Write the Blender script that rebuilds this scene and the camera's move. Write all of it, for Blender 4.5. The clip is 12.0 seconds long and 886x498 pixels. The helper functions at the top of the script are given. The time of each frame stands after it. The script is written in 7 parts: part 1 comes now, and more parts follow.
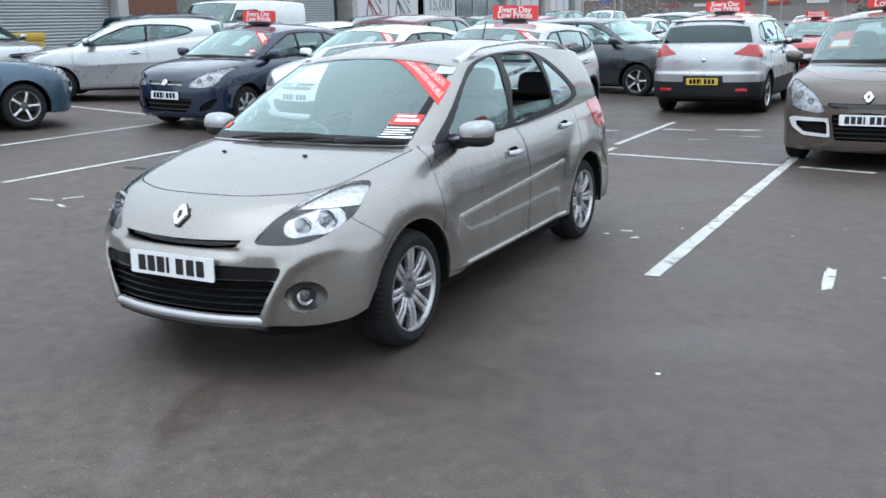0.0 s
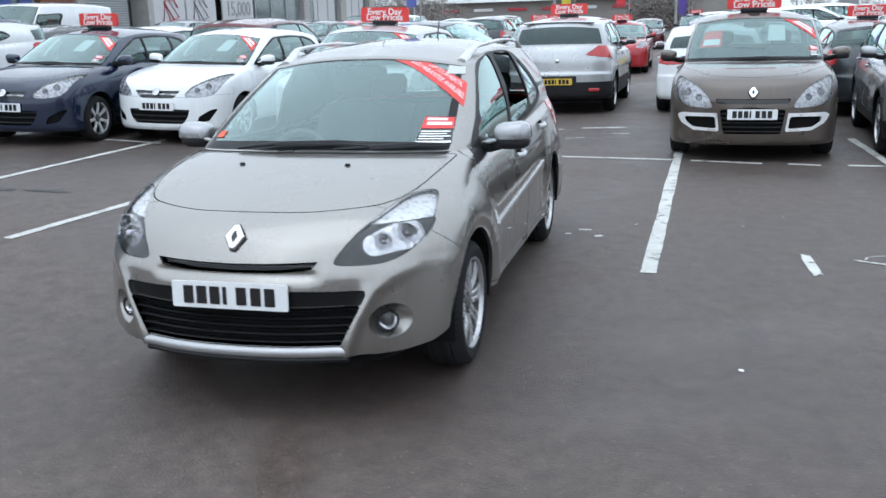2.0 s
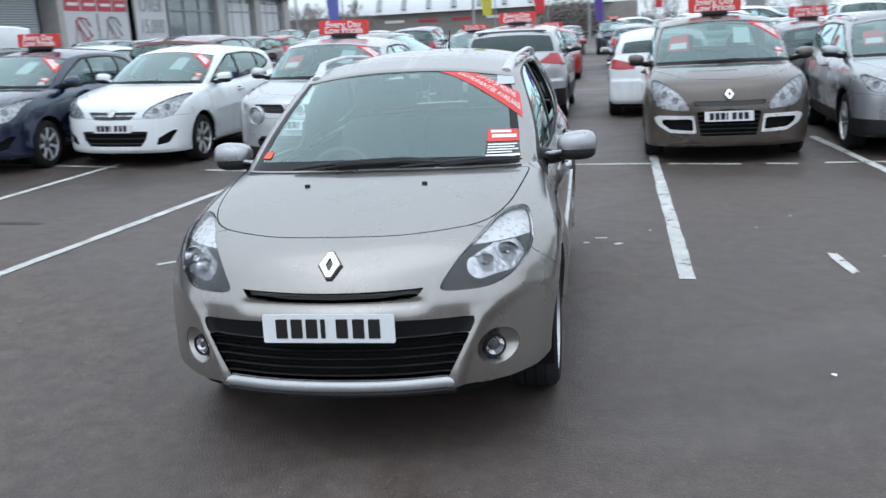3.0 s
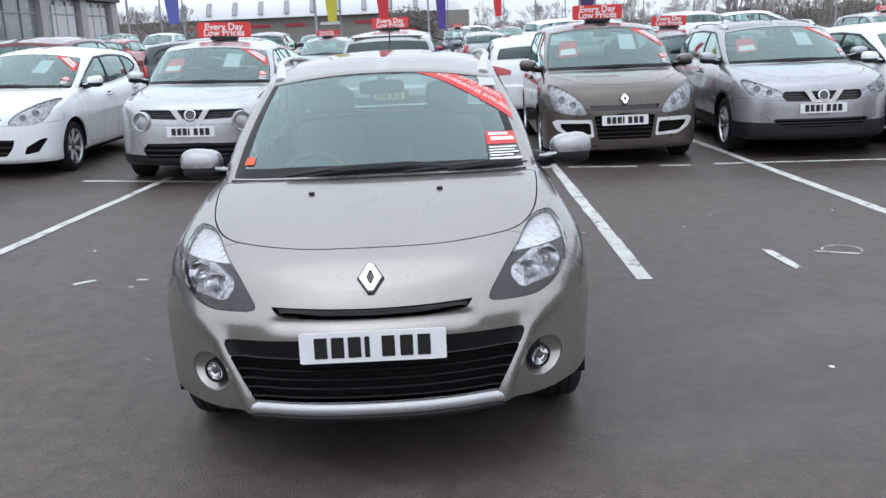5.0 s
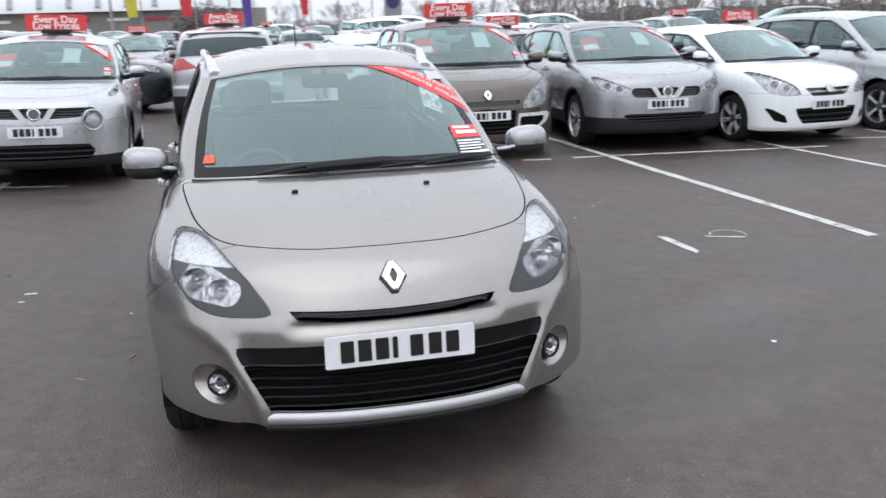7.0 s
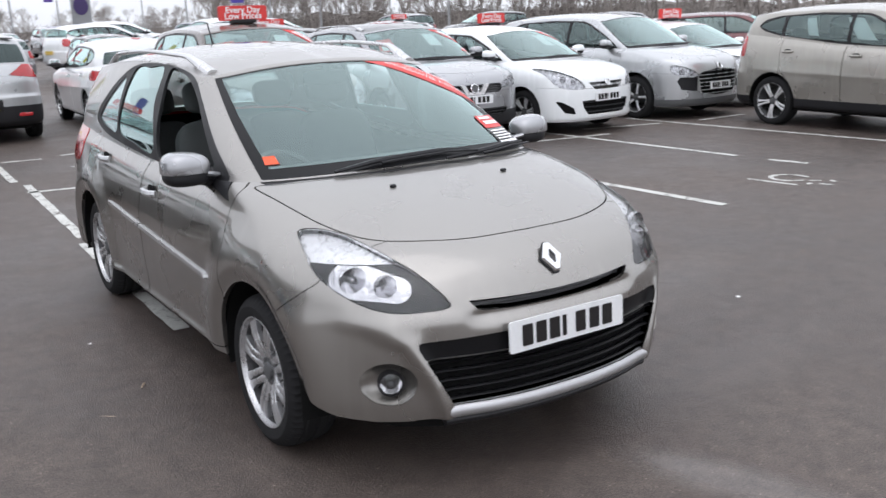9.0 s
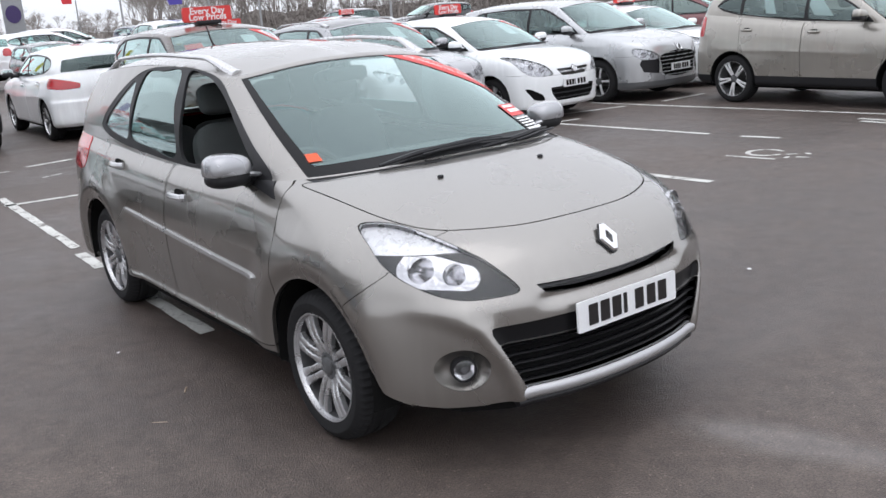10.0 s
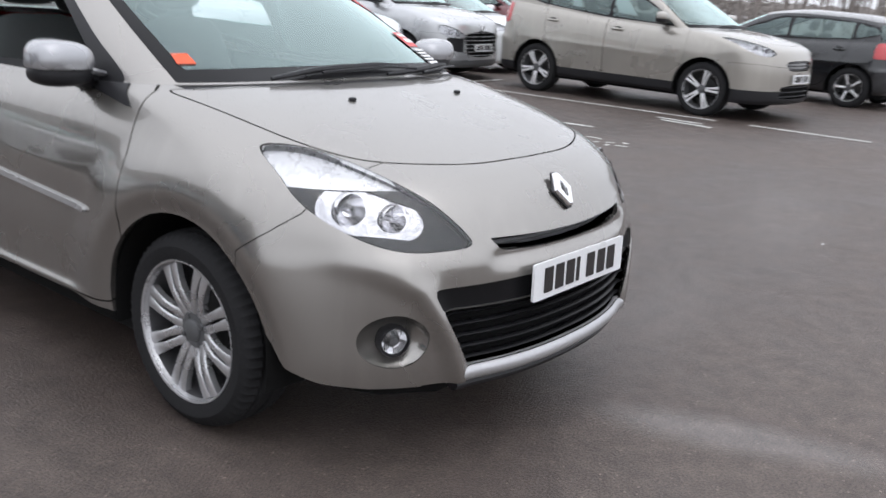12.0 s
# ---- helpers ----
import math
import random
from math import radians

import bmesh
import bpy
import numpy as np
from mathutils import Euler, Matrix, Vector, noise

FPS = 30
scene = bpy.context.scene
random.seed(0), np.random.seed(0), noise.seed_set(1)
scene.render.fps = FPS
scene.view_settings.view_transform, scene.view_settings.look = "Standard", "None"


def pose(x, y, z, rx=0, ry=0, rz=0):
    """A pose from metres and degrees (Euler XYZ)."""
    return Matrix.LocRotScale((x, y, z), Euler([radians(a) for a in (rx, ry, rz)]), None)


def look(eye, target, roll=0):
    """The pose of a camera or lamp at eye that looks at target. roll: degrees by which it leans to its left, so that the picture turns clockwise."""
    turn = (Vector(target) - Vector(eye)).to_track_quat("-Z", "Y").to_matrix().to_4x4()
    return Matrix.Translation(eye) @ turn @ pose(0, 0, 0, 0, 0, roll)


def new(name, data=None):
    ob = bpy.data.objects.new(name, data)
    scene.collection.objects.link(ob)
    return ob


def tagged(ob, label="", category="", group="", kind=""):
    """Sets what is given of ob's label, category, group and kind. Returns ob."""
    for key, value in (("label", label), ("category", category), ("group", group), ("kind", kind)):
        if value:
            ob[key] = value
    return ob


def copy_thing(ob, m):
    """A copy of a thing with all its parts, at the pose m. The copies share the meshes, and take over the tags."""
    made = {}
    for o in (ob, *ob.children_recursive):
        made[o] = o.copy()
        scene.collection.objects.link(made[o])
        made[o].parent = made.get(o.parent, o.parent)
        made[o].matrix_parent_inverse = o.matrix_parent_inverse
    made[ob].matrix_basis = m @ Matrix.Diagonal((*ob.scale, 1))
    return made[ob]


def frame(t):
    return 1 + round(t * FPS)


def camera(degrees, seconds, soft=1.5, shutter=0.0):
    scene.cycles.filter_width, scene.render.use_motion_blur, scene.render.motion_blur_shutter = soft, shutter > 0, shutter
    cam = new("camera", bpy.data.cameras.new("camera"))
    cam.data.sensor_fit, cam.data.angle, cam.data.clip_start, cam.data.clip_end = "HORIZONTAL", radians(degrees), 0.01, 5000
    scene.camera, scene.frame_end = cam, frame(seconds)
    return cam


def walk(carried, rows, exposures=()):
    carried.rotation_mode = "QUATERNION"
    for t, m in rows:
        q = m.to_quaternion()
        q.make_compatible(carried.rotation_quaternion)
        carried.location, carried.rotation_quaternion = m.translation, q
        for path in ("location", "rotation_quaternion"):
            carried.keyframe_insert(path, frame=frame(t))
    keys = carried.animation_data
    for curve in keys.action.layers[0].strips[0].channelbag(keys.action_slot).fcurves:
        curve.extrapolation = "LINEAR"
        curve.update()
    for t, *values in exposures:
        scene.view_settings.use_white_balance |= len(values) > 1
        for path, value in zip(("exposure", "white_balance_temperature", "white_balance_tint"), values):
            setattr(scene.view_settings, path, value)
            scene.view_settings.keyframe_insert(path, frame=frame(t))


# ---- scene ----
cam = camera(51.8, 12.0, 1.5, 0.5)
PATH = [
    (0, (3.1, -3.091, 1.631), (2.188, -1.378, 1.148), -1.5),
    (0.5, (2.87, -3.142, 1.638), (1.975, -1.415, 1.172), -1.3),
    (1, (2.479, -3.16, 1.631), (1.705, -1.374, 1.174), -1.0),
    (1.5, (2.12, -3.268, 1.621), (1.452, -1.443, 1.15), -2.1),
    (2, (1.774, -3.28, 1.619), (1.284, -1.402, 1.135), -1.7),
    (2.5, (1.413, -3.245, 1.63), (0.943, -1.357, 1.166), -2.2),
    (3, (0.994, -3.228, 1.638), (0.68, -1.309, 1.17), -3.2),
    (5, (0.203, -3.088, 1.633), (0.245, -1.144, 1.163), -2.5),
    (5.5, (0.163, -3.098, 1.627), (0.233, -1.154, 1.16), -1.9),
    (6, (0.069, -3.079, 1.62), (0.191, -1.138, 1.153), -0.7),
    (6.5, (-0.155, -2.982, 1.63), (0.122, -1.06, 1.15), -2.2),
    (7, (-0.554, -2.917, 1.626), (-0.088, -1.033, 1.14), -1.7),
    (9, (-2.044, -2.341, 1.617), (-0.98, -0.721, 1.124), -2.0),
    (9.5, (-2.297, -2.216, 1.621), (-1.162, -0.646, 1.124), -3.1),
    (10, (-2.406, -2.154, 1.635), (-1.254, -0.602, 1.121), -4.3),
    (10.5, (-2.438, -2.111, 1.623), (-1.282, -0.561, 1.111), -3.4),
    (11, (-2.443, -1.985, 1.516), (-1.206, -0.501, 0.997), -1.8),
    (11.5, (-2.39, -1.673, 1.438), (-1.015, -0.322, 0.905), -0.2),
    (12, (-2.382, -1.298, 1.345), (-0.852, -0.134, 0.792), 4.0),
]
walk(cam, [(t, look(eye, target, roll)) for t, eye, target, roll in PATH],
     [(0, 0.15, 5800, 5), (1.5, 0.07, 5780, 5), (2.0, 0.01, 5780, 6), (2.5, -0.05, 5780, 5), (3.0, -0.14, 5800, 6), (5.5, -0.07, 6030, 10), (7.0, -0.05, 6180, 12), (9.2, -0.03, 6330, 13), (10.5, -0.01, 6330, 13), (12.0, 0.03, 6330, 13)])

# ---- overcast daylight ----
world = bpy.data.worlds.new("overcast_sky")
scene.world = world
world.use_nodes = True
wt = world.node_tree
sky = wt.nodes.new("ShaderNodeTexSky")
sky.sky_type, sky.sun_disc = "NISHITA", False
sky.sun_elevation, sky.sun_rotation = radians(48), radians(200)
sky.air_density, sky.dust_density, sky.ozone_density = 1.0, 2.0, 1.0
pale = wt.nodes.new("ShaderNodeHueSaturation")
pale.inputs["Saturation"].default_value = 0.12
wt.links.new(sky.outputs["Color"], pale.inputs["Color"])
veil = wt.nodes.new("ShaderNodeMix")
veil.data_type = "RGBA"
veil.inputs["Factor"].default_value = 0.8
veil.inputs["B"].default_value = (8.8, 9.1, 9.5, 1)
wt.links.new(pale.outputs["Color"], veil.inputs["A"])
where = wt.nodes.new("ShaderNodeTexCoord")
height = wt.nodes.new("ShaderNodeSeparateXYZ")
wt.links.new(where.outputs["Generated"], height.inputs[0])
lift = wt.nodes.new("ShaderNodeMapRange")
lift.inputs["From Min"].default_value, lift.inputs["From Max"].default_value = 0.0, 1.0
lift.inputs["To Min"].default_value, lift.inputs["To Max"].default_value = 0.86, 1.46
wt.links.new(height.outputs["Z"], lift.inputs["Value"])
graded = wt.nodes.new("ShaderNodeVectorMath")
graded.operation = "SCALE"
wt.links.new(veil.outputs["Result"], graded.inputs[0])
wt.links.new(lift.outputs[0], graded.inputs["Scale"])
back = wt.nodes["Background"]
back.inputs["Strength"].default_value = 0.15
wt.links.new(graded.outputs[0], back.inputs["Color"])
sun = new("sun", bpy.data.lights.new("sun", "SUN"))
sun.data.energy, sun.data.angle, sun.data.color = 0.35, radians(50), (1.0, 0.97, 0.94)
sun.matrix_world = look((0, 0, 30), (1, 3, 16))

# ---- materials ----
def nodes_of(name):
    m = bpy.data.materials.new(name)
    m.use_nodes = True
    return m, m.node_tree, m.node_tree.nodes["Principled BSDF"]


def surface(name, color, rough=0.5, metal=0.0, coat=0.0, vary=0.12, scale=6.0, fine=90.0, bump=0.0, spec=0.5, flake=0.0, wet=0.0):
    """A surface whose tone, gloss and relief vary at two sizes."""
    m, t, b = nodes_of(name)
    place = t.nodes.new("ShaderNodeTexCoord")
    big, small = t.nodes.new("ShaderNodeTexNoise"), t.nodes.new("ShaderNodeTexNoise")
    big.inputs["Scale"].default_value, small.inputs["Scale"].default_value = scale, fine
    big.inputs["Detail"].default_value, small.inputs["Detail"].default_value = 4, 2
    for n in (big, small):
        t.links.new(place.outputs["Object"], n.inputs["Vector"])
    add = t.nodes.new("ShaderNodeMath")
    add.operation = "ADD"
    t.links.new(big.outputs["Fac"], add.inputs[0])
    t.links.new(small.outputs["Fac"], add.inputs[1])
    span = t.nodes.new("ShaderNodeMapRange")
    span.inputs["From Min"].default_value, span.inputs["From Max"].default_value = 0.6, 1.4
    span.inputs["To Min"].default_value, span.inputs["To Max"].default_value = 1 - vary, 1 + vary
    t.links.new(add.outputs[0], span.inputs["Value"])
    tint = t.nodes.new("ShaderNodeVectorMath")
    tint.operation = "SCALE"
    tint.inputs[0].default_value = color
    t.links.new(span.outputs[0], tint.inputs["Scale"])
    t.links.new(tint.outputs[0], b.inputs["Base Color"])
    gloss = t.nodes.new("ShaderNodeMapRange")
    gloss.inputs["From Min"].default_value, gloss.inputs["From Max"].default_value = 0.3, 0.7
    gloss.inputs["To Min"].default_value, gloss.inputs["To Max"].default_value = max(rough - 0.08 - wet, 0.02), min(rough + 0.08, 1)
    t.links.new(big.outputs["Fac"], gloss.inputs["Value"])
    t.links.new(gloss.outputs[0], b.inputs["Roughness"])
    b.inputs["Metallic"].default_value = metal
    b.inputs["Coat Weight"].default_value = coat
    b.inputs["Coat Roughness"].default_value = 0.05
    b.inputs["Specular IOR Level"].default_value = spec
    if bump:
        relief = t.nodes.new("ShaderNodeBump")
        relief.inputs["Strength"].default_value, relief.inputs["Distance"].default_value = 1.0, bump
        t.links.new(small.outputs["Fac"], relief.inputs["Height"])
        t.links.new(relief.outputs["Normal"], b.inputs["Normal"])
    return m


def car_paint(name, color, metal=0.55, rough=0.34, edge=1.0, coat_ior=1.5):
    """Coated metallic lacquer with rain beads."""
    m = surface(name, color, rough, metal, coat=1.0, vary=0.09, scale=2.5, fine=900)
    t, b = m.node_tree, m.node_tree.nodes["Principled BSDF"]
    b.inputs["Coat Roughness"].default_value, b.inputs["Coat IOR"].default_value = 0.05, coat_ior
    b.inputs["Specular Tint"].default_value = (edge, edge, edge, 1)
    place = t.nodes.new("ShaderNodeTexCoord")
    # rain runs down the upright panels
    runs, fade, wash = t.nodes.new("ShaderNodeTexNoise"), t.nodes.new("ShaderNodeMapRange"), t.nodes.new("ShaderNodeVectorMath")
    stretch = t.nodes.new("ShaderNodeMapping")
    stretch.inputs["Scale"].default_value = (16, 16, 1.3)
    t.links.new(place.outputs["Object"], stretch.inputs["Vector"])
    t.links.new(stretch.outputs[0], runs.inputs["Vector"])
    runs.inputs["Scale"].default_value, runs.inputs["Detail"].default_value = 1.0, 5
    for key, value in zip(("From Min", "From Max", "To Min", "To Max"), (0.48, 0.72, 0.985, 1.07)):
        fade.inputs[key].default_value = value
    t.links.new(runs.outputs["Fac"], fade.inputs["Value"])
    beads = t.nodes.new("ShaderNodeTexVoronoi")
    beads.inputs["Scale"].default_value = 85
    t.links.new(place.outputs["Object"], beads.inputs["Vector"])
    drop = t.nodes.new("ShaderNodeMapRange")
    drop.inputs["From Min"].default_value, drop.inputs["From Max"].default_value = 0.10, 0.26
    drop.inputs["To Min"].default_value, drop.inputs["To Max"].default_value = 1.0, 0.0
    t.links.new(beads.outputs["Distance"], drop.inputs["Value"])
    where = t.nodes.new("ShaderNodeTexNoise")
    where.inputs["Scale"].default_value = 9
    t.links.new(place.outputs["Object"], where.inputs["Vector"])
    some = t.nodes.new("ShaderNodeMapRange")
    some.inputs["From Min"].default_value, some.inputs["From Max"].default_value = 0.42, 0.52
    t.links.new(where.outputs["Fac"], some.inputs["Value"])
    face = t.nodes.new("ShaderNodeNewGeometry")
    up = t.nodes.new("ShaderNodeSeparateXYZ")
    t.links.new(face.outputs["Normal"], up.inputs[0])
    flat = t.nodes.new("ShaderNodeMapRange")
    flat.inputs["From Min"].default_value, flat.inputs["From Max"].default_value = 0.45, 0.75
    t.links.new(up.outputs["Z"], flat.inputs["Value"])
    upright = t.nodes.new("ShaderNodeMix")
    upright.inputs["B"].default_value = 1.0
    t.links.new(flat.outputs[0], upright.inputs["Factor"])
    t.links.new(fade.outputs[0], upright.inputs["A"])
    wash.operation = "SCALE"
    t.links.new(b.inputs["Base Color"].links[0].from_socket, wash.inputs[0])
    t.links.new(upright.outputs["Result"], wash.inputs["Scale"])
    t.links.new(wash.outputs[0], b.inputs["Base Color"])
    one, two = t.nodes.new("ShaderNodeMath"), t.nodes.new("ShaderNodeMath")
    one.operation = two.operation = "MULTIPLY"
    t.links.new(drop.outputs[0], one.inputs[0])
    t.links.new(some.outputs[0], one.inputs[1])
    t.links.new(one.outputs[0], two.inputs[0])
    t.links.new(flat.outputs[0], two.inputs[1])
    relief = t.nodes.new("ShaderNodeBump")
    relief.inputs["Strength"].default_value, relief.inputs["Distance"].default_value = 0.5, 0.0018
    t.links.new(two.outputs[0], relief.inputs["Height"])
    t.links.new(relief.outputs["Normal"], b.inputs["Coat Normal"])
    t.links.new(relief.outputs["Normal"], b.inputs["Normal"])
    return m


def pane(name, tint, gloss=1.0, shade=(0.80, 0.98, 0.96), haze=0.0):
    """Thin car glass: it lets light through with a tint and mirrors the sky."""
    m, t, b = nodes_of(name)
    t.nodes.remove(b)
    out = t.nodes["Material Output"]
    clear, shine, mix = t.nodes.new("ShaderNodeBsdfTransparent"), t.nodes.new("ShaderNodeBsdfGlossy"), t.nodes.new("ShaderNodeMixShader")
    clear.inputs["Color"].default_value = (*tint, 1)
    shine.inputs["Roughness"].default_value = 0.03
    shine.inputs["Color"].default_value = (*shade, 1)
    fres = t.nodes.new("ShaderNodeFresnel")
    fres.inputs["IOR"].default_value = 1.52
    amp = t.nodes.new("ShaderNodeMath")
    amp.operation = "MULTIPLY_ADD"
    amp.inputs[1].default_value, amp.inputs[2].default_value = 1.75 * gloss, 0.02 * gloss
    amp.use_clamp = True
    t.links.new(fres.outputs[0], amp.inputs[0])
    t.links.new(amp.outputs[0], mix.inputs["Fac"])
    t.links.new(clear.outputs[0], mix.inputs[1])
    t.links.new(shine.outputs[0], mix.inputs[2])
    t.links.new(mix.outputs[0], out.inputs["Surface"])
    # white diffuse share: fog on the rear glass, sky sheen put into lamp lenses
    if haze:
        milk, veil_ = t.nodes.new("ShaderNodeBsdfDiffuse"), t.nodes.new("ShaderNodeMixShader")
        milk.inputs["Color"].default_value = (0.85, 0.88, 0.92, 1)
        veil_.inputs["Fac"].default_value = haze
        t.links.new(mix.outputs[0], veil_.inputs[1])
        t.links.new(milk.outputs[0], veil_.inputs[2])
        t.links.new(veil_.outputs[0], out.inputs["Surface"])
    return m


GLASS = pane("car_glass", (0.78, 0.91, 0.89), 1.25)
DARK_GLASS = pane("tinted_glass", (0.30, 0.36, 0.36))
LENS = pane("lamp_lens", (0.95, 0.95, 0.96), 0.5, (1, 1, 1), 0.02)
RED_LENS = surface("red_lamp_lens", (0.45, 0.015, 0.02), 0.12, coat=1.0, vary=0.1, scale=12)
LAMP_SILVER = surface("lamp_silver", (0.50, 0.51, 0.53), 0.28, 0.55, vary=0.35, scale=22, fine=90)
BRIGHT_TRIM = surface("bright_trim", (0.80, 0.80, 0.81), 0.30, 0.30, vary=0.05)
# silver tray made near-white: the sky it mirrors is put into the colour
LAMP_TRAY = surface("indicator_sky_white", (0.88, 0.89, 0.90), 0.30, 0.35, vary=0.08, scale=40)
LAMP_BOWL = surface("lamp_bowl_chrome", (0.70, 0.70, 0.72), 0.10, 0.95, vary=0.35, scale=42)
LAMP_CHROME = surface("lamp_reflector", (0.60, 0.60, 0.62), 0.16, 0.9, vary=0.25, scale=60, fine=38, bump=0.006)
SATIN_BLACK = surface("satin_black", (0.008, 0.008, 0.009), 0.35, vary=0.15, spec=0.18)
LAMP_DARK = surface("lamp_smoked_housing", (0.014, 0.0145, 0.016), 0.45, vary=0.1, spec=0.3)
BLACK = surface("black_trim", (0.014, 0.014, 0.016), 0.48, vary=0.2, fine=300, spec=0.35)
GLOSS_BLACK = surface("gloss_black", (0.010, 0.010, 0.011), 0.15, coat=0.6, vary=0.1)
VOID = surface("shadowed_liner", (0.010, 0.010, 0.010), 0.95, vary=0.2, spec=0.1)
GREY_TRIM = surface("grey_plastic", (0.09, 0.092, 0.095), 0.5, vary=0.12, fine=300, bump=0.0003)
RUBBER = surface("tyre_rubber", (0.018, 0.018, 0.019), 0.85, spec=0.2, vary=0.25, scale=9, fine=120, bump=0.0006)
ALLOY = surface("alloy_rim", (0.56, 0.56, 0.57), 0.30, 0.75, vary=0.1, scale=14)
BRIGHT_ALLOY = surface("bright_alloy", (0.74, 0.74, 0.75), 0.35, 0.40, vary=0.06)
CHROME = surface("chrome", (0.82, 0.82, 0.83), 0.10, 1.0, vary=0.04)
SATIN = surface("satin_silver", (0.66, 0.66, 0.67), 0.30, 0.7, vary=0.06)
PLATE = surface("white_plate", (0.78, 0.79, 0.80), 0.3, vary=0.05, coat=0.3)
YELLOW_PLATE = surface("yellow_plate", (0.72, 0.50, 0.06), 0.3, vary=0.05, coat=0.3)
RED = surface("red_print", (0.66, 0.045, 0.04), 0.4, vary=0.08)
WHITE = surface("white_print", (0.80, 0.80, 0.80), 0.5, vary=0.05)
PAPER = surface("paper", (0.55, 0.57, 0.58), 0.7, vary=0.05)
CLOTH = surface("seat_cloth", (0.085, 0.088, 0.09), 0.9, vary=0.25, fine=400, bump=0.0008)
DASH = surface("dashboard_plastic", (0.10, 0.104, 0.106), 0.6, vary=0.15, fine=260, bump=0.0005)
LINING = surface("roof_lining", (0.50, 0.50, 0.48), 0.9, vary=0.08)
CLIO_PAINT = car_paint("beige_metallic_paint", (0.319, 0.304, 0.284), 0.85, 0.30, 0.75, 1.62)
SILVER_PAINT = car_paint("silver_paint", (0.50, 0.51, 0.52), 0.6, 0.3)
GREY_PAINT = car_paint("grey_silver_paint", (0.38, 0.385, 0.40), 0.6, 0.3)
WHITE_PAINT = car_paint("white_paint", (0.86, 0.88, 0.89), 0.0, 0.35)
NAVY_PAINT = car_paint("dark_blue_paint", (0.010, 0.019, 0.050), 0.3, 0.2)
BROWN_PAINT = car_paint("brown_metallic_paint", (0.105, 0.085, 0.072), 0.5, 0.32)
BLACK_PAINT = car_paint("black_paint", (0.008, 0.009, 0.011), 0.1, 0.25)
BLUE_PAINT = car_paint("steel_blue_paint", (0.060, 0.105, 0.155), 0.5, 0.32)
RED_PAINT = car_paint("red_paint", (0.38, 0.015, 0.02), 0.2, 0.3)
TAN_PAINT = car_paint("sandy_metallic_paint", (0.37, 0.35, 0.315), 0.55, 0.32)
CHAR_PAINT = car_paint("charcoal_paint", (0.035, 0.042, 0.05), 0.4, 0.3)
# ---- car shells: loops, profiles, cutting ----
def hermite(knots, values):
    """A smooth curve through values at knots."""
    k, v = np.asarray(knots, float), np.asarray(values, float)
    d = np.diff(v) / np.diff(k)
    m = np.concatenate([[d[0]], np.where(d[1:] * d[:-1] > 0, 2 * d[1:] * d[:-1] / np.where(np.abs(d[1:] + d[:-1]) > 1e-9, d[1:] + d[:-1], 1), 0), [d[-1]]])

    def f(t):
        t = np.clip(t, k[0], k[-1])
        i = np.clip(np.searchsorted(k, t, side="right") - 1, 0, len(k) - 2)
        h = k[i + 1] - k[i]
        u = (t - k[i]) / h
        return (v[i] * (1 + 2 * u) * (1 - u) ** 2 + h * m[i] * u * (1 - u) ** 2
                + v[i + 1] * u * u * (3 - 2 * u) + h * m[i + 1] * u * u * (u - 1))
    return f


def smooth(a, b, t):
    u = np.clip((t - a) / (b - a), 0, 1)
    return u * u * (3 - 2 * u)


S1, S2 = 0.34, 0.76


def ring(s, w, y0, a, n, y1, b, m, taper=0.0):
    """Half of a rounded plan outline, from the front's middle round the side to the rear's middle."""
    th = np.clip(s / S1, 0, 1) * np.pi / 2
    ph = np.clip((1 - s) / (1 - S2), 0, 1) * np.pi / 2
    side = np.clip((s - S1) / (S2 - S1), 0, 1)
    x = np.where(s < S1, w * np.sin(th) ** (2 / n), w * np.sin(ph) ** (2 / m))
    x = np.where((s >= S1) & (s <= S2), w, x)
    y = np.where(s < S1, y0 + a * (1 - np.cos(th) ** (2 / n)), y1 - b * (1 - np.cos(ph) ** (2 / m)))
    y = np.where((s >= S1) & (s <= S2), y0 + a + side * (y1 - b - y0 - a), y)
    x = x * (1 - taper * ((y - (y0 + y1) / 2) / ((y1 - y0) / 2)) ** 2)
    return x, y


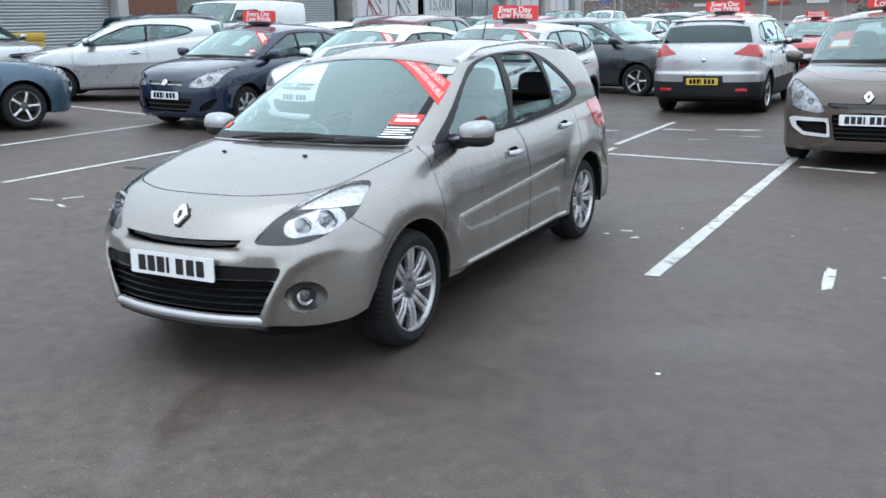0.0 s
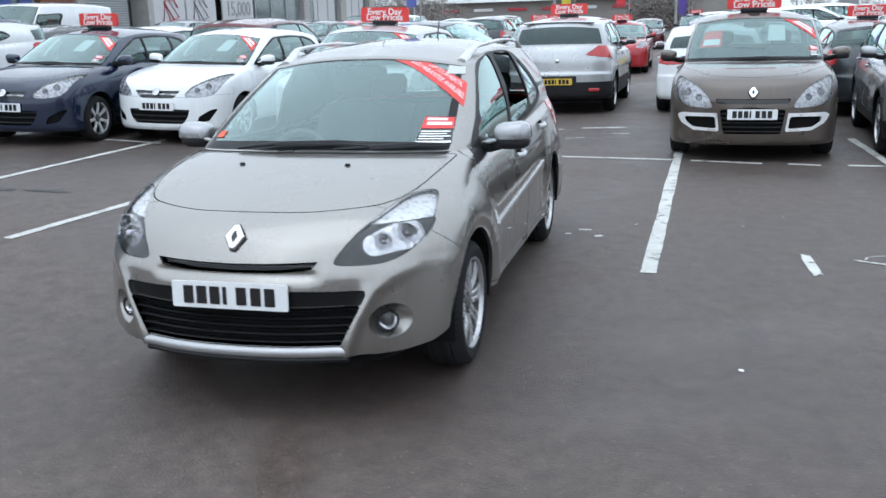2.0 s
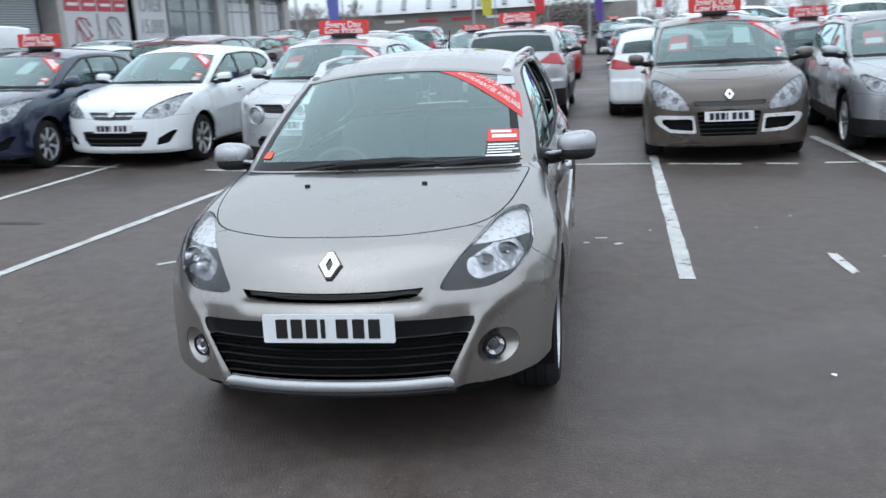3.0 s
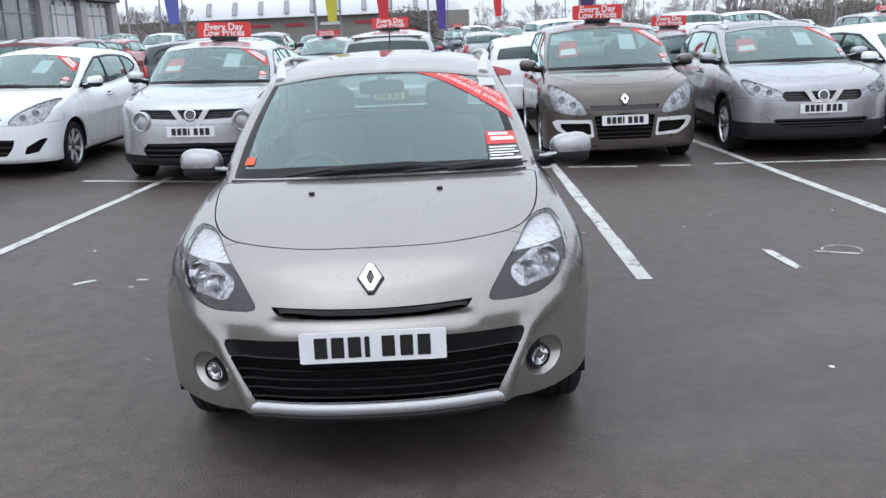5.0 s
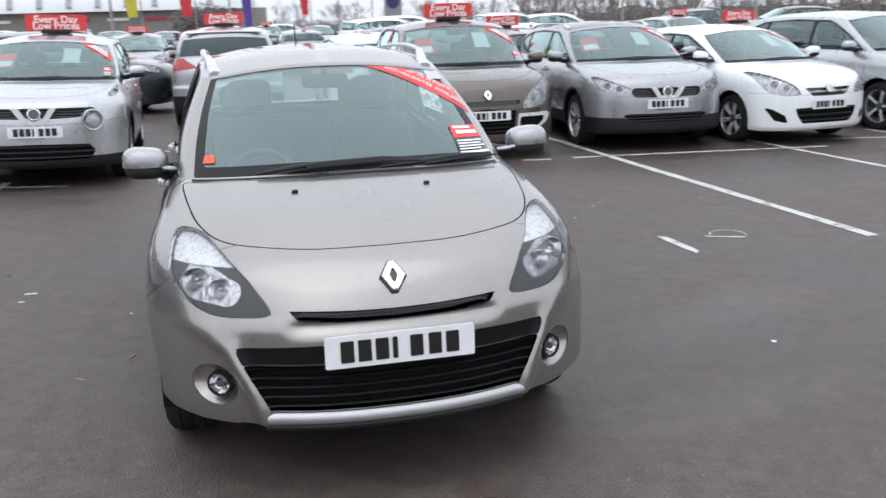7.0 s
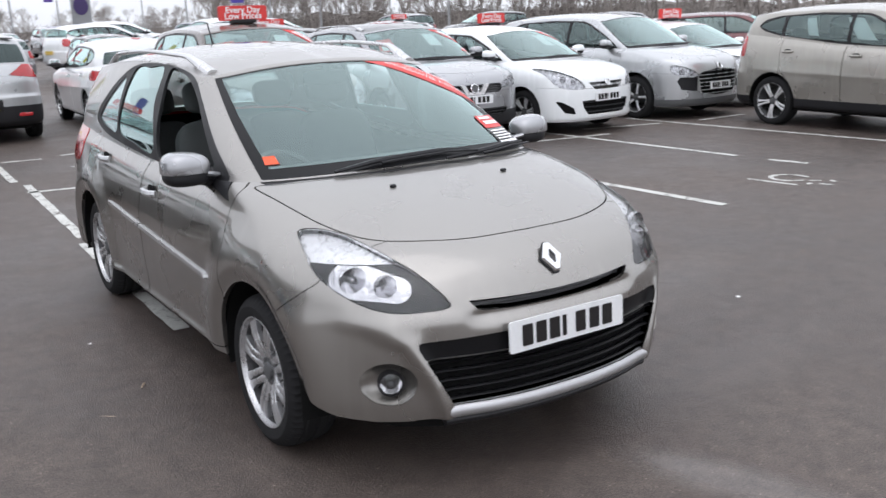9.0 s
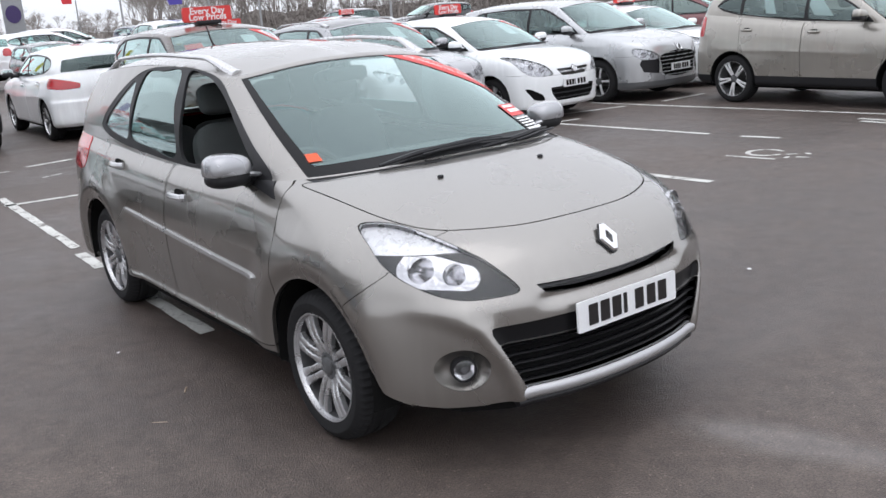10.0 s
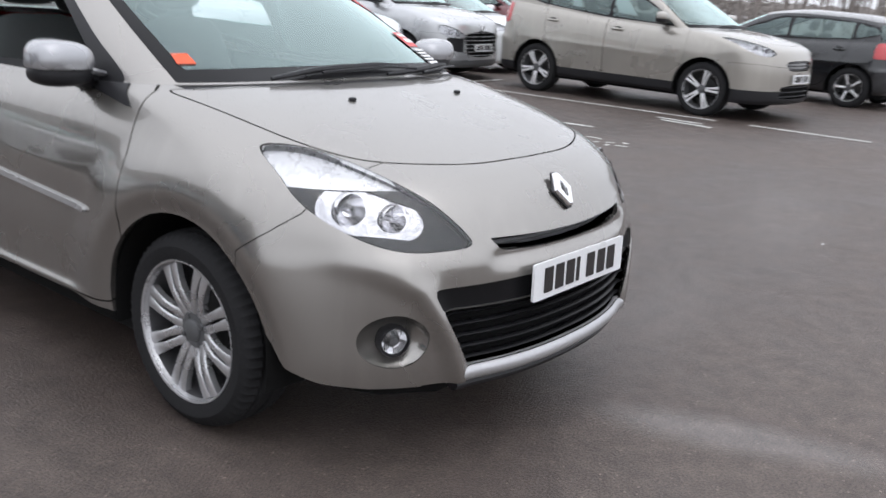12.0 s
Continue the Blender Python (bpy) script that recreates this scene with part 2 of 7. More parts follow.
def shell(p, ns=120, nl=44, ng=20, nr=8):
    """The half skin of a car: x to its left, y back from its nose. Rows of v: 0..1 body, 1..2 glass house, 2..3 roof."""
    s = np.concatenate([np.linspace(0, S1, int(ns * 0.42), endpoint=False), np.linspace(S1, S2, int(ns * 0.36), endpoint=False), np.linspace(S2, 1, ns - int(ns * 0.42) - int(ns * 0.36))])
    ox, oy = ring(s, p["w"], 0.0, p["fa"], p["fn"], p["length"], p["ra"], p["rn"], p.get("taper", 0.03))
    bx, by = ring(s, p["bw"], p["cowl"], p["ba"], p["bn"], p["brear"], p["bb"], p["bm"], p.get("btaper", 0.05))
    rx, ry = ring(s, p["rw"], p["rfront"], p["rfa"], p["rfn"], p["rrear"], p["rb"], p["rm"], p.get("rtaper", 0.04))
    belt = hermite(*zip(*p["belt"]))(by)
    spine = hermite(*zip(*p["spine"]))
    rz = spine(ry) - p["drop"] * (rx / p["rw"]) ** 2.4
    nose, tail, side = (np.array(p[k], float) for k in ("nose", "tail", "side"))
    t = np.linspace(0, 1, nl)
    kn = np.linspace(0, 1, len(nose))
    nh, nz = hermite(kn, nose[:, 0] / p["cowl"])(t), hermite(kn, (nose[:, 1] - nose[0, 1]) / (nose[-1, 1] - nose[0, 1]))(t)
    kt = np.linspace(0, 1, len(tail))
    th_, tz = hermite(kt, tail[:, 0] / (p["length"] - p["brear"]))(t), hermite(kt, (tail[:, 1] - tail[0, 1]) / (tail[-1, 1] - tail[0, 1]))(t)
    ks = np.linspace(0, 1, len(side))
    sh, sz = hermite(ks, side[:, 0])(t), hermite(ks, (side[:, 1] - side[0, 1]) / (side[-1, 1] - side[0, 1]))(t)
    wf = smooth(p["blend"][0], p["blend"][1], oy)[:, None]
    wr = smooth(p["length"] - p["rblend"][0], p["length"] - p["rblend"][1], oy)[:, None]
    h = (nh * (1 - wf) + sh * wf) * (1 - wr) + th_ * wr
    z = (nz * (1 - wf) + sz * wf) * (1 - wr) + tz * wr
    bottom = (nose[0, 1] * (1 - wf) + side[0, 1] * wf) * (1 - wr) + tail[0, 1] * wr
    low = np.stack([ox[:, None] + (bx - ox)[:, None] * h, oy[:, None] + (by - oy)[:, None] * h, bottom + (belt[:, None] - bottom) * z], -1)
    for yh in p["hubs"]:
        r2 = (low[..., 1] - yh) ** 2 + (low[..., 2] - p["wheel"]) ** 2
        low[..., 0] += np.where(low[..., 0] > 0.4, p.get("flare", 0.015) * np.exp(-r2 / 0.42 ** 2) + p.get("lip", 0.0) * (smooth(0.62, 0.440, np.sqrt(r2)) - 0.9 * smooth(0.440, 0.365, np.sqrt(r2))), 0)
    ridge = p.get("ridge")
    if ridge:
        line_, amount, width = ridge
        best = np.full(low.shape[:2], 9.0)
        for a, b in zip(line_, line_[1:]):
            e = np.subtract(b, a)
            w = low[..., [0, 2]] - np.array(a)
            u = np.clip((w @ e) / (e @ e), 0, 1)
            best = np.minimum(best, np.linalg.norm(w - u[..., None] * e, axis=-1))
        bump = np.where(low[..., 1] < 0.7, amount * np.exp(-(best / (width * (1 + 0.9 * smooth(0.50, 0.66, low[..., 2])))) ** 2) * (0.22 + 0.78 * smooth(0.68, 0.46, low[..., 2])), 0)
        low[..., 1] -= bump
        low[..., 0] += bump * 0.4 * (low[..., 0] > 0.3)
    if "sill" in p:
        z0, amount = p["sill"]
        on = smooth(p["hubs"][0] + 0.44, p["hubs"][0] + 0.6, low[..., 1]) * smooth(p["hubs"][1] - 0.36, p["hubs"][1] - 0.5, low[..., 1])
        low[..., 0] += np.where(low[..., 0] > 0.5, amount * on * np.exp(-((low[..., 2] - z0) / 0.016) ** 2), 0)
    if "scoop" in p:
        z0, amount, width, half = p["scoop"]
        low[..., 1] += np.where(low[..., 1] < 0.6, amount * np.exp(-((low[..., 2] - z0) / width) ** 2) * smooth(half + 0.05, half - 0.05, low[..., 0]), 0)
    crease = p.get("crease")
    if crease:
        z0, slope, amount, width = crease
        d = low[..., 2] - (z0 + slope * low[..., 1])
        on = smooth(p["hubs"][0] + 0.2, p["hubs"][0] + 0.8, low[..., 1]) * smooth(p["length"] - 0.3, p["length"] - 0.9, low[..., 1])
        low[..., 0] += np.where(low[..., 0] > 0.5, amount * on * np.exp(-np.abs(d) / width), 0)
    g = np.linspace(0, 1, ng + 1)[1:]
    bow = (p["bow"] * np.sin(g * np.pi))[None, :]
    out = np.stack([bx - rx * 0, by - (p["cowl"] + p["brear"]) / 2], -1)
    out = np.stack([out[:, 0] / p["bw"], out[:, 1] / ((p["brear"] - p["cowl"]) / 2)], -1) ** 3
    out /= np.linalg.norm(out, axis=1, keepdims=True)
    house = np.stack([bx[:, None] + (rx - bx)[:, None] * g + out[:, :1] * bow, by[:, None] + (ry - by)[:, None] * g + out[:, 1:] * bow * 0.5,
                      belt[:, None] + (rz - belt)[:, None] * g], -1)
    q = np.linspace(0, 1, nr + 1)[1:]
    x = rx[:, None] * (1 - q)
    roof = np.stack([x, ry[:, None] + 0 * q, spine(ry)[:, None] - p["drop"] * (x / p["rw"]) ** 2.4], -1)
    pts = np.concatenate([low, house, roof], 1)
    pts[0, :, 0] = pts[-1, :, 0] = 0
    pts[:, -1, 0] = 0
    v = np.concatenate([t, 1 + g, 2 + q])
    n_s, n_v = pts.shape[:2]
    du, dv = np.gradient(pts, axis=0), np.gradient(pts, axis=1)
    nrm = np.cross(du, dv)
    nrm[:, -1] = (0, 0, 1)
    nrm[0, :, 0] = nrm[-1, :, 0] = 0
    size = np.linalg.norm(nrm, axis=-1, keepdims=True)
    nrm = np.where(size > 1e-9, nrm / np.maximum(size, 1e-9), (0, 0, 1))
    i = np.arange(n_s * n_v).reshape(n_s, n_v)
    a, b, c, d = i[:-1, :-1].ravel(), i[1:, :-1].ravel(), i[1:, 1:].ravel(), i[:-1, 1:].ravel()
    tris = np.concatenate([np.stack([a, b, c], 1), np.stack([a, c, d], 1)])
    ss, vv = np.meshgrid(s, v, indexing="ij")
    return {"p": pts.reshape(-1, 3), "n": nrm.reshape(-1, 3), "sv": np.stack([ss.ravel(), vv.ravel()], 1), "t": tris, "grid": (s, v, pts, nrm)}


def compact(m):
    used, t = np.unique(m["t"], return_inverse=True)
    return {"p": m["p"][used], "n": m["n"][used], "sv": m["sv"][used], "t": t.reshape(-1, 3)}


def cut(m, phi):
    """Splits a skin where phi is nought: the part with phi > 0 and the rest."""
    t, pos = m["t"], phi[m["t"]] > 0
    count = pos.sum(1)
    whole_in, whole_out = t[count == 3], t[count == 0]
    mixed, flag = t[(count == 1) | (count == 2)], pos[(count == 1) | (count == 2)]
    if not len(mixed):
        return compact({**m, "t": whole_in}), compact({**m, "t": whole_out})
    lone = np.where(flag.sum(1) == 1, flag.argmax(1), (~flag).argmax(1))
    r = np.arange(len(mixed))
    a, b, c = mixed[r, lone], mixed[r, (lone + 1) % 3], mixed[r, (lone + 2) % 3]
    edges = np.sort(np.concatenate([np.stack([a, b], 1), np.stack([a, c], 1)]), 1)
    uniq, inv = np.unique(edges, axis=0, return_inverse=True)
    inv = inv.ravel()
    u = (phi[uniq[:, 0]] / (phi[uniq[:, 0]] - phi[uniq[:, 1]]))[:, None]
    base = len(m["p"])
    grown = {k: np.concatenate([m[k], m[k][uniq[:, 0]] * (1 - u) + m[k][uniq[:, 1]] * u]) for k in ("p", "n", "sv")}
    ab, ac = base + inv[: len(mixed)], base + inv[len(mixed):]
    tip, quad = np.stack([a, ab, ac], 1), np.concatenate([np.stack([ab, b, c], 1), np.stack([ab, c, ac], 1)])
    alone = flag.sum(1) == 1
    q2 = np.concatenate([alone, alone])
    inside = np.concatenate([whole_in, tip[alone], quad[~q2]])
    outside = np.concatenate([whole_out, tip[~alone], quad[q2]])
    return compact({**grown, "t": inside}), compact({**grown, "t": outside})


def loop_curve(points, n=10, sharp=False):
    """A closed outline through a few points, rounded unless sharp."""
    q = np.asarray(points, float)
    if sharp:
        return q
    out = []
    for i in range(len(q)):
        a, b, c, d = q[i - 1], q[i], q[(i + 1) % len(q)], q[(i + 2) % len(q)]
        u = np.linspace(0, 1, n, endpoint=False)[:, None]
        out.append(0.5 * (2 * b + (c - a) * u + (2 * a - 5 * b + 4 * c - d) * u ** 2 + (3 * b - a - 3 * c + d) * u ** 3))
    return np.concatenate(out)


def inside(xy, outline):
    """Signed distance of plan points from a closed outline: positive within."""
    best, odd = np.full(len(xy), 1e9), np.zeros(len(xy), bool)
    for a, b in zip(outline, np.roll(outline, -1, 0)):
        e, w = b - a, xy - a
        u = np.clip((w @ e) / max(e @ e, 1e-12), 0, 1)
        best = np.minimum(best, ((w - u[:, None] * e) ** 2).sum(1))
        cross = (a[1] > xy[:, 1]) != (b[1] > xy[:, 1])
        if cross.any():
            xs = a[0] + (xy[:, 1] - a[1]) / (b[1] - a[1] if b[1] != a[1] else 1e-12) * e[0]
            odd ^= cross & (xy[:, 0] < xs)
    return np.where(odd, 1, -1) * np.sqrt(best)


CLIO = dict(
    length=4.21, w=0.855, fa=0.62, fn=2.25, ra=0.34, rn=2.6, bw=0.775, cowl=0.93, ba=0.46, bn=3.2, brear=4.10, bb=0.30, bm=3.0,
    rw=0.625, rfront=1.80, rfa=0.20, rfn=4.6, rrear=3.98, rb=0.3, rm=3.2,
    belt=((0.9, 1.012), (1.3, 0.985), (2.2, 0.965), (3.2, 0.995), (4.1, 1.04)),
    spine=((1.75, 1.43), (2.2, 1.495), (2.75, 1.515), (3.3, 1.495), (4.05, 1.42)), drop=0.075, bow=0.03,
    nose=((0.06, 0.225), (0.010, 0.258), (-0.005, 0.36), (-0.005, 0.50), (0.0, 0.61), (0.03, 0.68), (0.09, 0.77), (0.17, 0.83), (0.42, 0.915), (0.715, 0.98), (0.93, 1.012)),
    tail=((0.06, 0.24), (0.01, 0.30), (0.0, 0.42), (0.0, 0.60), (0.02, 0.66), (0.03, 0.80), (0.07, 0.95), (0.11, 1.04)),
    side=((0.62, 0.222), (0.22, 0.258), (0.03, 0.40), (-0.08, 0.55), (-0.08, 0.68), (0.05, 0.80), (0.4, 0.92), (1.0, 1.0)),
    blend=(0.30, 1.15), rblend=(0.55, 0.12), hubs=(0.823, 3.41), wheel=0.30, flare=0.012, lip=0.024, sill=(0.292, 0.016), scoop=(0.628, 0.020, 0.024, 0.36), crease=(0.66, 0.03, 0.003, 0.06),
    ridge=(((0.462, 0.29), (0.50, 0.40), (0.572, 0.555), (0.66, 0.630), (0.76, 0.70)), 0.026, 0.028))

# ---- mesh tools ----
def thing(name, m, label, category, group="", kind=""):
    ob = new(name)
    ob.empty_display_size = 0.1
    ob.matrix_world = m
    return tagged(ob, label, category, group, kind)


def hang(name, mesh, parent, label=""):
    ob = new(name, mesh)
    ob.parent = parent
    if label:
        ob["label"] = label
    return ob


def part(name, bm, material, parent, label="", smooth_shade=True):
    mesh = bpy.data.meshes.new(name)
    bm.to_mesh(mesh)
    bm.free()
    mesh.materials.append(material)
    mesh.shade_smooth() if smooth_shade else mesh.shade_flat()
    if smooth_shade:
        mesh.set_sharp_from_angle(angle=radians(38))
    return hang(name, mesh, parent, label)


def solo(name, bm, material, label, category, group="", kind="", smooth_shade=True):
    ob = part(name, bm, material, None, label, smooth_shade)
    return tagged(ob, label, category, group, kind)


def skin_mesh(name, m, material):
    mesh = bpy.data.meshes.new(name)
    mesh.vertices.add(len(m["p"]))
    mesh.vertices.foreach_set("co", m["p"].ravel().astype(np.float32))
    t = m["t"]
    mesh.loops.add(t.size)
    mesh.loops.foreach_set("vertex_index", t.ravel().astype(np.int32))
    mesh.polygons.add(len(t))
    mesh.polygons.foreach_set("loop_start", np.arange(0, t.size, 3, dtype=np.int32))
    mesh.update(calc_edges=True)
    mesh.shade_smooth()
    mesh.normals_split_custom_set_from_vertices(m["n"].astype(np.float32).tolist())
    mesh.materials.append(material)
    return mesh


def flip(m):
    return {"p": m["p"] * (-1, 1, 1), "n": m["n"] * (-1, 1, 1), "sv": m["sv"], "t": m["t"][:, ::-1]}


def join(*some):
    out, base = {"p": [], "n": [], "sv": [], "t": []}, 0
    for m in some:
        for k in ("p", "n", "sv"):
            out[k].append(m[k])
        out["t"].append(m["t"] + base)
        base += len(m["p"])
    return {k: np.concatenate(v) for k, v in out.items()}


def both(m):
    """A half skin and its mirror image, welded down the middle."""
    q, n = join(m, flip(m)), len(m["p"])
    seam = np.abs(m["p"][:, 0]) < 1e-6
    to = np.arange(2 * n)
    to[n:][seam] = np.arange(n)[seam]
    q["t"] = to[q["t"]]
    return compact(q)


def inset(m, d):
    return {**m, "p": m["p"] - m["n"] * d}


def rimmed(m, d, tuck=0.0):
    """The skin with its free edges folded inwards by d, so that sheet and glass show their thickness."""
    t = m["t"]
    if not len(t):
        return m
    e = np.concatenate([t[:, [0, 1]], t[:, [1, 2]], t[:, [2, 0]]])
    key, first, count = np.unique(np.sort(e, 1), axis=0, return_index=True, return_counts=True)
    e = e[first[count == 1]]
    e = e[~((np.abs(m["p"][e[:, 0], 0]) < 1e-6) & (np.abs(m["p"][e[:, 1], 0]) < 1e-6))]
    n, k = len(m["p"]), len(e)
    a, b = m["p"][e[:, 0]], m["p"][e[:, 1]]
    na, nb = m["n"][e[:, 0]], m["n"][e[:, 1]]
    out = np.cross(b - a, na + nb)
    out /= np.maximum(np.linalg.norm(out, axis=1, keepdims=True), 1e-9)
    p = np.concatenate([a, b, b - nb * d - out * tuck, a - na * d - out * tuck])
    if d < 0:
        out = -out
    i = np.arange(k) + n
    strips = np.concatenate([np.stack([i + k, i, i + 3 * k], 1), np.stack([i + k, i + 3 * k, i + 2 * k], 1)])
    if d < 0:
        strips = strips[:, ::-1]
    return {"p": np.concatenate([m["p"], p]), "n": np.concatenate([m["n"]] + [out] * 4), "sv": np.concatenate([m["sv"], np.zeros((4 * k, 2))]), "t": np.concatenate([t, strips])}


def boxed(bm, size, at, bevel=0.0, turn=None, segments=2):
    """A bevelled block; size and place in metres."""
    r = bmesh.ops.create_cube(bm, size=1.0)
    m = Matrix.Translation(at) @ (turn.to_4x4() if turn else Matrix()) @ Matrix.Diagonal((*size, 1))
    bmesh.ops.transform(bm, matrix=m, verts=r["verts"])
    if bevel:
        edges = list({e for v in r["verts"] for e in v.link_edges})
        bmesh.ops.bevel(bm, geom=edges, offset=bevel, segments=segments, affect="EDGES", profile=0.6)
    return bm


def lathe(bm, profile, steps, m=Matrix()):
    """Turns a profile of (radius, along x) round the x axis."""
    rings = []
    for i in range(steps):
        a = 2 * math.pi * i / steps
        rings.append([bm.verts.new(m @ Vector((x, r * math.cos(a), r * math.sin(a)))) for r, x in profile])
    for i in range(steps):
        one, two = rings[i], rings[(i + 1) % steps]
        for j in range(len(profile) - 1):
            bm.faces.new((one[j], one[j + 1], two[j + 1], two[j]))
    return bm


def tube(bm, path, radius, steps=8, squash=1.0, caps=True):
    """A rounded bar along a path; radius may be one number or one per point."""
    path = [Vector(p) for p in path]
    rings = []
    for i, p in enumerate(path):
        way = (path[min(i + 1, len(path) - 1)] - path[max(i - 1, 0)]).normalized()
        side = way.cross(Vector((0, 0, 1)))
        side = side.normalized() if side.length > 1e-4 else Vector((1, 0, 0))
        up = side.cross(way).normalized()
        r = radius[i] if isinstance(radius, (list, tuple)) else radius
        rings.append([bm.verts.new(p + side * math.cos(2 * math.pi * k / steps) * r + up * math.sin(2 * math.pi * k / steps) * r * squash) for k in range(steps)])
    for one, two in zip(rings, rings[1:]):
        for k in range(steps):
            bm.faces.new((one[k], one[(k + 1) % steps], two[(k + 1) % steps], two[k]))
    if caps:
        bm.faces.new(rings[0][::-1])
        bm.faces.new(rings[-1])
    bmesh.ops.recalc_face_normals(bm, faces=bm.faces)
    return bm


def blob(bm, size, at, power=0.6, turn=None, u=20, v=12):
    """A rounded cushion: a superellipsoid."""
    m = Matrix.Translation(at) @ (turn.to_4x4() if turn else Matrix()) @ Matrix.Diagonal((*[c / 2 for c in size], 1))
    sg = lambda c, e: math.copysign(abs(c) ** e, c)
    top, low = bm.verts.new(m @ Vector((0, 0, 1))), bm.verts.new(m @ Vector((0, 0, -1)))
    rows = []
    for i in range(1, v):
        a = math.pi * (0.5 - i / v)
        rows.append([bm.verts.new(m @ Vector((sg(math.cos(a), power) * sg(math.cos(b), power), sg(math.cos(a), power) * sg(math.sin(b), power), sg(math.sin(a), power))))
                     for b in (2 * math.pi * j / u for j in range(u))])
    for j in range(u):
        bm.faces.new((top, rows[0][j], rows[0][(j + 1) % u]))
        bm.faces.new((low, rows[-1][(j + 1) % u], rows[-1][j]))
        for one, two in zip(rows, rows[1:]):
            bm.faces.new((one[j], two[j], two[(j + 1) % u], one[(j + 1) % u]))
    return bm


def slab(bm, outline, depth, m=Matrix()):
    """A flat plate: an outline in x and z, with its depth along y."""
    front = [bm.verts.new(m @ Vector((x, 0, z))) for x, z in outline]
    rear = [bm.verts.new(m @ Vector((x, depth, z))) for x, z in outline]
    bm.faces.new(front)
    bm.faces.new(rear[::-1])
    for i in range(len(front)):
        j = (i + 1) % len(front)
        bm.faces.new((front[j], front[i], rear[i], rear[j]))
    bmesh.ops.recalc_face_normals(bm, faces=bm.faces)
    return bm


def rounded(w, h, r, n=5):
    out = []
    for cx, cz, a0 in ((w / 2 - r, h / 2 - r, 0), (-w / 2 + r, h / 2 - r, 90), (-w / 2 + r, -h / 2 + r, 180), (w / 2 - r, -h / 2 + r, 270)):
        out += [(cx + r * math.cos(radians(a0 + 90 * i / n)), cz + r * math.sin(radians(a0 + 90 * i / n))) for i in range(n + 1)]
    return out


def text_mesh(body, size, depth=0.0, spacing=1.0, bold=0.0, shear=0.0):
    """Letters of the built-in font as a mesh in x and y, centred."""
    curve = bpy.data.curves.new("letters", "FONT")
    curve.body, curve.size, curve.align_x, curve.align_y = body, size, "CENTER", "CENTER"
    curve.extrude, curve.space_character, curve.offset, curve.shear, curve.resolution_u = depth, spacing, bold, shear, 3
    ob = bpy.data.objects.new("letters", curve)
    scene.collection.objects.link(ob)
    bpy.context.view_layer.update()
    mesh = bpy.data.meshes.new_from_object(ob)
    bpy.data.objects.remove(ob)
    return mesh


def surface_at(m, s, v):
    """A place and normal of a skin's grid at s and v."""
    sg, vg, pts, nrm = m["grid"]
    i = np.interp(s, sg, np.arange(len(sg)))
    j = np.interp(v, vg, np.arange(len(vg)))
    a, b = np.clip(i.astype(int), 0, len(sg) - 2), np.clip(j.astype(int), 0, len(vg) - 2)
    u, w = (i - a)[..., None], (j - b)[..., None]
    mix = lambda g: (g[a, b] * (1 - u) + g[a + 1, b] * u) * (1 - w) + (g[a, b + 1] * (1 - u) + g[a + 1, b + 1] * u) * w
    return mix(pts), mix(nrm)


def on_shell(m, corners, st, lift):
    """Places on a skin for points st of the unit square laid over four corners (s, v); a negative s is the other side."""
    c = np.asarray(corners, float)
    a, b = st[:, :1], st[:, 1:]
    sv = (c[0] * (1 - a) + c[1] * a) * (1 - b) + (c[3] * (1 - a) + c[2] * a) * b
    p, n = surface_at(m, np.abs(sv[:, 0]), sv[:, 1])
    mirror = np.where(sv[:, :1] < 0, (-1.0, 1.0, 1.0), (1.0, 1.0, 1.0))
    return (p + n * lift) * mirror, n * mirror


def decal(name, m, corners, lift, material, parent, label="", nx=16, ny=8):
    a, b = np.meshgrid(np.linspace(0, 1, nx), np.linspace(0, 1, ny), indexing="ij")
    p, n = on_shell(m, corners, np.stack([a.ravel(), b.ravel()], 1), lift)
    i = np.arange(nx * ny).reshape(nx, ny)
    q = [i[:-1, :-1].ravel(), i[1:, :-1].ravel(), i[1:, 1:].ravel(), i[:-1, 1:].ravel()]
    t = np.concatenate([np.stack(q[:3], 1), np.stack([q[0], q[2], q[3]], 1)])
    face = np.cross(p[t[0, 1]] - p[t[0, 0]], p[t[0, 2]] - p[t[0, 0]])
    if face @ n[t[0, 0]] < 0:
        t = t[:, ::-1]
    return hang(name, skin_mesh(name, {"p": p, "n": n, "t": t}, material), parent, label)


def shell_text(name, m, corners, lift, body, material, parent, aspect, rows=1.0, size=1.0):
    """Letters laid on a skin within four corners."""
    mesh = text_mesh(body, size)
    co = np.array([v.co[:2] for v in mesh.vertices]) if len(mesh.vertices) else np.zeros((1, 2))
    st = np.stack([co[:, 0] / aspect + 0.5, co[:, 1] * rows + 0.5], 1)
    p, n = on_shell(m, corners, st, lift)
    for vert, place in zip(mesh.vertices, p):
        vert.co = place
    mesh.materials.append(material)
    return hang(name, mesh, parent)

# ---- car parts ----
WHEELS = {}


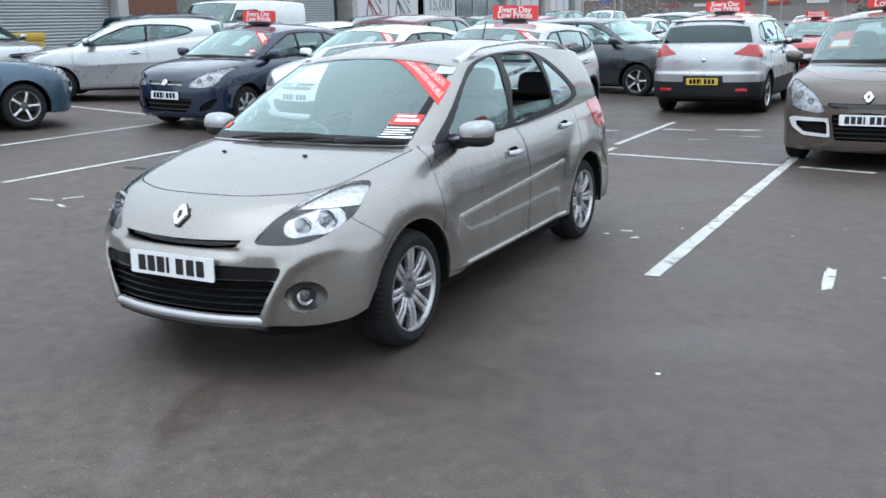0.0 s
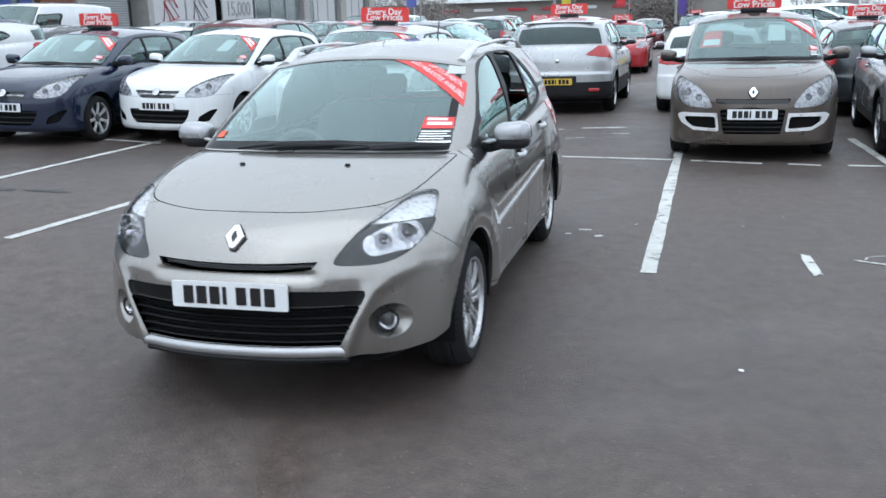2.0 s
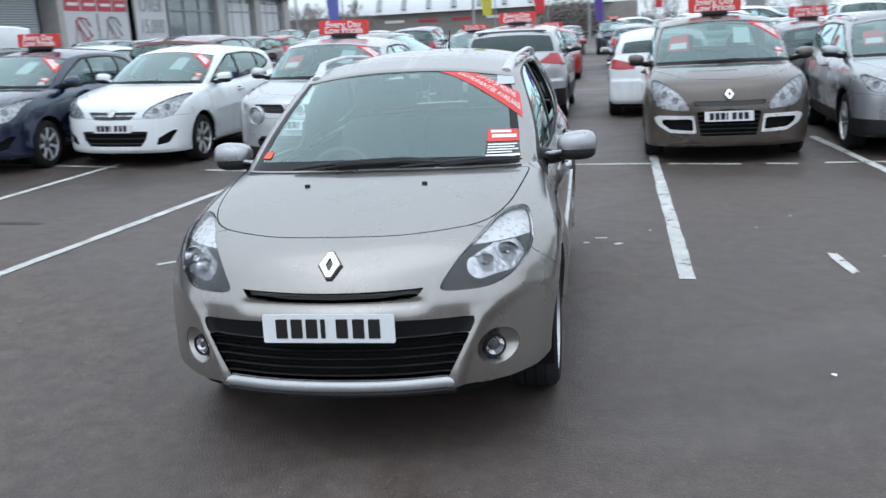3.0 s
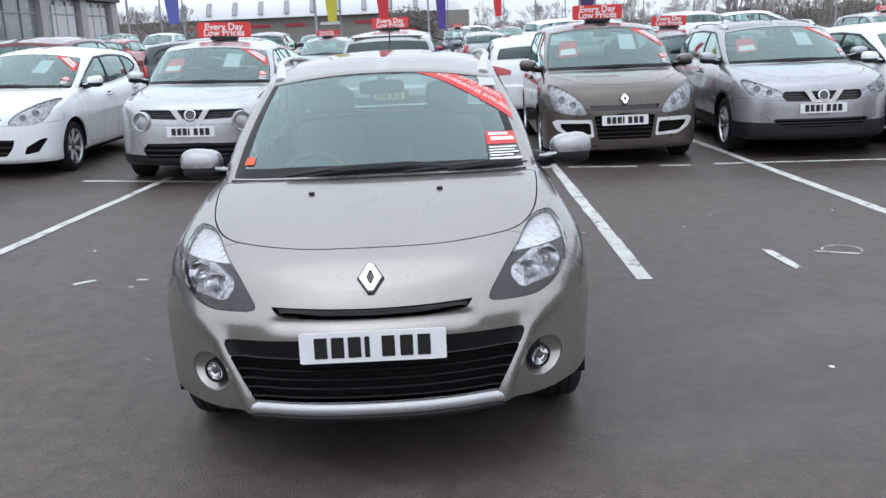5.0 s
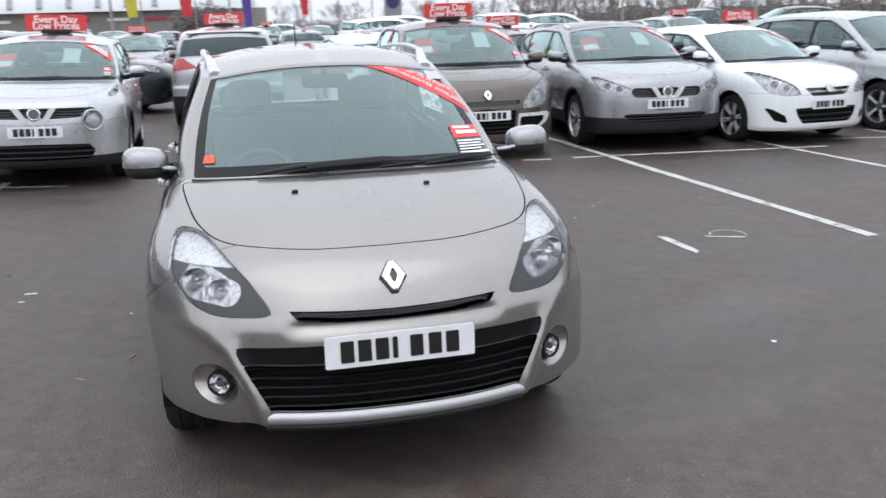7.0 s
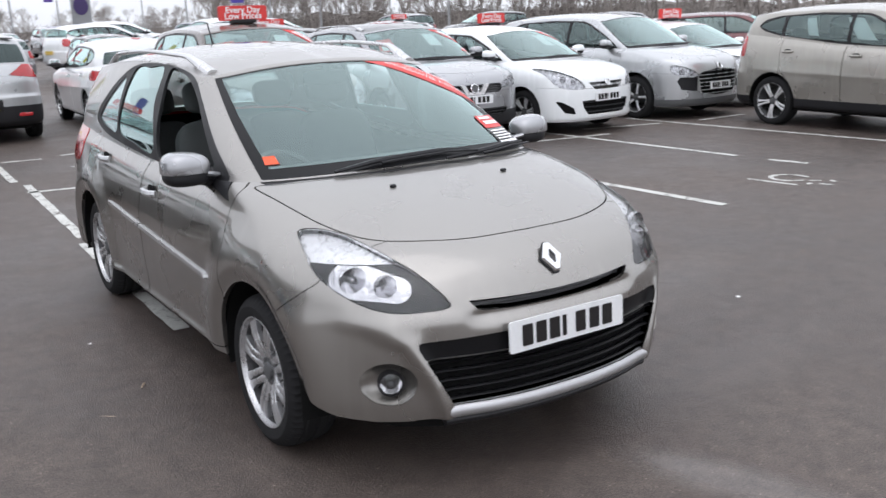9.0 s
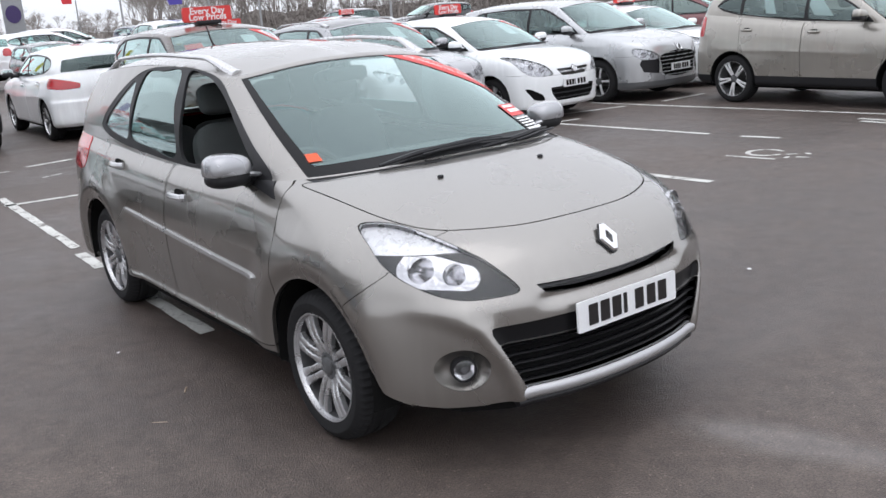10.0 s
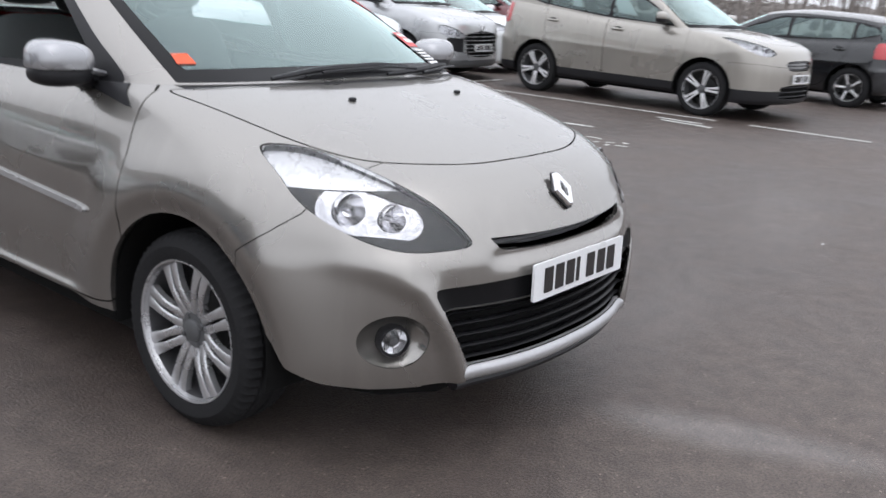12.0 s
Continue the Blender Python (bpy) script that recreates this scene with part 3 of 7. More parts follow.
def wheel_meshes(r, rim, width, style):
    """Tyre, rim barrel, spoke and hub, in a frame whose x axis points outwards; kept for reuse."""
    key = (r, rim, width, style)
    if key in WHEELS:
        return WHEELS[key]
    w = width / 2
    count, half, pair, bend = style
    made = {}

    def keep(name, bm, material):
        mesh = bpy.data.meshes.new(name)
        bm.to_mesh(mesh)
        bm.free()
        mesh.materials.append(material)
        mesh.shade_smooth()
        mesh.set_sharp_from_angle(angle=radians(35))
        made[name] = mesh

    steps = 120 if count == 8 else 56
    bm = bmesh.new()
    lathe(bm, [(rim - 0.01, -w), (rim + 0.012, -w - 0.006), (r - 0.035, -w - 0.008), (r - 0.010, -w + 0.012), (r, -w * 0.55), (r - 0.006, -w * 0.5), (r - 0.006, -w * 0.42), (r + 0.001, -w * 0.37),
               (r + 0.001, -0.012), (r - 0.006, -0.008), (r - 0.006, 0.008), (r + 0.001, 0.012), (r + 0.001, w * 0.37), (r - 0.006, w * 0.42), (r - 0.006, w * 0.5), (r, w * 0.55),
               (r - 0.010, w - 0.012), (r - 0.03, w + 0.004), ((r + rim) / 2, w + 0.009), (rim + 0.014, w + 0.006), (rim - 0.006, w - 0.004)], steps)
    if count == 8:
        for vert in bm.verts:
            rad = math.hypot(vert.co.y, vert.co.z)
            if rad > r - 0.034 and abs(vert.co.x) > w * 0.52 and round(math.atan2(vert.co.z, vert.co.y) / (2 * math.pi) * steps) % 2:
                vert.co.y, vert.co.z = vert.co.y * (1 - 0.007 / rad), vert.co.z * (1 - 0.007 / rad)
    keep("tyre", bm, RUBBER)
    bm = bmesh.new()
    lathe(bm, [(rim + 0.004, w - 0.006), (rim + 0.001, w + 0.003), (rim - 0.004, w + 0.002), (rim - 0.007, w - 0.010), (rim - 0.010, w - 0.018)], steps)
    # dark barrel and disc: the shade behind the spokes is in their colour
    keep("rim", bm, ALLOY)
    bm = bmesh.new()
    lathe(bm, [(rim - 0.010, w - 0.018), (rim - 0.03, -w * 0.3), (rim - 0.02, -w)], steps)
    keep("rim_barrel", bm, surface("shaded_barrel_alloy", (0.10, 0.10, 0.105), 0.45, 0.5) if count == 8 else GREY_TRIM)
    bm = bmesh.new()
    lathe(bm, [(0.001, -0.03), (rim * 0.62, -0.03), (rim * 0.66, -0.045), (rim - 0.025, -0.05)], 40)
    keep("brake_disc", bm, surface("shaded_brake_steel", (0.05, 0.05, 0.05), 0.5, 0.3, vary=0.3))
    bm = bmesh.new()
    for off in ((-pair, pair) if pair else (0.0,)):
        n = 7
        rows = []
        for i in range(n):
            u = i / (n - 1)
            rad = 0.045 + (rim - 0.056) * u
            c = off * ((0.35 + 0.75 * u) if count < 8 else (0.92 + 0.16 * u))
            hw = half * (1.15 - 0.35 * math.sin(math.pi * u)) * (1.0 + 0.15 * u)
            x = w - 0.014 - bend * (1 - u) ** 2 * 0.6 + 0.006 * math.sin(math.pi * u)
            rows.append([bm.verts.new((x - 0.024, c - hw, rad)), bm.verts.new((x - 0.004, c - hw, rad)), bm.verts.new((x, c - hw * 0.6, rad)), bm.verts.new((x, c + hw * 0.6, rad)), bm.verts.new((x - 0.004, c + hw, rad)), bm.verts.new((x - 0.024, c + hw, rad))])
        for one, two in zip(rows, rows[1:]):
            for k in range(5):
                bm.faces.new((one[k], one[k + 1], two[k + 1], two[k]))
    bmesh.ops.recalc_face_normals(bm, faces=bm.faces)
    keep("spoke", bm, ALLOY if count == 8 else BRIGHT_ALLOY)
    bm = bmesh.new()
    x = w - 0.014 - bend * 0.6
    lathe(bm, [(0.062, x - 0.03), (0.062, x - 0.004), (0.056, x + 0.002), (0.036, x + 0.002), (0.034, x + 0.010), (0.026, x + 0.014), (0.001, x + 0.015)], 32)
    for k in range(4):
        a = 2 * math.pi * (k + 0.5) / 4
        lathe(bm, [(0.009, x - 0.002), (0.009, x + 0.009), (0.001, x + 0.010)], 6, Matrix.Translation((0, 0.047 * math.cos(a), 0.047 * math.sin(a))))
    keep("hub_cap", bm, GREY_TRIM)
    WHEELS[key] = made
    return made


def add_wheel(parent, x, y, r, rim, width, style, turn=0.0):
    meshes = wheel_meshes(r, rim, width, style)
    tyre = hang("wheel", meshes["tyre"], parent, "black rubber tyre on a silver alloy rim")
    side = 1 if x > 0 else -1
    tyre.matrix_local = Matrix.Translation((x - side * width / 2, y, r)) @ (Matrix() if side > 0 else Matrix.Rotation(math.pi, 4, "Z")) @ Matrix.Rotation(radians(turn), 4, "X")
    hang("rim", meshes["rim"], tyre, "silver alloy rim")
    hang("brake_disc", meshes["brake_disc"], tyre)
    hang("rim_barrel", meshes["rim_barrel"], tyre)
    for k in range(style[0]):
        hang("spoke", meshes["spoke"], tyre).matrix_local = Matrix.Rotation(2 * math.pi * k / style[0], 4, "X")
    hang("hub_cap", meshes["hub_cap"], tyre)
    return tyre


def add_seat(parent, x, y, z, lean=20, rests=True):
    bm = bmesh.new()
    blob(bm, (0.50, 0.52, 0.16), (x, y, z), 0.45)
    part("seat", bm, CLOTH, parent, "dark cloth seat")
    bm = bmesh.new()
    t = Matrix.Rotation(radians(-lean), 3, "X")
    blob(bm, (0.45, 0.14, 0.60), (x, y + 0.33, z + 0.33), 0.45, t)
    back = part("backrest", bm, CLOTH, parent)
    if rests:
        bm = bmesh.new()
        blob(bm, (0.26, 0.09, 0.17), (x, y + 0.47, z + 0.74), 0.5, t)
        part("headrest", bm, CLOTH, back)


def add_wheel_rim(parent, x, y, z, r=0.18, tilt=24):
    bm = bmesh.new()
    m = Matrix.Translation((x, y, z)) @ Matrix.Rotation(radians(-tilt), 4, "X")
    ring_n, tube_n = 40, 8
    rows = []
    for i in range(ring_n):
        a = 2 * math.pi * i / ring_n
        rows.append([bm.verts.new(m @ Vector(((r + 0.016 * math.cos(2 * math.pi * k / tube_n)) * math.cos(a), 0.016 * math.sin(2 * math.pi * k / tube_n), (r + 0.016 * math.cos(2 * math.pi * k / tube_n)) * math.sin(a)))) for k in range(tube_n)])
    for i in range(ring_n):
        for k in range(tube_n):
            bm.faces.new((rows[i][k], rows[(i + 1) % ring_n][k], rows[(i + 1) % ring_n][(k + 1) % tube_n], rows[i][(k + 1) % tube_n]))
    steer = part("steering_wheel", bm, DASH, parent, "dark plastic steering wheel")
    bm = bmesh.new()
    blob(bm, (0.17, 0.07, 0.13), m @ Vector((0, -0.01, 0)), 0.5, m.to_3x3())
    for sx in (-1, 1):
        tube(bm, [m @ Vector((0, 0, 0)), m @ Vector((sx * r, 0, 0.02))], 0.018, 6)
    tube(bm, [m @ Vector((0, 0, 0)), m @ Vector((0, 0, -r))], 0.018, 6)
    part("boss", bm, DASH, steer)


def panel(m, phi, gap=0.0025):
    """Cuts a panel out of a skin with a gap round it."""
    inner, _ = cut(m, phi - gap)
    _, rest = cut(m, phi + gap)
    return inner, rest


def add_plate(parent, y, z, colour, tilt=0.0, x=0.0, marks=True):
    bm = bmesh.new()
    slab(bm, rounded(0.522, 0.112, 0.008), 0.008)
    bmesh.ops.transform(bm, matrix=Matrix.Translation((x, y, z)) @ Matrix.Rotation(radians(-tilt), 4, "X"), verts=bm.verts)
    plate = part("number_plate", bm, colour, parent, "plain number plate with dark bars", False)
    if marks:
        for n, cx in enumerate((-0.185, -0.125, -0.065, -0.020, 0.055, 0.120, 0.182)):
            wide = 0.018 if n == 3 else 0.046
            bm = bmesh.new()
            slab(bm, rounded(wide, 0.076, 0.003, 2), 0.002, Matrix.Translation((x, y, z)) @ Matrix.Rotation(radians(-tilt), 4, "X") @ Matrix.Translation((cx, -0.0025, 0)))
            part("plate_bar", bm, GLOSS_BLACK, plate, "", False)
    return plate


def roof_sign(m, size=0.62):
    """A red advertising box for a car's roof, on a low foot."""
    ob = thing("roof_sign", m, "red roof sign with white lettering on a car roof", "sign", "roof signs")
    bm = bmesh.new()
    slab(bm, rounded(size, size * 0.285, 0.03), 0.05, Matrix.Translation((0, -0.025, 0.128)))
    bmesh.ops.bevel(bm, geom=[e for e in bm.edges if abs(e.verts[0].co.y - e.verts[1].co.y) < 1e-4], offset=0.006, segments=2, affect="EDGES")
    body = part("panel", bm, RED, ob, "glossy red panel")
    for line, z, w in (("Every Day", 0.166, 0.125), ("Low Prices", 0.089, 0.125)):
        for side in (-1, 1):
            mesh = text_mesh(line, w * size / 0.62 * 0.86, 0.001, 1.0, 0.0022)
            mesh.materials.append(WHITE)
            t = hang("lettering", mesh, body)
            t.matrix_local = Matrix.Translation((0, side * 0.0265, z)) @ Matrix.Rotation(0 if side < 0 else math.pi, 4, "Z") @ Matrix.Rotation(radians(90), 4, "X")
    bm = bmesh.new()
    boxed(bm, (size * 0.5, 0.16, 0.05), (0, 0, 0.024), 0.015)
    part("foot", bm, BLACK, ob, "black magnetic foot")
    return ob

# ---- one builder for every car ----
def region(m, domain, outline, sharp=False):
    """Signed distance within an outline drawn in front view (xz), side view (yz), plan (xy) or on the skin (sv)."""
    axes = {"xz": (0, 2), "yz": (1, 2), "xy": (0, 1)}
    q = np.asarray(outline, float)
    if domain == "sv":
        return inside(m["sv"] * (4.0, 1.0), loop_curve(q * (4.0, 1.0), 8, sharp))
    phi = inside(m["p"][:, axes[domain[:2]]], loop_curve(q, 8, sharp))
    if domain == "xz_rear":
        return np.minimum(phi, m["p"][:, 1] - m["p"][:, 1].max() + 0.42)
    return np.minimum(phi, 1.3 - m["p"][:, 1]) if domain == "xz" else phi


def sides(name, m, material, parent, label=""):
    return [hang(name, skin_mesh(name, m, material), parent, label), hang(name, skin_mesh(name, flip(m), material), parent, label)]


def middle(name, m, material, parent, label=""):
    return hang(name, skin_mesh(name, both(m), material), parent, label)


def fitted(name, m, material, parent, label=""):
    """One piece across the middle, or one on each side where the skin stays clear of the middle."""
    if len(m["p"]) and m["p"][:, 0].min() > 0.02:
        return sides(name, m, material, parent, label)
    return [middle(name, m, material, parent, label)]


def reshaded(m):
    """The skin with its normals taken anew from its faces."""
    p, t = m["p"], m["t"]
    face = np.cross(p[t[:, 1]] - p[t[:, 0]], p[t[:, 2]] - p[t[:, 0]])
    n = np.zeros_like(p)
    for k in range(3):
        np.add.at(n, t[:, k], face)
    return {**m, "n": n / np.maximum(np.linalg.norm(n, axis=1, keepdims=True), 1e-12)}


def box_region(s0, s1, v0, v1):
    return [(s0, v0), ((s0 + s1) / 2, v0), (s1, v0), (s1, (v0 + v1) / 2), (s1, v1), ((s0 + s1) / 2, v1), (s0, v1), (s0, (v0 + v1) / 2)]


def lamp_unit(root, m, piece, bowls, bowl_r, low_mat=GREY_TRIM, share=0.30, bed_r=0.0, o_mat=LAMP_SILVER):
    """A headlamp on each side: clear lens, silver and dark housing, reflector bowls and bulbs."""
    if bowls == "auto":
        q = piece["p"]
        bowls = []
        for share_x in (0.68, 0.36):
            x = q[:, 0].min() + (q[:, 0].max() - q[:, 0].min()) * share_x
            near = piece["sv"][np.abs(q[:, 0] - x) < 0.03]
            if len(near):
                bowls.append((float(near[:, 0].mean()), float(near[:, 1].min() * 0.55 + near[:, 1].max() * 0.45)))
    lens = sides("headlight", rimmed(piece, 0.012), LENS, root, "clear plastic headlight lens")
    for cover in lens:
        cover.visible_shadow = False
    deep = rimmed(inset(piece, 0.022), -0.018)
    z0, z1 = piece["p"][:, 2].min(), piece["p"][:, 2].max()
    high, low = cut(deep, deep["p"][:, 2] - (z0 + (z1 - z0) * share))
    bed = None
    if bed_r:
        ends = [surface_at(m, np.array([s]), np.array([v])) for s, v in bowls]
        a, b = (p[0] - nn[0] * 0.022 for p, nn in ends)
        u = np.clip((low["p"] - a) @ (b - a) / ((b - a) @ (b - a)), -0.15, 1.35)
        bed, low = cut(low, bed_r * (1.1 - 0.25 * u) - np.linalg.norm(low["p"] - a - u[:, None] * (b - a), axis=1))
    for n, (s, v) in enumerate(bowls):
        p, nn = surface_at(m, np.array([s]), np.array([v]))
        hub = p[0] - nn[0] * 0.022
        r = bowl_r * (1 if n == 0 else 0.85) * 0.97
        _, low = cut(low, r - np.linalg.norm(low["p"] - hub, axis=1))
        if bed:
            _, bed = cut(bed, r - np.linalg.norm(bed["p"] - hub, axis=1))
        _, high = cut(high, r - np.linalg.norm(high["p"] - hub, axis=1))
    house = sides("housing", low, low_mat, root)
    if bed:
        for k, tray in enumerate(sides("reflector_bed", inset(bed, 0.004), LAMP_CHROME, root)):
            tray.parent = lens[k]
    for k, tray in enumerate(sides("indicator_tray", high, o_mat, root)):
        tray.parent = lens[k]
    for side, (cover, tray) in enumerate(zip(lens, house)):
        tray.parent = cover
        sg = 1 if side == 0 else -1
        for n, (s, v) in enumerate(bowls):
            p, nn = surface_at(m, np.array([s]), np.array([v]))
            at, way = Vector(p[0] - nn[0] * 0.030), Vector((nn[0][0] * 0.35, -1, 0.05)).normalized()
            at.x *= sg
            way.x *= sg
            r = bowl_r * (1 if n == 0 else 0.85)
            turn = Matrix.Translation(at) @ way.to_track_quat("X", "Z").to_matrix().to_4x4()
            bm = bmesh.new()
            lathe(bm, [(0.001, -0.040), (r * 0.45, -0.032), (r * 0.78, -0.012), (r * 0.97, 0.008), (r, 0.011), (r * 1.03, 0.009), (r * 1.03, -0.01)], 28, turn)
            part("reflector", bm, LAMP_BOWL if bed_r else LAMP_CHROME, cover)
            bm = bmesh.new()
            lathe(bm, [(0.001, 0.004), (0.006, 0.001), (0.007, -0.03)], 12, turn)
            part("bulb", bm, LAMP_BOWL, cover)


def build_car(name, label, m_world, p, paint, o, group=""):
    """A car from its skin: body, panels, glass, lamps, grilles, wheels and cabin."""
    root = thing(name, m_world, label, "car", group)
    full = shell(p, *o.get("res", (110, 46, 18, 8)))
    m = {k: full[k] for k in ("p", "n", "sv", "t")}
    rad = o.get("arch", p["wheel"] + 0.06)
    keep = m
    for yh in p["hubs"]:
        ring_r = np.hypot(keep["p"][:, 1] - yh, keep["p"][:, 2] - p["wheel"])
        hole, keep = cut(keep, np.minimum(rad - ring_r, keep["p"][:, 0] - 0.42))
    for place_cut in o.get("undercuts", ()):
        _, keep = cut(keep, region(keep, *place_cut))
    m = keep
    lower, upper = cut(m, 1.0 - m["sv"][:, 1])
    # glass house
    sw, sr = o.get("screen", (0.262, 0.80))
    s, v = upper["sv"].T
    ws, upper = panel(upper, np.minimum(np.minimum((v - o.get("ws_low", 1.02)) * 0.6, (1.965 - v) * 0.6), (sw - s) * 2.4), 0.001)
    s, v = upper["sv"].T
    rs, upper = panel(upper, np.minimum(np.minimum((v - 1.08) * 0.4, (o.get("rs_top", 1.86) - v) * 0.4), (s - sr) * 2.4), 0.001)
    frame, upper = panel(upper, region(upper, *o["frame"]), 0.0)
    s, v = ws["sv"].T
    clear, frit = cut(ws, np.minimum(np.minimum((v - o.get("frit", 1.10)) * 0.6, (1.955 - v) * 0.6), (sw - o.get("frit_side", 0.006) - s) * 2.4))
    screen = middle("windscreen", inset(clear, 0.001), o.get("glass", GLASS), root, "clear windscreen glass")
    screen.visible_shadow = False
    middle("windscreen_surround", rimmed(frit, 0.012), SATIN_BLACK, screen)
    rear_glass = middle("rear_window", rimmed(inset(rs, 0.002), 0.01), o.get("rear_glass", DARK_GLASS), root)
    rear_glass.visible_shadow = False
    panes = []
    for n, win in enumerate(o["windows"]):
        glass, frame = panel(frame, region(frame, *win), 0.0)
        panes.append(glass)
    sides("window_surround", rimmed(inset(frame, 0.002), 0.015), o.get("frame_mat", BLACK), root, "black window surround")
    for n, glass in enumerate(panes):
        for side, piece in enumerate((glass, flip(glass))):
            drop = o.get("open", {}).get((n, side))
            if drop is not None:
                low, _ = cut(piece, drop - piece["p"][:, 2])
                if not len(low["t"]):
                    continue
                piece = low
            w = hang("side_window", skin_mesh("side_window", rimmed(inset(piece, 0.008), 0.004), o.get("side_glass", GLASS) if n < 2 else o.get("rear_glass", DARK_GLASS)), root)
            w.visible_shadow = False
    roof, pillar = cut(upper, upper["sv"][:, 1] - 2.0)
    middle("roof", rimmed(roof, 0.01), o.get("roof_mat", paint), root, o.get("roof_label", ""))
    if o.get("rear_open", True):
        middle("pillar_frame", rimmed(pillar, 0.02), o.get("pillar_mat", paint), root)
    lining = inset(roof, 0.03)
    middle("roof_lining", lining, LINING, root)
    # lower body
    if "lamp" in o:
        lamp, lower = panel(lower, region(lower, *o["lamp"]), 0.0015)
        lamp_unit(root, full, lamp, o["bowls"] if not o.get("far") else [], o.get("bowl_r", 0.05), o.get("lamp_low", GREY_TRIM), o.get("lamp_share", 0.30), o.get("bed", 0.0), o.get("tray", LAMP_SILVER))
    if "tail" in o:
        tail, lower = panel(lower, region(lower, *o["tail"]), 0.0015)
        sides("tail_light", rimmed(inset(tail, -0.004), 0.02), RED_LENS, root, "red tail light lens")
    for g in o.get("grilles", ()):
        hole, lower = panel(lower, region(lower, *g["at"]), 0.0)
        depth = g.get("depth", 0.035)
        label_g = g.get("label", "black grille")
        if "dish" in g:
            cx, cz, cr = g["dish"]
            far_in = np.clip(1 - ((hole["p"][:, 0] - cx) ** 2 + (hole["p"][:, 2] - cz) ** 2) / cr ** 2, 0, 1)
            bowl = reshaded({**hole, "p": hole["p"] - hole["n"] * (depth * (1 - (1 - far_in) ** 2))[:, None]})
            fitted(g["name"], bowl, g["mat"], root, label_g)
            continue
        base = fitted(g.get("name", "grille"), rimmed(inset(hole, depth), -depth), g.get("mat", VOID), root, label_g)[0]
        z0, z1 = hole["p"][:, 2].min(), hole["p"][:, 2].max()
        for k in range(0 if o.get("far") else g.get("bars", 0)):
            zk = z0 + (z1 - z0) * (k + 0.5) / g["bars"] * g.get("span", 1.0)
            row = hole["p"][np.abs(hole["p"][:, 2] - zk) < 0.02]
            row = row[np.argsort(row[:, 0])]
            if len(row) < 3 or row[0, 0] > 0.02:
                continue
            xs = np.linspace(-row[-1, 0] + 0.004, row[-1, 0] - 0.004, 25)
            ys = np.interp(np.abs(xs), row[:, 0], row[:, 1])
            bm = bmesh.new()
            tube(bm, [(x, y + depth * 0.55, zk) for x, y in zip(xs, ys)], 0.013, 8, g.get("thick", 0.008) / 0.013)
            part("grille_bar", bm, g.get("bar_mat", BLACK), base)
    for g in o.get("trims", ()):
        strip, lower = panel(lower, region(lower, *g["at"]), 0.0)
        fitted(g["name"], rimmed(inset(strip, -g.get("proud", 0.004)), 0.02), g["mat"], root, g.get("label", ""))
    for g in o.get("side_trims", ()):
        strip, lower = panel(lower, region(lower, *g["at"]), 0.0)
        sides(g["name"], rimmed(inset(strip, -g.get("proud", 0.004)), 0.02), g["mat"], root, g.get("label", ""))
    clad = o.get("cladding")
    if clad:
        zc, grow, material = clad
        near = np.min([np.hypot(lower["p"][:, 1] - yh, lower["p"][:, 2] - p["wheel"]) for yh in p["hubs"]], 0)
        black, lower = cut(lower, np.maximum(zc - lower["p"][:, 2], np.where(lower["p"][:, 0] > 0.42, rad + grow - near, -1)))
        middle("lower_cladding", rimmed(inset(black, -0.003), 0.02), material, root, "dark plastic lower cladding")
    if "bonnet" in o:
        lid, lower = panel(lower, region(lower, *o["bonnet"]), 0.0028)
        middle("bonnet", rimmed(lid, 0.014), paint, root)
    if "bumper" in o:
        front, lower = panel(lower, region(lower, *o["bumper"]), 0.0016)
        fitted("front_bumper", rimmed(front, 0.014), paint, root)
    doors = []
    for d in o["doors"]:
        door, lower = panel(lower, region(lower, *d), 0.0028)
        doors.append([])
        mould = o.get("mould")
        if mould:
            strip, door = panel(door, region(door, *mould), 0.0)
            doors[-1].append(strip)
        made = sides("door", rimmed(door, 0.02), paint, root)
        for n, strip in enumerate(doors[-1]):
            for host, piece in zip(made, (rimmed(inset(strip, -0.011), 0.02), flip(rimmed(inset(strip, -0.011), 0.02)))):
                hang("side_moulding", skin_mesh("side_moulding", piece, o.get("mould_mat", paint)), host)
        hy, hz = o["handles"][len(doors) - 1]
        i = np.argmin((full["p"][:, 1] - hy) ** 2 + (full["p"][:, 2] - hz) ** 2 + (full["p"][:, 0] < 0.5))
        q = full["p"][i]
        for host, sg in zip(made, (1, -1)):
            if o.get("far"):
                continue
            # no hollow is cut: a near-black blob paints the recess's shade
            bm = bmesh.new()
            blob(bm, (0.012, 0.13, 0.075), (sg * (q[0] - 0.001), hy, hz), 0.7)
            part("handle_recess_shade", bm, VOID, host)
            bm = bmesh.new()
            tube(bm, [(sg * (q[0] + dx), hy + dy, hz + 0.004) for dx, dy in ((0.004, -0.085), (0.026, -0.06), (0.032, 0), (0.028, 0.06), (0.004, 0.085))], 0.016, 8, 1.1)
            part("door_handle", bm, o.get("handle_mat", paint), host)
    middle("body", rimmed(lower, 0.022), paint, root)
    # near-black skin added behind the panels, so that shut gaps read as shade
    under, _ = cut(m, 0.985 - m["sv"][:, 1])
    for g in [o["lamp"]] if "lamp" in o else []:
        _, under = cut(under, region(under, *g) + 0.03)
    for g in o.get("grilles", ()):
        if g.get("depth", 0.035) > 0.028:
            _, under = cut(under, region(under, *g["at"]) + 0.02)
    middle("dark_backing", inset(under, 0.03), VOID, root)
    # floor, arch liners, wheels
    bm = bmesh.new()
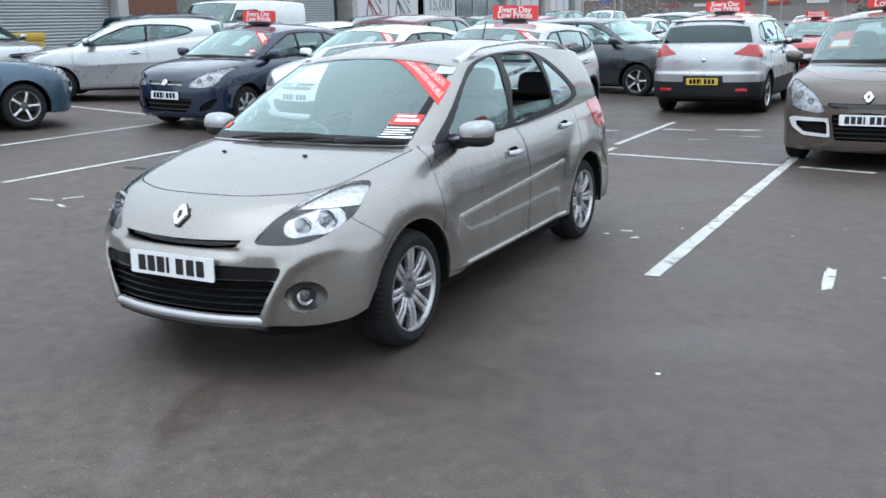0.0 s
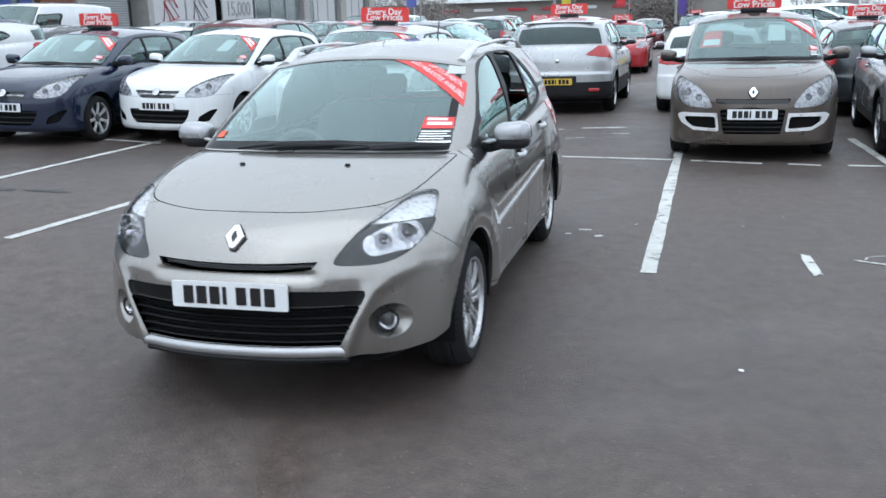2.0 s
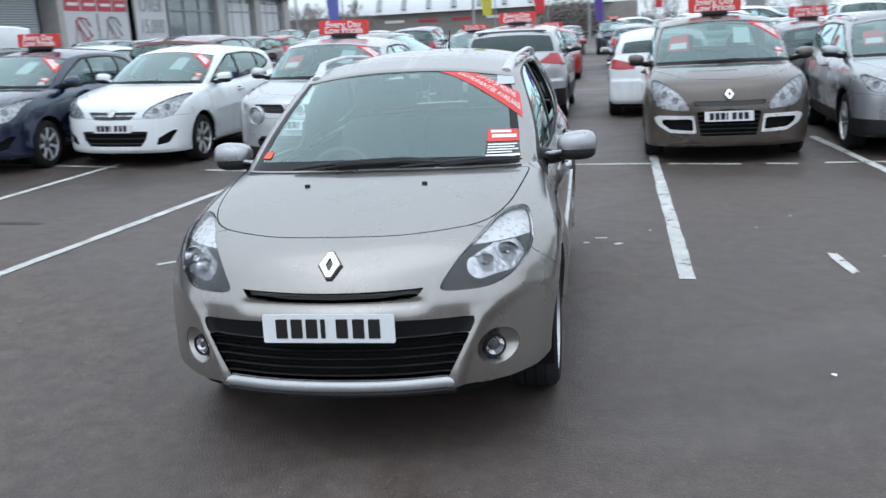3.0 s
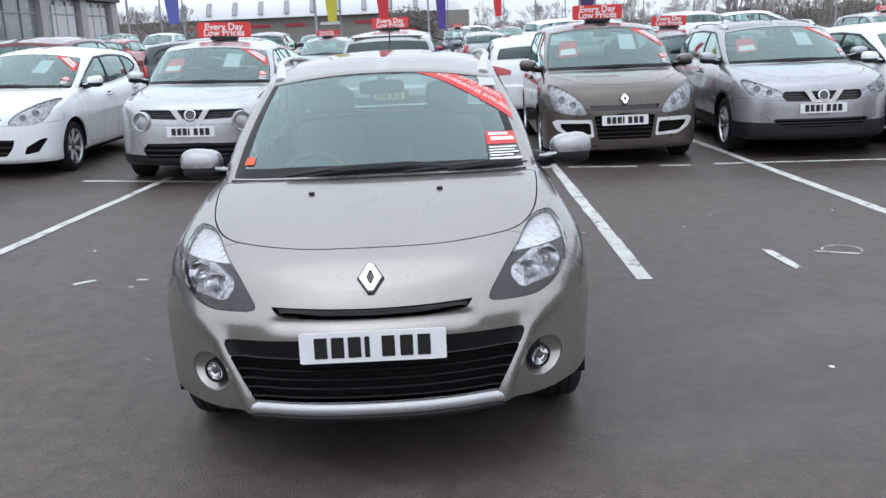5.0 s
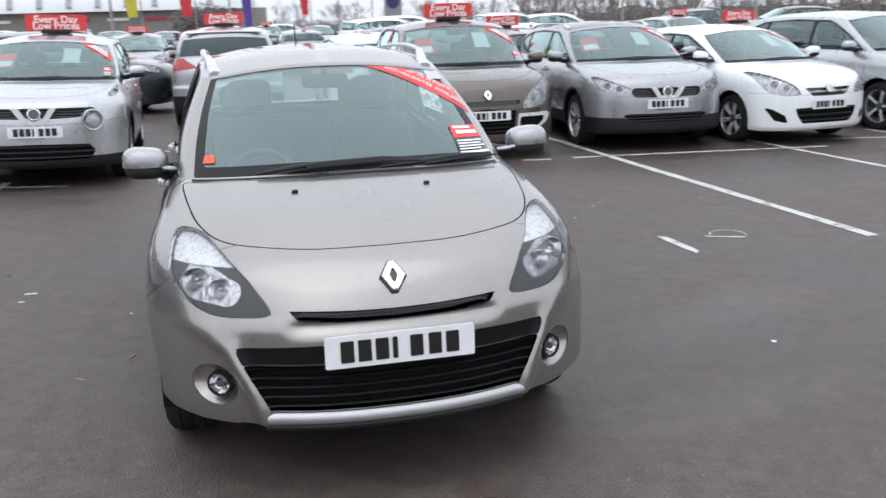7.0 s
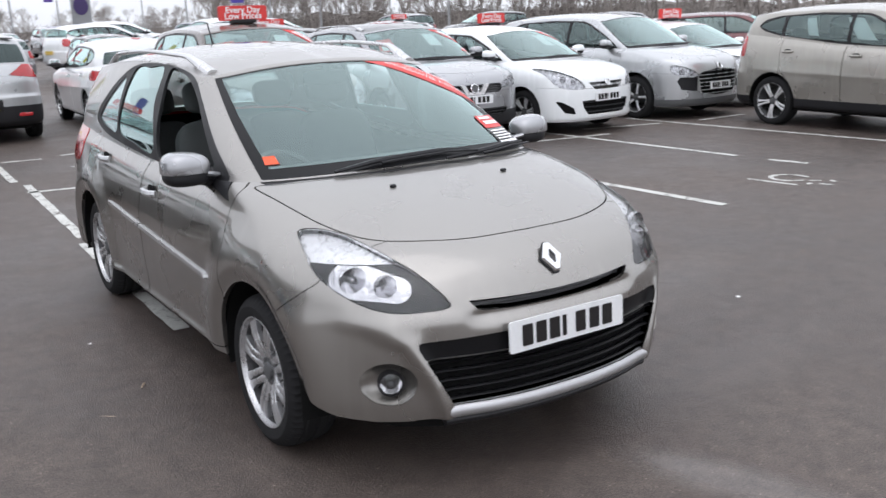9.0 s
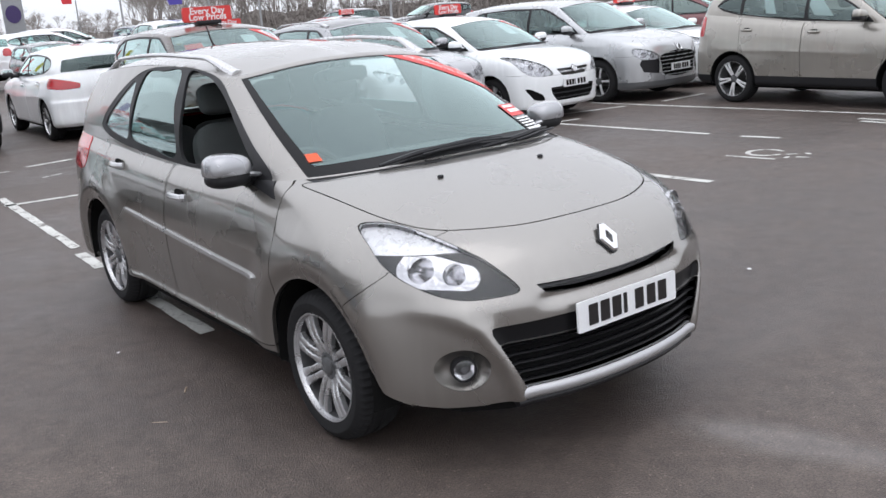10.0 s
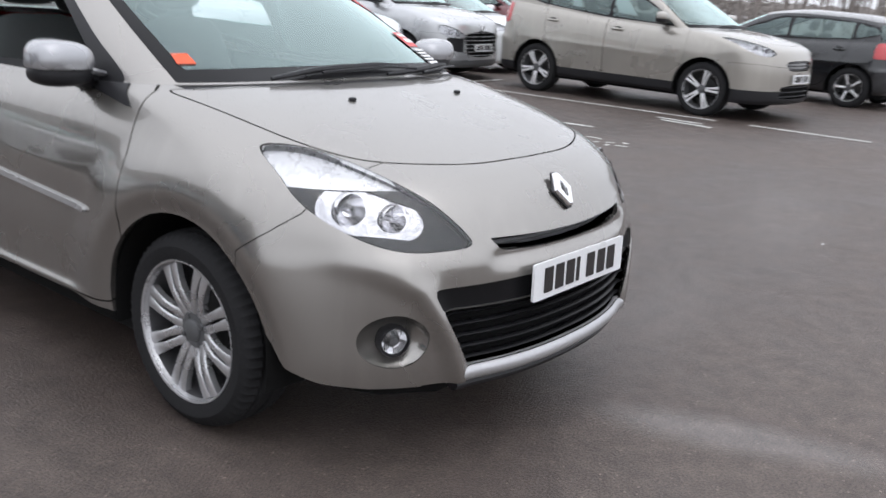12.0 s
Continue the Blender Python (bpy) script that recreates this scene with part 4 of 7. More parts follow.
    fw, fl, z_f = p["w"] * 0.90, p["length"], p["side"][0][1] - 0.035
    plan = o.get("pan") or [(fw * 0.50, 0.30), (fw * 0.80, 0.50), (fw, 0.7), (fw, fl - 0.5), (fw * 0.8, fl - 0.15)]
    edge = plan + [(-x, y) for x, y in plan[::-1]]
    low, high = ([bm.verts.new((x, y, z_f + up)) for x, y in edge] for up in (0.0, 0.04))
    bm.faces.new(low[::-1])
    bm.faces.new(high)
    for k in range(len(edge)):
        q = (k + 1) % len(edge)
        bm.faces.new((low[k], low[q], high[q], high[k]))
    part("floor_pan", bm, VOID, root)
    r, rim, width, style = o["wheels"]
    for yh in p["hubs"]:
        for sg in (-1, 1):
            bm = bmesh.new()
            pr = [(rad + 0.012, 0.0), (rad + 0.03, -0.30)]
            n = 20
            rows = [[bm.verts.new((sg * (p["w"] - 0.02 + x), yh + q * math.cos(math.pi * (1.12 * i / n - 0.06)), p["wheel"] + q * math.sin(math.pi * (1.12 * i / n - 0.06)))) for q, x in ((rad, 0.0), (rad + 0.02, -0.35), (0.06, -0.37))] for i in range(n + 1)]
            for one, two in zip(rows, rows[1:]):
                for k in range(2):
                    bm.faces.new((one[k], one[k + 1], two[k + 1], two[k]))
            if o.get("far"):
                bm.free()
            else:
                part("arch_liner", bm, VOID, root)
            if o.get("far"):
                bm = bmesh.new()
                lathe(bm, [(0.05, -width / 2), (r - 0.02, -width / 2), (r, -width / 4), (r, width / 4), (r - 0.02, width / 2), (rim, width / 2 + 0.006), (rim - 0.02, width / 2 - 0.02)], 24,
                      Matrix.Translation((sg * (o.get("track", p["w"] - 0.03) - width / 2), yh, r)) @ (Matrix() if sg > 0 else Matrix.Rotation(math.pi, 4, "Z")))
                tyre = part("wheel", bm, RUBBER, root)
                bm = bmesh.new()
                lathe(bm, [(rim - 0.012, width / 2 - 0.01), (rim - 0.03, width / 2 - 0.022), (0.05, width / 2 - 0.03), (0.001, width / 2 - 0.02)], 20,
                      Matrix.Translation((sg * (o.get("track", p["w"] - 0.03) - width / 2), yh, r)) @ (Matrix() if sg > 0 else Matrix.Rotation(math.pi, 4, "Z")))
                part("wheel_cover", bm, ALLOY, tyre)
                continue
            add_wheel(root, sg * (o.get("track", p["w"] - 0.03) - (o.get("rear_in", 0.0) if yh > 2 else 0.0)), yh, r, rim, width, style, turn=17 * yh + 31 * sg)
    # cabin
    cow, rf = p["cowl"], p["rfront"]
    bm = bmesh.new()
    blob(bm, (p["bw"] * 1.86, 0.62, 0.34), (0, cow + 0.40, p["belt"][0][1] - 0.20), 0.35)
    part("dashboard", bm, DASH, root, "dark moulded dashboard")
    seat_y = rf + 0.28
    for sg in (-1, 1):
        add_seat(root, sg * 0.36, seat_y, 0.50 + o.get("lift", 0.0))
    for sx in (-0.40, 0.0, 0.40) if o.get("bench", True) else ():
        add_seat(root, sx, seat_y + 0.92, 0.42 + o.get("lift", 0.0), rests=abs(sx) > 0.1)
    if not o.get("far"):
        add_wheel_rim(root, -0.36, rf - 0.22, 0.86 + o.get("lift", 0.0))
    bm = bmesh.new()
    z_m = p["spine"][0][1]
    blob(bm, (0.24, 0.05, 0.075), (0, rf + 0.02, z_m - 0.085), 0.5)
    tube(bm, [(0, rf + 0.01, z_m - 0.05), (0, rf + 0.0, z_m - 0.015)], 0.02, 8)
    part("rear_view_mirror", bm, BLACK, root)
    # door mirrors
    for sg in (-1, 1):
        mx, my, mz = o["mirror"]
        mx -= o.get("mirror_in", 0.0) if sg < 0 else 0.0
        bm = bmesh.new()
        blob(bm, (0.20, 0.165, 0.130), (sg * mx, my, mz), 0.70, Matrix.Rotation(radians(sg * -6), 3, "Y"), 28, 16)
        for vert in bm.verts:
            if vert.co.z < mz - 0.018:
                vert.co.z = mz - 0.018 + (vert.co.z - mz + 0.018) * 0.2
        for vert in bm.verts:
            if vert.co.y > my + 0.035:
                vert.co.y = my + 0.035
        shell_part = part("door_mirror", bm, o.get("mirror_mat", paint), root, "painted door mirror shell")
        bm = bmesh.new()
        blob(bm, (0.194, 0.15, 0.085), (sg * (mx - 0.004), my + 0.004, mz - 0.036), 0.75)
        tube(bm, [(sg * (mx - 0.06), my + 0.02, mz - 0.05), (sg * (mx - 0.12), my + 0.03, mz - 0.065), (sg * (p["bw"] - 0.02), my + 0.06, mz - 0.06)], [0.04, 0.045, 0.055], 10, 0.8)
        part("mirror_foot", bm, BLACK, shell_part)
        if not o.get("far"):
            bm = bmesh.new()
            tube(bm, [(sg * (mx - 0.07), my - 0.045, mz - 0.025), (sg * (mx - 0.115), my - 0.035, mz - 0.036), (sg * (mx - 0.155), my - 0.02, mz - 0.040)], [0.022, 0.020, 0.012], 8, 0.6)
            part("mirror_arm", bm, o.get("mirror_mat", paint), shell_part)
        if o.get("far"):
            continue
        bm = bmesh.new()
        boxed(bm, (0.145, 0.006, 0.082), (sg * mx, my + 0.0365, mz), 0.0)
        part("mirror_glass", bm, CHROME, shell_part)
    if "plate" in o:
        add_plate(root, *o["plate"], marks=not o.get("far"))
    if "rear_plate" in o:
        plate = add_plate(root, 0, 0, YELLOW_PLATE, 0, marks=not o.get("far"))
        plate.matrix_local = Matrix.Translation((0, o["rear_plate"][0], o["rear_plate"][1])) @ Matrix.Rotation(math.pi, 4, "Z")
    if "badge" in o:
        by_, bz_, size, tilt, shape = o["badge"]
        by_ = front_y(full, 0, bz_) - 0.010 if by_ is None else by_
        bm = bmesh.new()
        mm = Matrix.Translation((0, by_, bz_)) @ Matrix.Rotation(radians(-tilt), 4, "X")
        outer = [(size * math.cos(a * math.pi / 12), size * math.sin(a * math.pi / 12)) for a in range(24)]
        if shape == "diamond":
            outer = [(0.18 * size, size), (0.78 * size, 0.0), (0.18 * size, -size), (-0.18 * size, -size), (-0.78 * size, 0.0), (-0.18 * size, size)]
        inner = [(x * 0.32, z * 0.42) for x, z in outer] if shape == "diamond" else [(x * 0.72, z * 0.72) for x, z in outer]
        rows = [[bm.verts.new(mm @ Vector((x, y, z))) for x, z in line] for line, y in ((outer, 0.004), (outer, -0.006), ([(x * 0.9, z * 0.9) for x, z in outer], -0.012), ([(x * 1.12, z * 1.12) for x, z in inner], -0.012), (inner, -0.004))]
        for one, two in zip(rows, rows[1:]):
            for k in range(len(one)):
                bm.faces.new((one[k], one[(k + 1) % len(one)], two[(k + 1) % len(one)], two[k]))
        bmesh.ops.recalc_face_normals(bm, faces=bm.faces)
        badge = part("badge", bm, CHROME, root, "plain chrome badge", False)
        bm = bmesh.new()
        slab(bm, inner, 0.003, mm @ Matrix.Translation((0, -0.003, 0)))
        part("badge_centre", bm, o.get("badge_core", GLOSS_BLACK), badge, "", False)
        bm = bmesh.new()
        slab(bm, [(x * 1.13, z * 1.08) for x, z in outer], 0.004, mm @ Matrix.Translation((0, 0.001, 0)))
        part("badge_seal", bm, BLACK, badge, "thin black seal round the badge", False)
    if o.get("rails"):
        y0, y1, xr, zr, lift = o["rails"]
        spine = hermite(*zip(*p["spine"]))
        for sg in (-1, 1):
            bm = bmesh.new()
            path, size = [], []
            for i in range(23):
                u = i / 22
                y = y0 + (y1 - y0) * u
                x = xr * (1 - 0.05 * (2 * u - 1) ** 2) - 0.03 * smooth(0.25, 0.0, u)
                up = lift * (smooth(0, 0.16, u) * smooth(1, 0.80, u))
                path.append((sg * x, y, float(spine(np.array(y))) - p["drop"] * (x / p["rw"]) ** 2.4 + up - 0.012))
                size.append(0.016 + 0.018 * (1 - smooth(0, 0.20, u)) + 0.006 * smooth(0.8, 1.0, u))
            tube(bm, path, size, 10, 0.72)
            part("roof_rail", bm, o.get("rail_mat", SATIN), root, "satin silver roof rail")
    if o.get("wipers", True):
        for trail in (((-0.085, 1.0), (-0.03, 1.045), (0.012, 1.068), (0.045, 1.05)), ((0.012, 1.0), (0.05, 1.02), (0.12, 1.05), (0.205, 1.045))):
            fine = [np.array(trail[k]) * (1 - u) + np.array(trail[k + 1]) * u for k in range(3) for u in (0, 0.25, 0.5, 0.75)] + [np.array(trail[3])]
            a = np.concatenate([on_shell(full, [tuple(q)] * 4, np.array([[0.0, 0.0]]), 0.016)[0] for q in fine])
            bm = bmesh.new()
            tube(bm, [tuple(q) for q in a], [0.006 + 0.006 * math.sin(math.pi * k / (len(a) - 1)) for k in range(len(a))], 6, 1.0)
            blade = part("wiper", bm, BLACK, root)
            bm = bmesh.new()
            tube(bm, [tuple(q + (0.02, -0.03, -0.004)) for q in a[4:]], 0.006, 6, 0.8)
            part("wiper_arm", bm, BLACK, blade)
    return root, full


def front_y(full, x, z):
    """How far back the skin's front lies at x and z."""
    d = (full["p"][:, 0] - abs(x)) ** 2 + (full["p"][:, 2] - z) ** 2 + (full["p"][:, 1] > 1.0)
    return float(full["p"][np.argmin(d), 1])


def sash(root, full, corners, letters, lift=0.002):
    """The red offer strip stuck across an upper corner of a windscreen."""
    strip = decal("offer_strip", full, corners, lift, RED, root, "red offer strip with white lettering", 24, 8)
    if letters:
        c = np.asarray(corners, float)
        for line, lo, hi in (("UP TO 24 MONTHS", 0.50, 0.90), ("GUARANTEE AVAILABLE", 0.10, 0.50)):
            band = [c[0] * (1 - lo) + c[3] * lo, c[1] * (1 - lo) + c[2] * lo, c[1] * (1 - hi) + c[2] * hi, c[0] * (1 - hi) + c[3] * hi]
            shell_text("lettering", full, band, lift + 0.007, line, WHITE, strip, letters, 0.95)
    else:
        c = np.asarray(corners, float)
        for lo, hi in ((0.56, 0.80), (0.20, 0.44)):
            a0, a1 = 0.14, 0.84
            q = lambda a, b: (c[0] * (1 - a) + c[1] * a) * (1 - b) + (c[3] * (1 - a) + c[2] * a) * b
            decal("lettering_bar", full, [q(a0, lo), q(a1, lo), q(a1, hi), q(a0, hi)], lift + 0.006, WHITE, strip, "", 12, 3)


def price_card(root, full, corners, lift=0.002):
    """A small card with a red head and lines of print."""
    c = np.asarray(corners, float)
    q = lambda a, b: (c[0] * (1 - a) + c[1] * a) * (1 - b) + (c[3] * (1 - a) + c[2] * a) * b
    card = decal("price_card", full, corners, lift, GLOSS_BLACK, root, "black and red card with white print bars", 8, 8)
    decal("card_head", full, [q(0, 0.56), q(1, 0.56), q(1, 1), q(0, 1)], lift + 0.002, RED, card, "", 6, 4)
    for b0, b1, a0, a1 in ((0.86, 0.95, 0.08, 0.72), (0.68, 0.80, 0.12, 0.9), (0.42, 0.47, 0.04, 0.9), (0.33, 0.38, 0.04, 0.8), (0.24, 0.29, 0.04, 0.92), (0.15, 0.20, 0.04, 0.7), (0.02, 0.10, 0.02, 0.97)):
        decal("print_bar", full, [q(a0, b0), q(a1, b0), q(a1, b1), q(a0, b1)], lift + 0.004, WHITE, card, "", 4, 2)

# ---- the ground ----
def lie(x, y):
    """The car park's height: level round the estate car, rising gently to its right-hand side and to a higher terrace far behind on its left."""
    return 0.033 * np.maximum(0, -(x + 1.0)) * smooth(-60, -20, x) - 0.008 * np.maximum(0, x - 4) * smooth(40, 15, x) + 0.45 * smooth(3, 9, x) * smooth(22, 33, y)


def asphalt():
    m, t, b = nodes_of("wet_asphalt")
    place = t.nodes.new("ShaderNodeTexCoord")
    def noise_at(scale, detail=4, rough=0.6):
        n = t.nodes.new("ShaderNodeTexNoise")
        n.inputs["Scale"].default_value, n.inputs["Detail"].default_value, n.inputs["Roughness"].default_value = scale, detail, rough
        t.links.new(place.outputs["Object"], n.inputs["Vector"])
        return n
    damp, patch, grit, clod = noise_at(0.22, 5, 0.62), noise_at(1.3, 7, 0.72), noise_at(120, 4, 0.7), noise_at(9, 6, 0.75)
    stones = t.nodes.new("ShaderNodeTexVoronoi")
    stones.inputs["Scale"].default_value = 130
    t.links.new(place.outputs["Object"], stones.inputs["Vector"])

    def math_of(kind, a, b, c=None):
        n = t.nodes.new("ShaderNodeMath")
        n.operation = kind
        for k, v in enumerate((a, b, c)):
            if v is None:
                continue
            if isinstance(v, (int, float)):
                n.inputs[k].default_value = v
            else:
                t.links.new(v, n.inputs[k])
        return n.outputs[0]

    def span(v, a, b, c, d):
        n = t.nodes.new("ShaderNodeMapRange")
        for key, value in zip(("From Min", "From Max", "To Min", "To Max"), (a, b, c, d)):
            n.inputs[key].default_value = value
        t.links.new(v, n.inputs["Value"])
        return n.outputs[0]

    mix = math_of("MULTIPLY_ADD", patch.outputs["Fac"], 0.5, damp.outputs["Fac"])
    ramp = t.nodes.new("ShaderNodeValToRGB")
    ramp.color_ramp.elements[0].position, ramp.color_ramp.elements[1].position = 0.60, 0.90
    ramp.color_ramp.elements[0].color, ramp.color_ramp.elements[1].color = (0.059, 0.045, 0.039, 1), (0.102, 0.081, 0.070, 1)
    t.links.new(mix, ramp.inputs["Fac"])
    speck = math_of("MULTIPLY", span(grit.outputs["Fac"], 0.3, 0.7, 0.45, 1.6), span(clod.outputs["Fac"], 0.3, 0.7, 0.64, 1.36))
    chips = span(stones.outputs["Color"], 0.88, 0.99, 1.0, 2.6)
    tone = t.nodes.new("ShaderNodeVectorMath")
    tone.operation = "SCALE"
    t.links.new(ramp.outputs["Color"], tone.inputs[0])
    t.links.new(math_of("MULTIPLY", speck, chips), tone.inputs["Scale"])
    t.links.new(tone.outputs[0], b.inputs["Base Color"])
    # wet streaks: x, y, half length, half width, turn
    wet = None
    for x, y, half, wide, turn in ((0.40, -0.50, 0.55, 0.13, -70), (2.2, 1.45, 0.75, 0.30, 25), (3.9, 0.55, 1.3, 0.35, 15), (1.5, 0.3, 0.7, 0.22, 10), (-2.6, 0.6, 0.8, 0.25, 80)):
        spot = t.nodes.new("ShaderNodeMapping")
        spot.vector_type = "TEXTURE"
        spot.inputs["Location"].default_value, spot.inputs["Rotation"].default_value, spot.inputs["Scale"].default_value = (x, y, 0), (0, 0, radians(turn)), (half, wide, 1)
        t.links.new(place.outputs["Object"], spot.inputs["Vector"])
        size = t.nodes.new("ShaderNodeVectorMath")
        size.operation = "LENGTH"
        t.links.new(spot.outputs[0], size.inputs[0])
        ragged = math_of("MULTIPLY_ADD", patch.outputs["Fac"], -1.6, size.outputs["Value"])
        mask = span(ragged, 0.40, -0.45, 0.0, 1.0 if half < 0.6 else 0.28)
        wet = mask if wet is None else math_of("MAXIMUM", wet, mask)
    t.links.new(math_of("MULTIPLY", span(mix, 0.60, 0.92, 0.36, 0.70), span(wet, 0, 1, 1.0, 0.24)), b.inputs["Roughness"])
    relief = t.nodes.new("ShaderNodeBump")
    relief.inputs["Strength"].default_value, relief.inputs["Distance"].default_value = 1.0, 0.0030
    t.links.new(span(wet, 0, 1, 1.0, 0.22), relief.inputs["Strength"])
    t.links.new(math_of("MULTIPLY_ADD", stones.outputs["Distance"], 0.8, grit.outputs["Fac"]), relief.inputs["Height"])
    t.links.new(relief.outputs["Normal"], b.inputs["Normal"])
    return m


def ground_sheet():
    near = np.arange(-24, 24.1, 1.0)
    far = np.array([-900, -400, -200, -120, -80, -60, -45, -32])
    xs, ys = np.concatenate([far, near, -far[::-1]]), np.concatenate([far, near, -far[::-1]]) + 6
    bm = bmesh.new()
    grid = [[bm.verts.new((x, y, float(lie(np.array(x), np.array(y))))) for y in ys] for x in xs]
    for i in range(len(xs) - 1):
        for j in range(len(ys) - 1):
            bm.faces.new((grid[i][j], grid[i + 1][j], grid[i + 1][j + 1], grid[i][j + 1]))
    return solo("ground", bm, asphalt(), "damp dark grey asphalt of a car park", "ground", kind="structure")


ground_sheet()
def worn_paint():
    """White road paint rubbed through to the asphalt in specks and patches."""
    m = surface("worn_line_paint", (0.56, 0.56, 0.53), 0.6, vary=0.25, scale=3, fine=60, bump=0.001)
    t, b = m.node_tree, m.node_tree.nodes["Principled BSDF"]
    place = t.nodes.new("ShaderNodeTexCoord")
    worn, keep, mix = t.nodes.new("ShaderNodeTexNoise"), t.nodes.new("ShaderNodeMapRange"), t.nodes.new("ShaderNodeMix")
    worn.inputs["Scale"].default_value, worn.inputs["Detail"].default_value, worn.inputs["Roughness"].default_value = 7.0, 8, 0.80
    t.links.new(place.outputs["Object"], worn.inputs["Vector"])
    for key, value in zip(("From Min", "From Max", "To Min", "To Max"), (0.38, 0.47, 0.0, 1.0)):
        keep.inputs[key].default_value = value
    t.links.new(worn.outputs["Fac"], keep.inputs["Value"])
    mix.data_type = "RGBA"
    mix.inputs["A"].default_value = (0.085, 0.070, 0.062, 1)
    t.links.new(b.inputs["Base Color"].links[0].from_socket, mix.inputs["B"])
    t.links.new(keep.outputs[0], mix.inputs["Factor"])
    t.links.new(mix.outputs["Result"], b.inputs["Base Color"])
    return m


LINE = worn_paint()


def line(x0, y0, x1, y1, width=0.10, seed=1):
    """A worn painted line with ragged edges, a little proud of the asphalt."""
    rnd = random.Random(seed)
    bm = bmesh.new()
    a, b = Vector((x0, y0)), Vector((x1, y1))
    way = (b - a).normalized()
    side = Vector((-way.y, way.x))
    n = max(4, int((b - a).length / 0.07))
    rows, drift = [], [0.0, 0.0]
    for i in range(n + 1):
        c = a.lerp(b, i / n)
        drift = [0.75 * d + rnd.uniform(-0.004, 0.004) for d in drift]
        w0, w1 = (width / 2 + d for d in drift)
        one, two = c + side * w0, c - side * w1
        z = float(lie(np.array(c.x), np.array(c.y))) + 0.004
        rows.append((bm.verts.new((one.x, one.y, z)), bm.verts.new((two.x, two.y, z))))
    for p, q in zip(rows, rows[1:]):
        bm.faces.new((p[1], q[1], q[0], p[0]))
    return solo("painted_line", bm, LINE, "worn white painted bay line on asphalt", "line", "bay lines", "structure")


for n, row in enumerate((
        (1.62, 2.55, 1.80, 8.2), (4.08, 2.64, 3.94, 9.4), (-3.26, 2.58, -2.74, 7.7), (-5.25, 3.0, -5.1, 8.0), (-7.55, 3.5, -7.4, 8.4),
        (-0.64, 2.44, -0.62, 3.37), (-0.60, 4.40, -0.58, 4.98), (-0.54, 5.2, -0.42, 8.3), (-0.5, 8.6, -0.42, 11.4), (6.24, 8.3, 6.38, 4.37), (6.39, 3.95, 6.46, 3.50),
        (8.36, 8.1, 8.68, 3.0), (8.72, 2.6, 8.80, 1.2), (6.9, 7.5, 8.2, 7.24), (8.9, 7.1, 10.0, 7.17), (8.16, 3.55, 8.13, 2.95), (7.98, 3.42, 7.92, 2.75),
        (1.93, 7.40, 2.69, 7.22), (2.95, 7.21, 3.28, 7.13), (3.55, 7.14, 6.8, 6.84), (-0.50, 7.78, 1.75, 7.45), (-3.7, 7.5, -2.1, 7.3), (-8.0, 8.1, -5.0, 7.7), (-11.5, 8.6, -8.2, 8.2))):
    line(*row, width=0.10 if n < 5 else 0.085, seed=n)


def scuff(x, y, length, width, turn, seed):
    """A worn patch of old paint: a ragged flat blot."""
    rnd = random.Random(seed)
    n = 18
    bm = bmesh.new()
    pts = []
    for k in range(n):
        a = 2 * math.pi * k / n
        r = rnd.uniform(0.80, 1.08)
        u, v = length / 2 * math.copysign(abs(math.cos(a)) ** 0.3, math.cos(a)) * r, width / 2 * math.copysign(abs(math.sin(a)) ** 0.3, math.sin(a)) * r
        c, s_ = math.cos(radians(turn)), math.sin(radians(turn))
        px, py = x + u * c - v * s_, y + u * s_ + v * c
        pts.append(bm.verts.new((px, py, float(lie(np.array(px), np.array(py))) + 0.004)))
    bm.faces.new(pts)
    bmesh.ops.recalc_face_normals(bm, faces=bm.faces)
    if bm.faces[:][0].normal.z < 0:
        bmesh.ops.reverse_faces(bm, faces=bm.faces[:])
    return solo("paint_remnant", bm, LINE, "worn remnant of white ground paint", "marking", "paint remnants", "structure", False)


for n, row in enumerate(((2.65, 2.9, 0.55, 0.07, 92, 0), (5.27, 3.05, 0.56, 0.06, -84, 0), (5.72, 2.72, 0.10, 0.05, 60, 0), (5.52, 2.66, 0.14, 0.05, -70, 0), (5.44, 2.78, 0.09, 0.05, 10, 0), (5.62, 2.84, 0.12, 0.05, -40, 0),
                         (-4.2, 2.6, 0.30, 0.05, 10, 0), (-4.0, 2.8, 0.22, 0.05, 60, 0), (-3.8, 2.5, 0.18, 0.04, -20, 0), (-4.5, 2.2, 0.12, 0.06, 0, 0), (-2.14, 3.03, 0.18, 0.05, 45, 0), (-1.755, 3.08, 0.08, 0.035, 5, 0), (-1.78, 2.90, 0.04, 0.035, 0, 0), (3.07, 2.99, 0.31, 0.035, -27, 0),
                         (1.1, 3.75, 0.10, 0.04, 0, 0), (1.22, 3.55, 0.07, 0.05, 40, 0), (0.98, 3.6, 0.05, 0.04, 0, 0), (0.7, 10.6, 0.7, 0.12, 10, 0), (-0.1, 10.4, 0.5, 0.10, -8, 0), (-1.2, 10.0, 0.6, 0.12, 14, 0), (-1.5, 9.7, 0.4, 0.08, -10, 0), (0.4, 9.4, 0.3, 0.05, 20, 0), (1.0, 9.9, 0.25, 0.06, 0, 0))):
    scuff(*row[:5], seed=40 + n)
